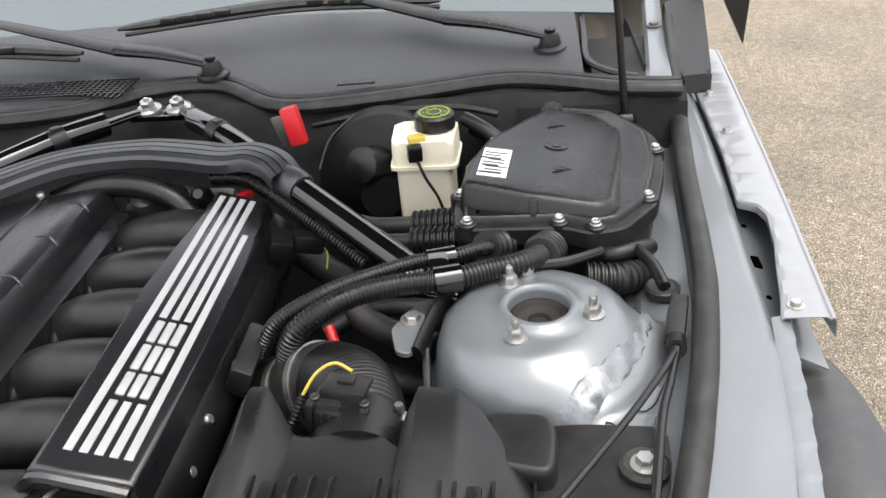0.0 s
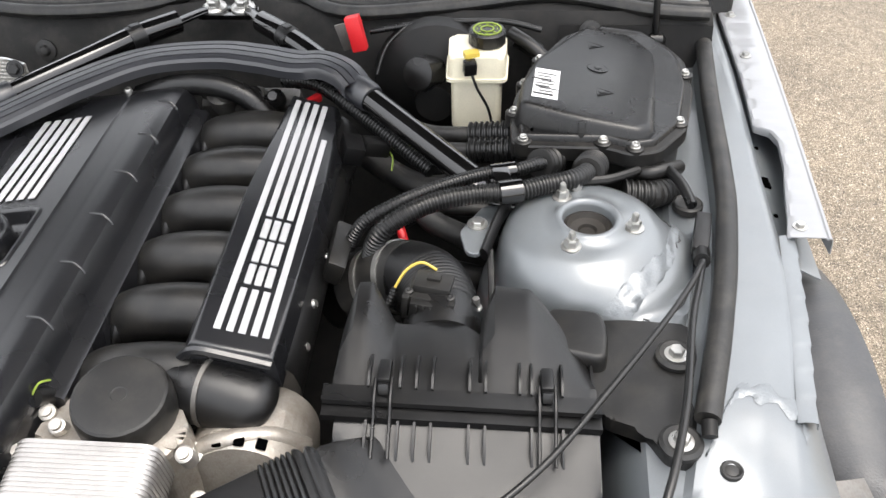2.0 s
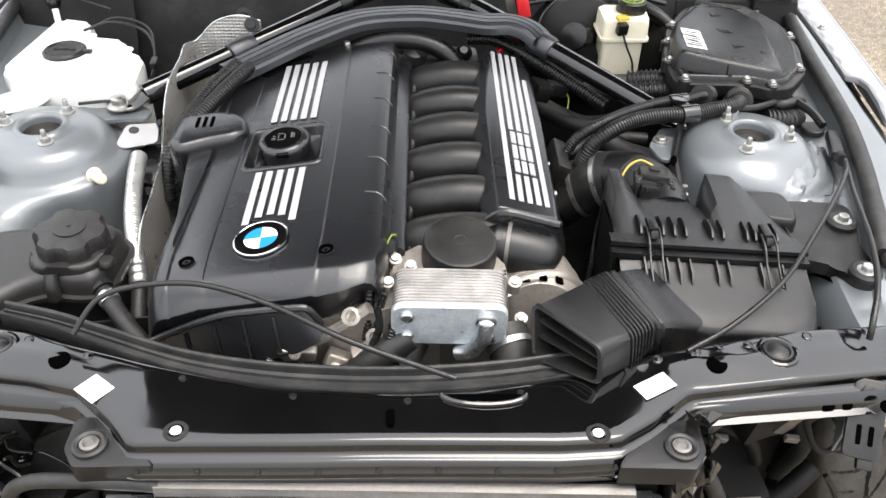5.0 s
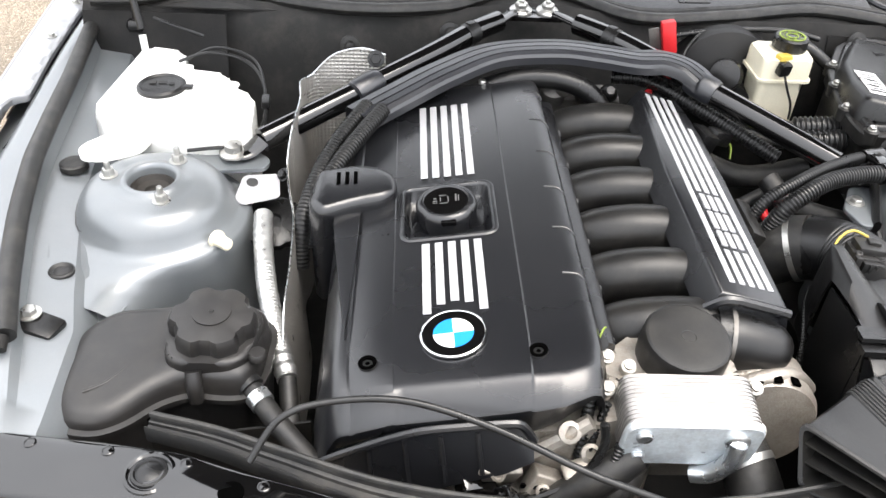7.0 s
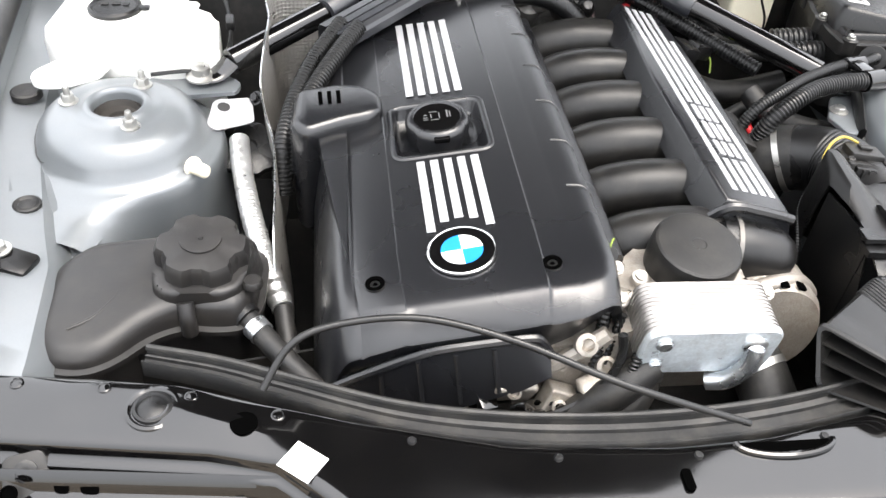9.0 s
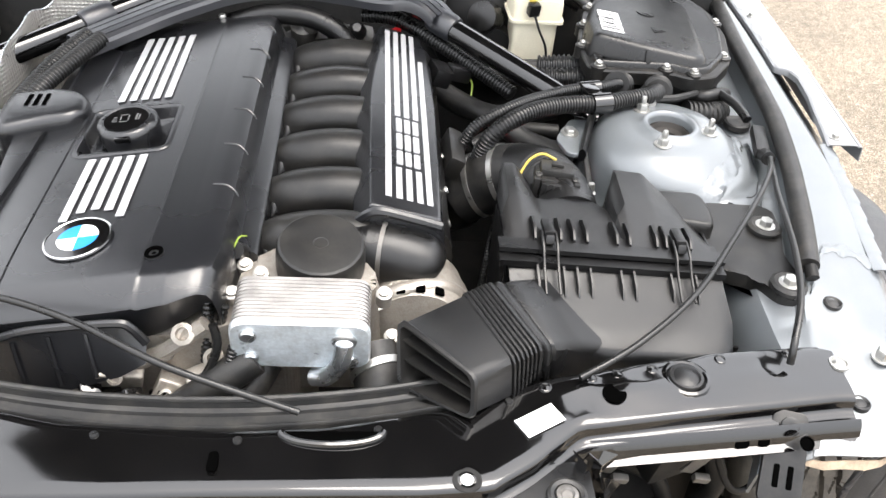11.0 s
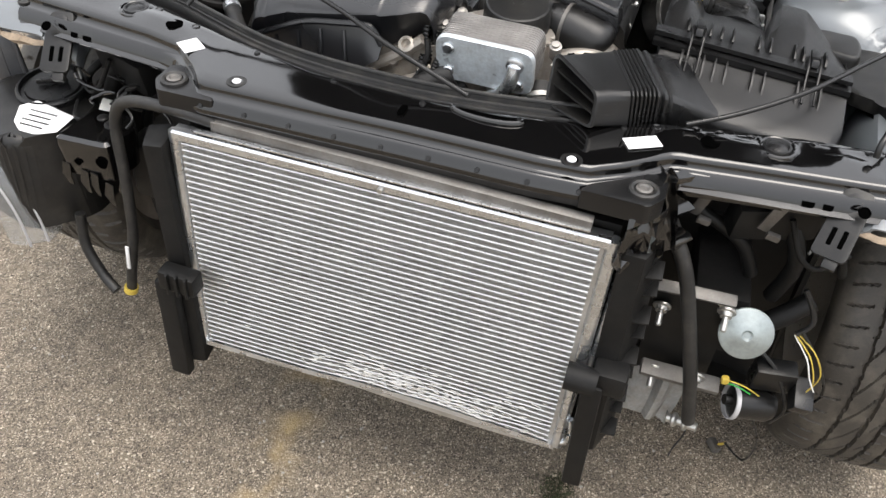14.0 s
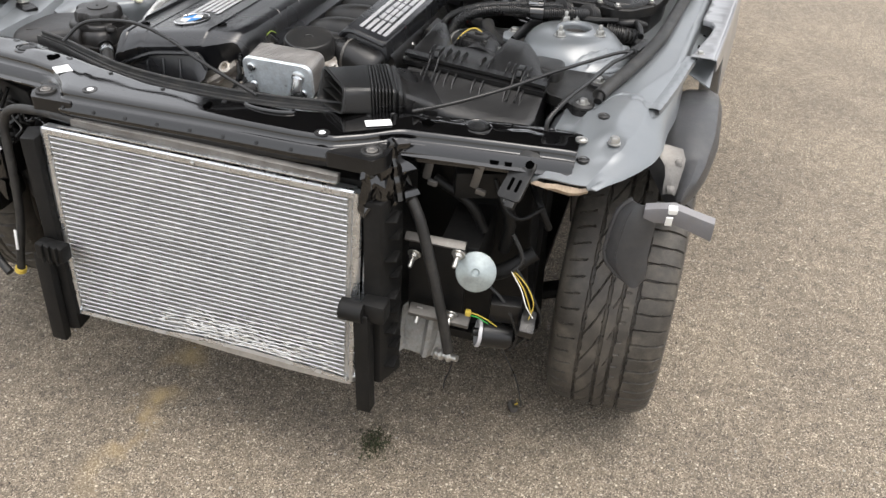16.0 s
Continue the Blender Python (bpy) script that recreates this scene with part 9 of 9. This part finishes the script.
# ---- wipers ----
for pivot, elbow, tip, b0, b1 in (((0.605, 1.218, 0.905), (0.435, 1.285, 0.925), (0.205, 1.40, 0.955), (-0.17, 1.335, 0.925), (0.42, 1.345, 0.940)), ((0.045, 1.185, 0.900), (-0.126, 1.235, 0.918), (-0.44, 1.37, 0.945), (-0.75, 1.22, 0.92), (-0.19, 1.225, 0.918))):
    wp = thing("wiper", pivot, "black wiper arm and blade parked on the windscreen base", "wiper", "wipers")
    bm = B()
    lathe(bm, [(0.028, -0.020), (0.027, -0.016), (0.018, -0.013), (0.016, -0.002), (0.012, 0.006), (0.009, 0.007), (0.009, 0.013), (0.005, 0.015)], pivot, (0, -0.1, 1), 24)
    part("pivot", bm, black_plastic, wp)
    P0, P1, P2 = Vector(pivot), Vector(elbow), Vector(tip)
    bm = B()
    tube(bm, [P0, P0.lerp(P1, 0.5) + Vector((0, 0, 0.004)), P1], 0.014, 12, 8, radii=lambda i, c: 0.013 + 0.010 * i / (c - 1), flat=0.5)
    part("arm_head", bm, black_plastic, wp, "flat black arm head")
    bm = B()
    tube(bm, [P1, P1.lerp(P2, 0.5), P2], 0.013, 10, 5, radii=lambda i, c: 0.022 - 0.009 * i / (c - 1), flat=0.45)
    part("arm", bm, dusty_plastic, wp)
    bm = B()
    mid = Vector(b0).lerp(Vector(b1), 0.55) + Vector((0, 0.03, 0.010))
    tube(bm, [b0, tuple(mid), b1], 0.014, 8, 8, radii=lambda i, c: 0.005 + 0.011 * math.sin(math.pi * i / (c - 1)) ** 0.5, flat=0.7)
    part("blade", bm, rubber, wp, "black wiper blade")
    bm = B()
    tube(bm, [Vector(b0) + Vector((0.02, -0.018, -0.006)), mid + Vector((0, -0.018, -0.008)), Vector(b1) + Vector((0, -0.018, -0.006))], 0.004, 6, 8)
    part("blade_lip", bm, rubber, wp)
    for k in range(7):
        bm = B()
        c_ = Vector(b0).lerp(mid, 0.3 + 0.1 * k) if k < 4 else mid.lerp(Vector(b1), 0.15 * (k - 3))
        box(bm, tuple(c_ + Vector((0, -0.010, 0.004))), (0.030, 0.010, 0.012), (0, 0, 6), 0.003)
        part("blade_rib", bm, black_plastic, wp)
bm = B()
box(bm, (0.30, 1.10, 0.884), (0.06, 0.010, 0.004), (0, 0, 3), 0.002)
tagged(finish("cowl_slot_cover", bm, black_plastic), "small raised slot cover on the cowl", "cover")

# moss tuft and a pebble on the asphalt
bm = B()
rngm = random.Random(11)
for _ in range(420):
    x, y = rngm.gauss(0.309, 0.018), rngm.gauss(0.045, 0.024)
    a, h = rngm.uniform(0, 6.28), rngm.uniform(0.003, 0.010)
    w_ = rngm.uniform(0.0015, 0.003)
    bm.faces.new([bm.verts.new(p) for p in ((x - w_ * math.cos(a), y - w_ * math.sin(a), 0), (x + w_ * math.cos(a), y + w_ * math.sin(a), 0), (x + rngm.uniform(-0.006, 0.006), y + rngm.uniform(-0.006, 0.006), h))])
tagged(finish("moss_tuft", bm, mat("dark_moss", (0.04, 0.045, 0.02), 0.9, 0, 0.4, 80)), "dark tuft of moss on the asphalt", "moss", "", "stuff")
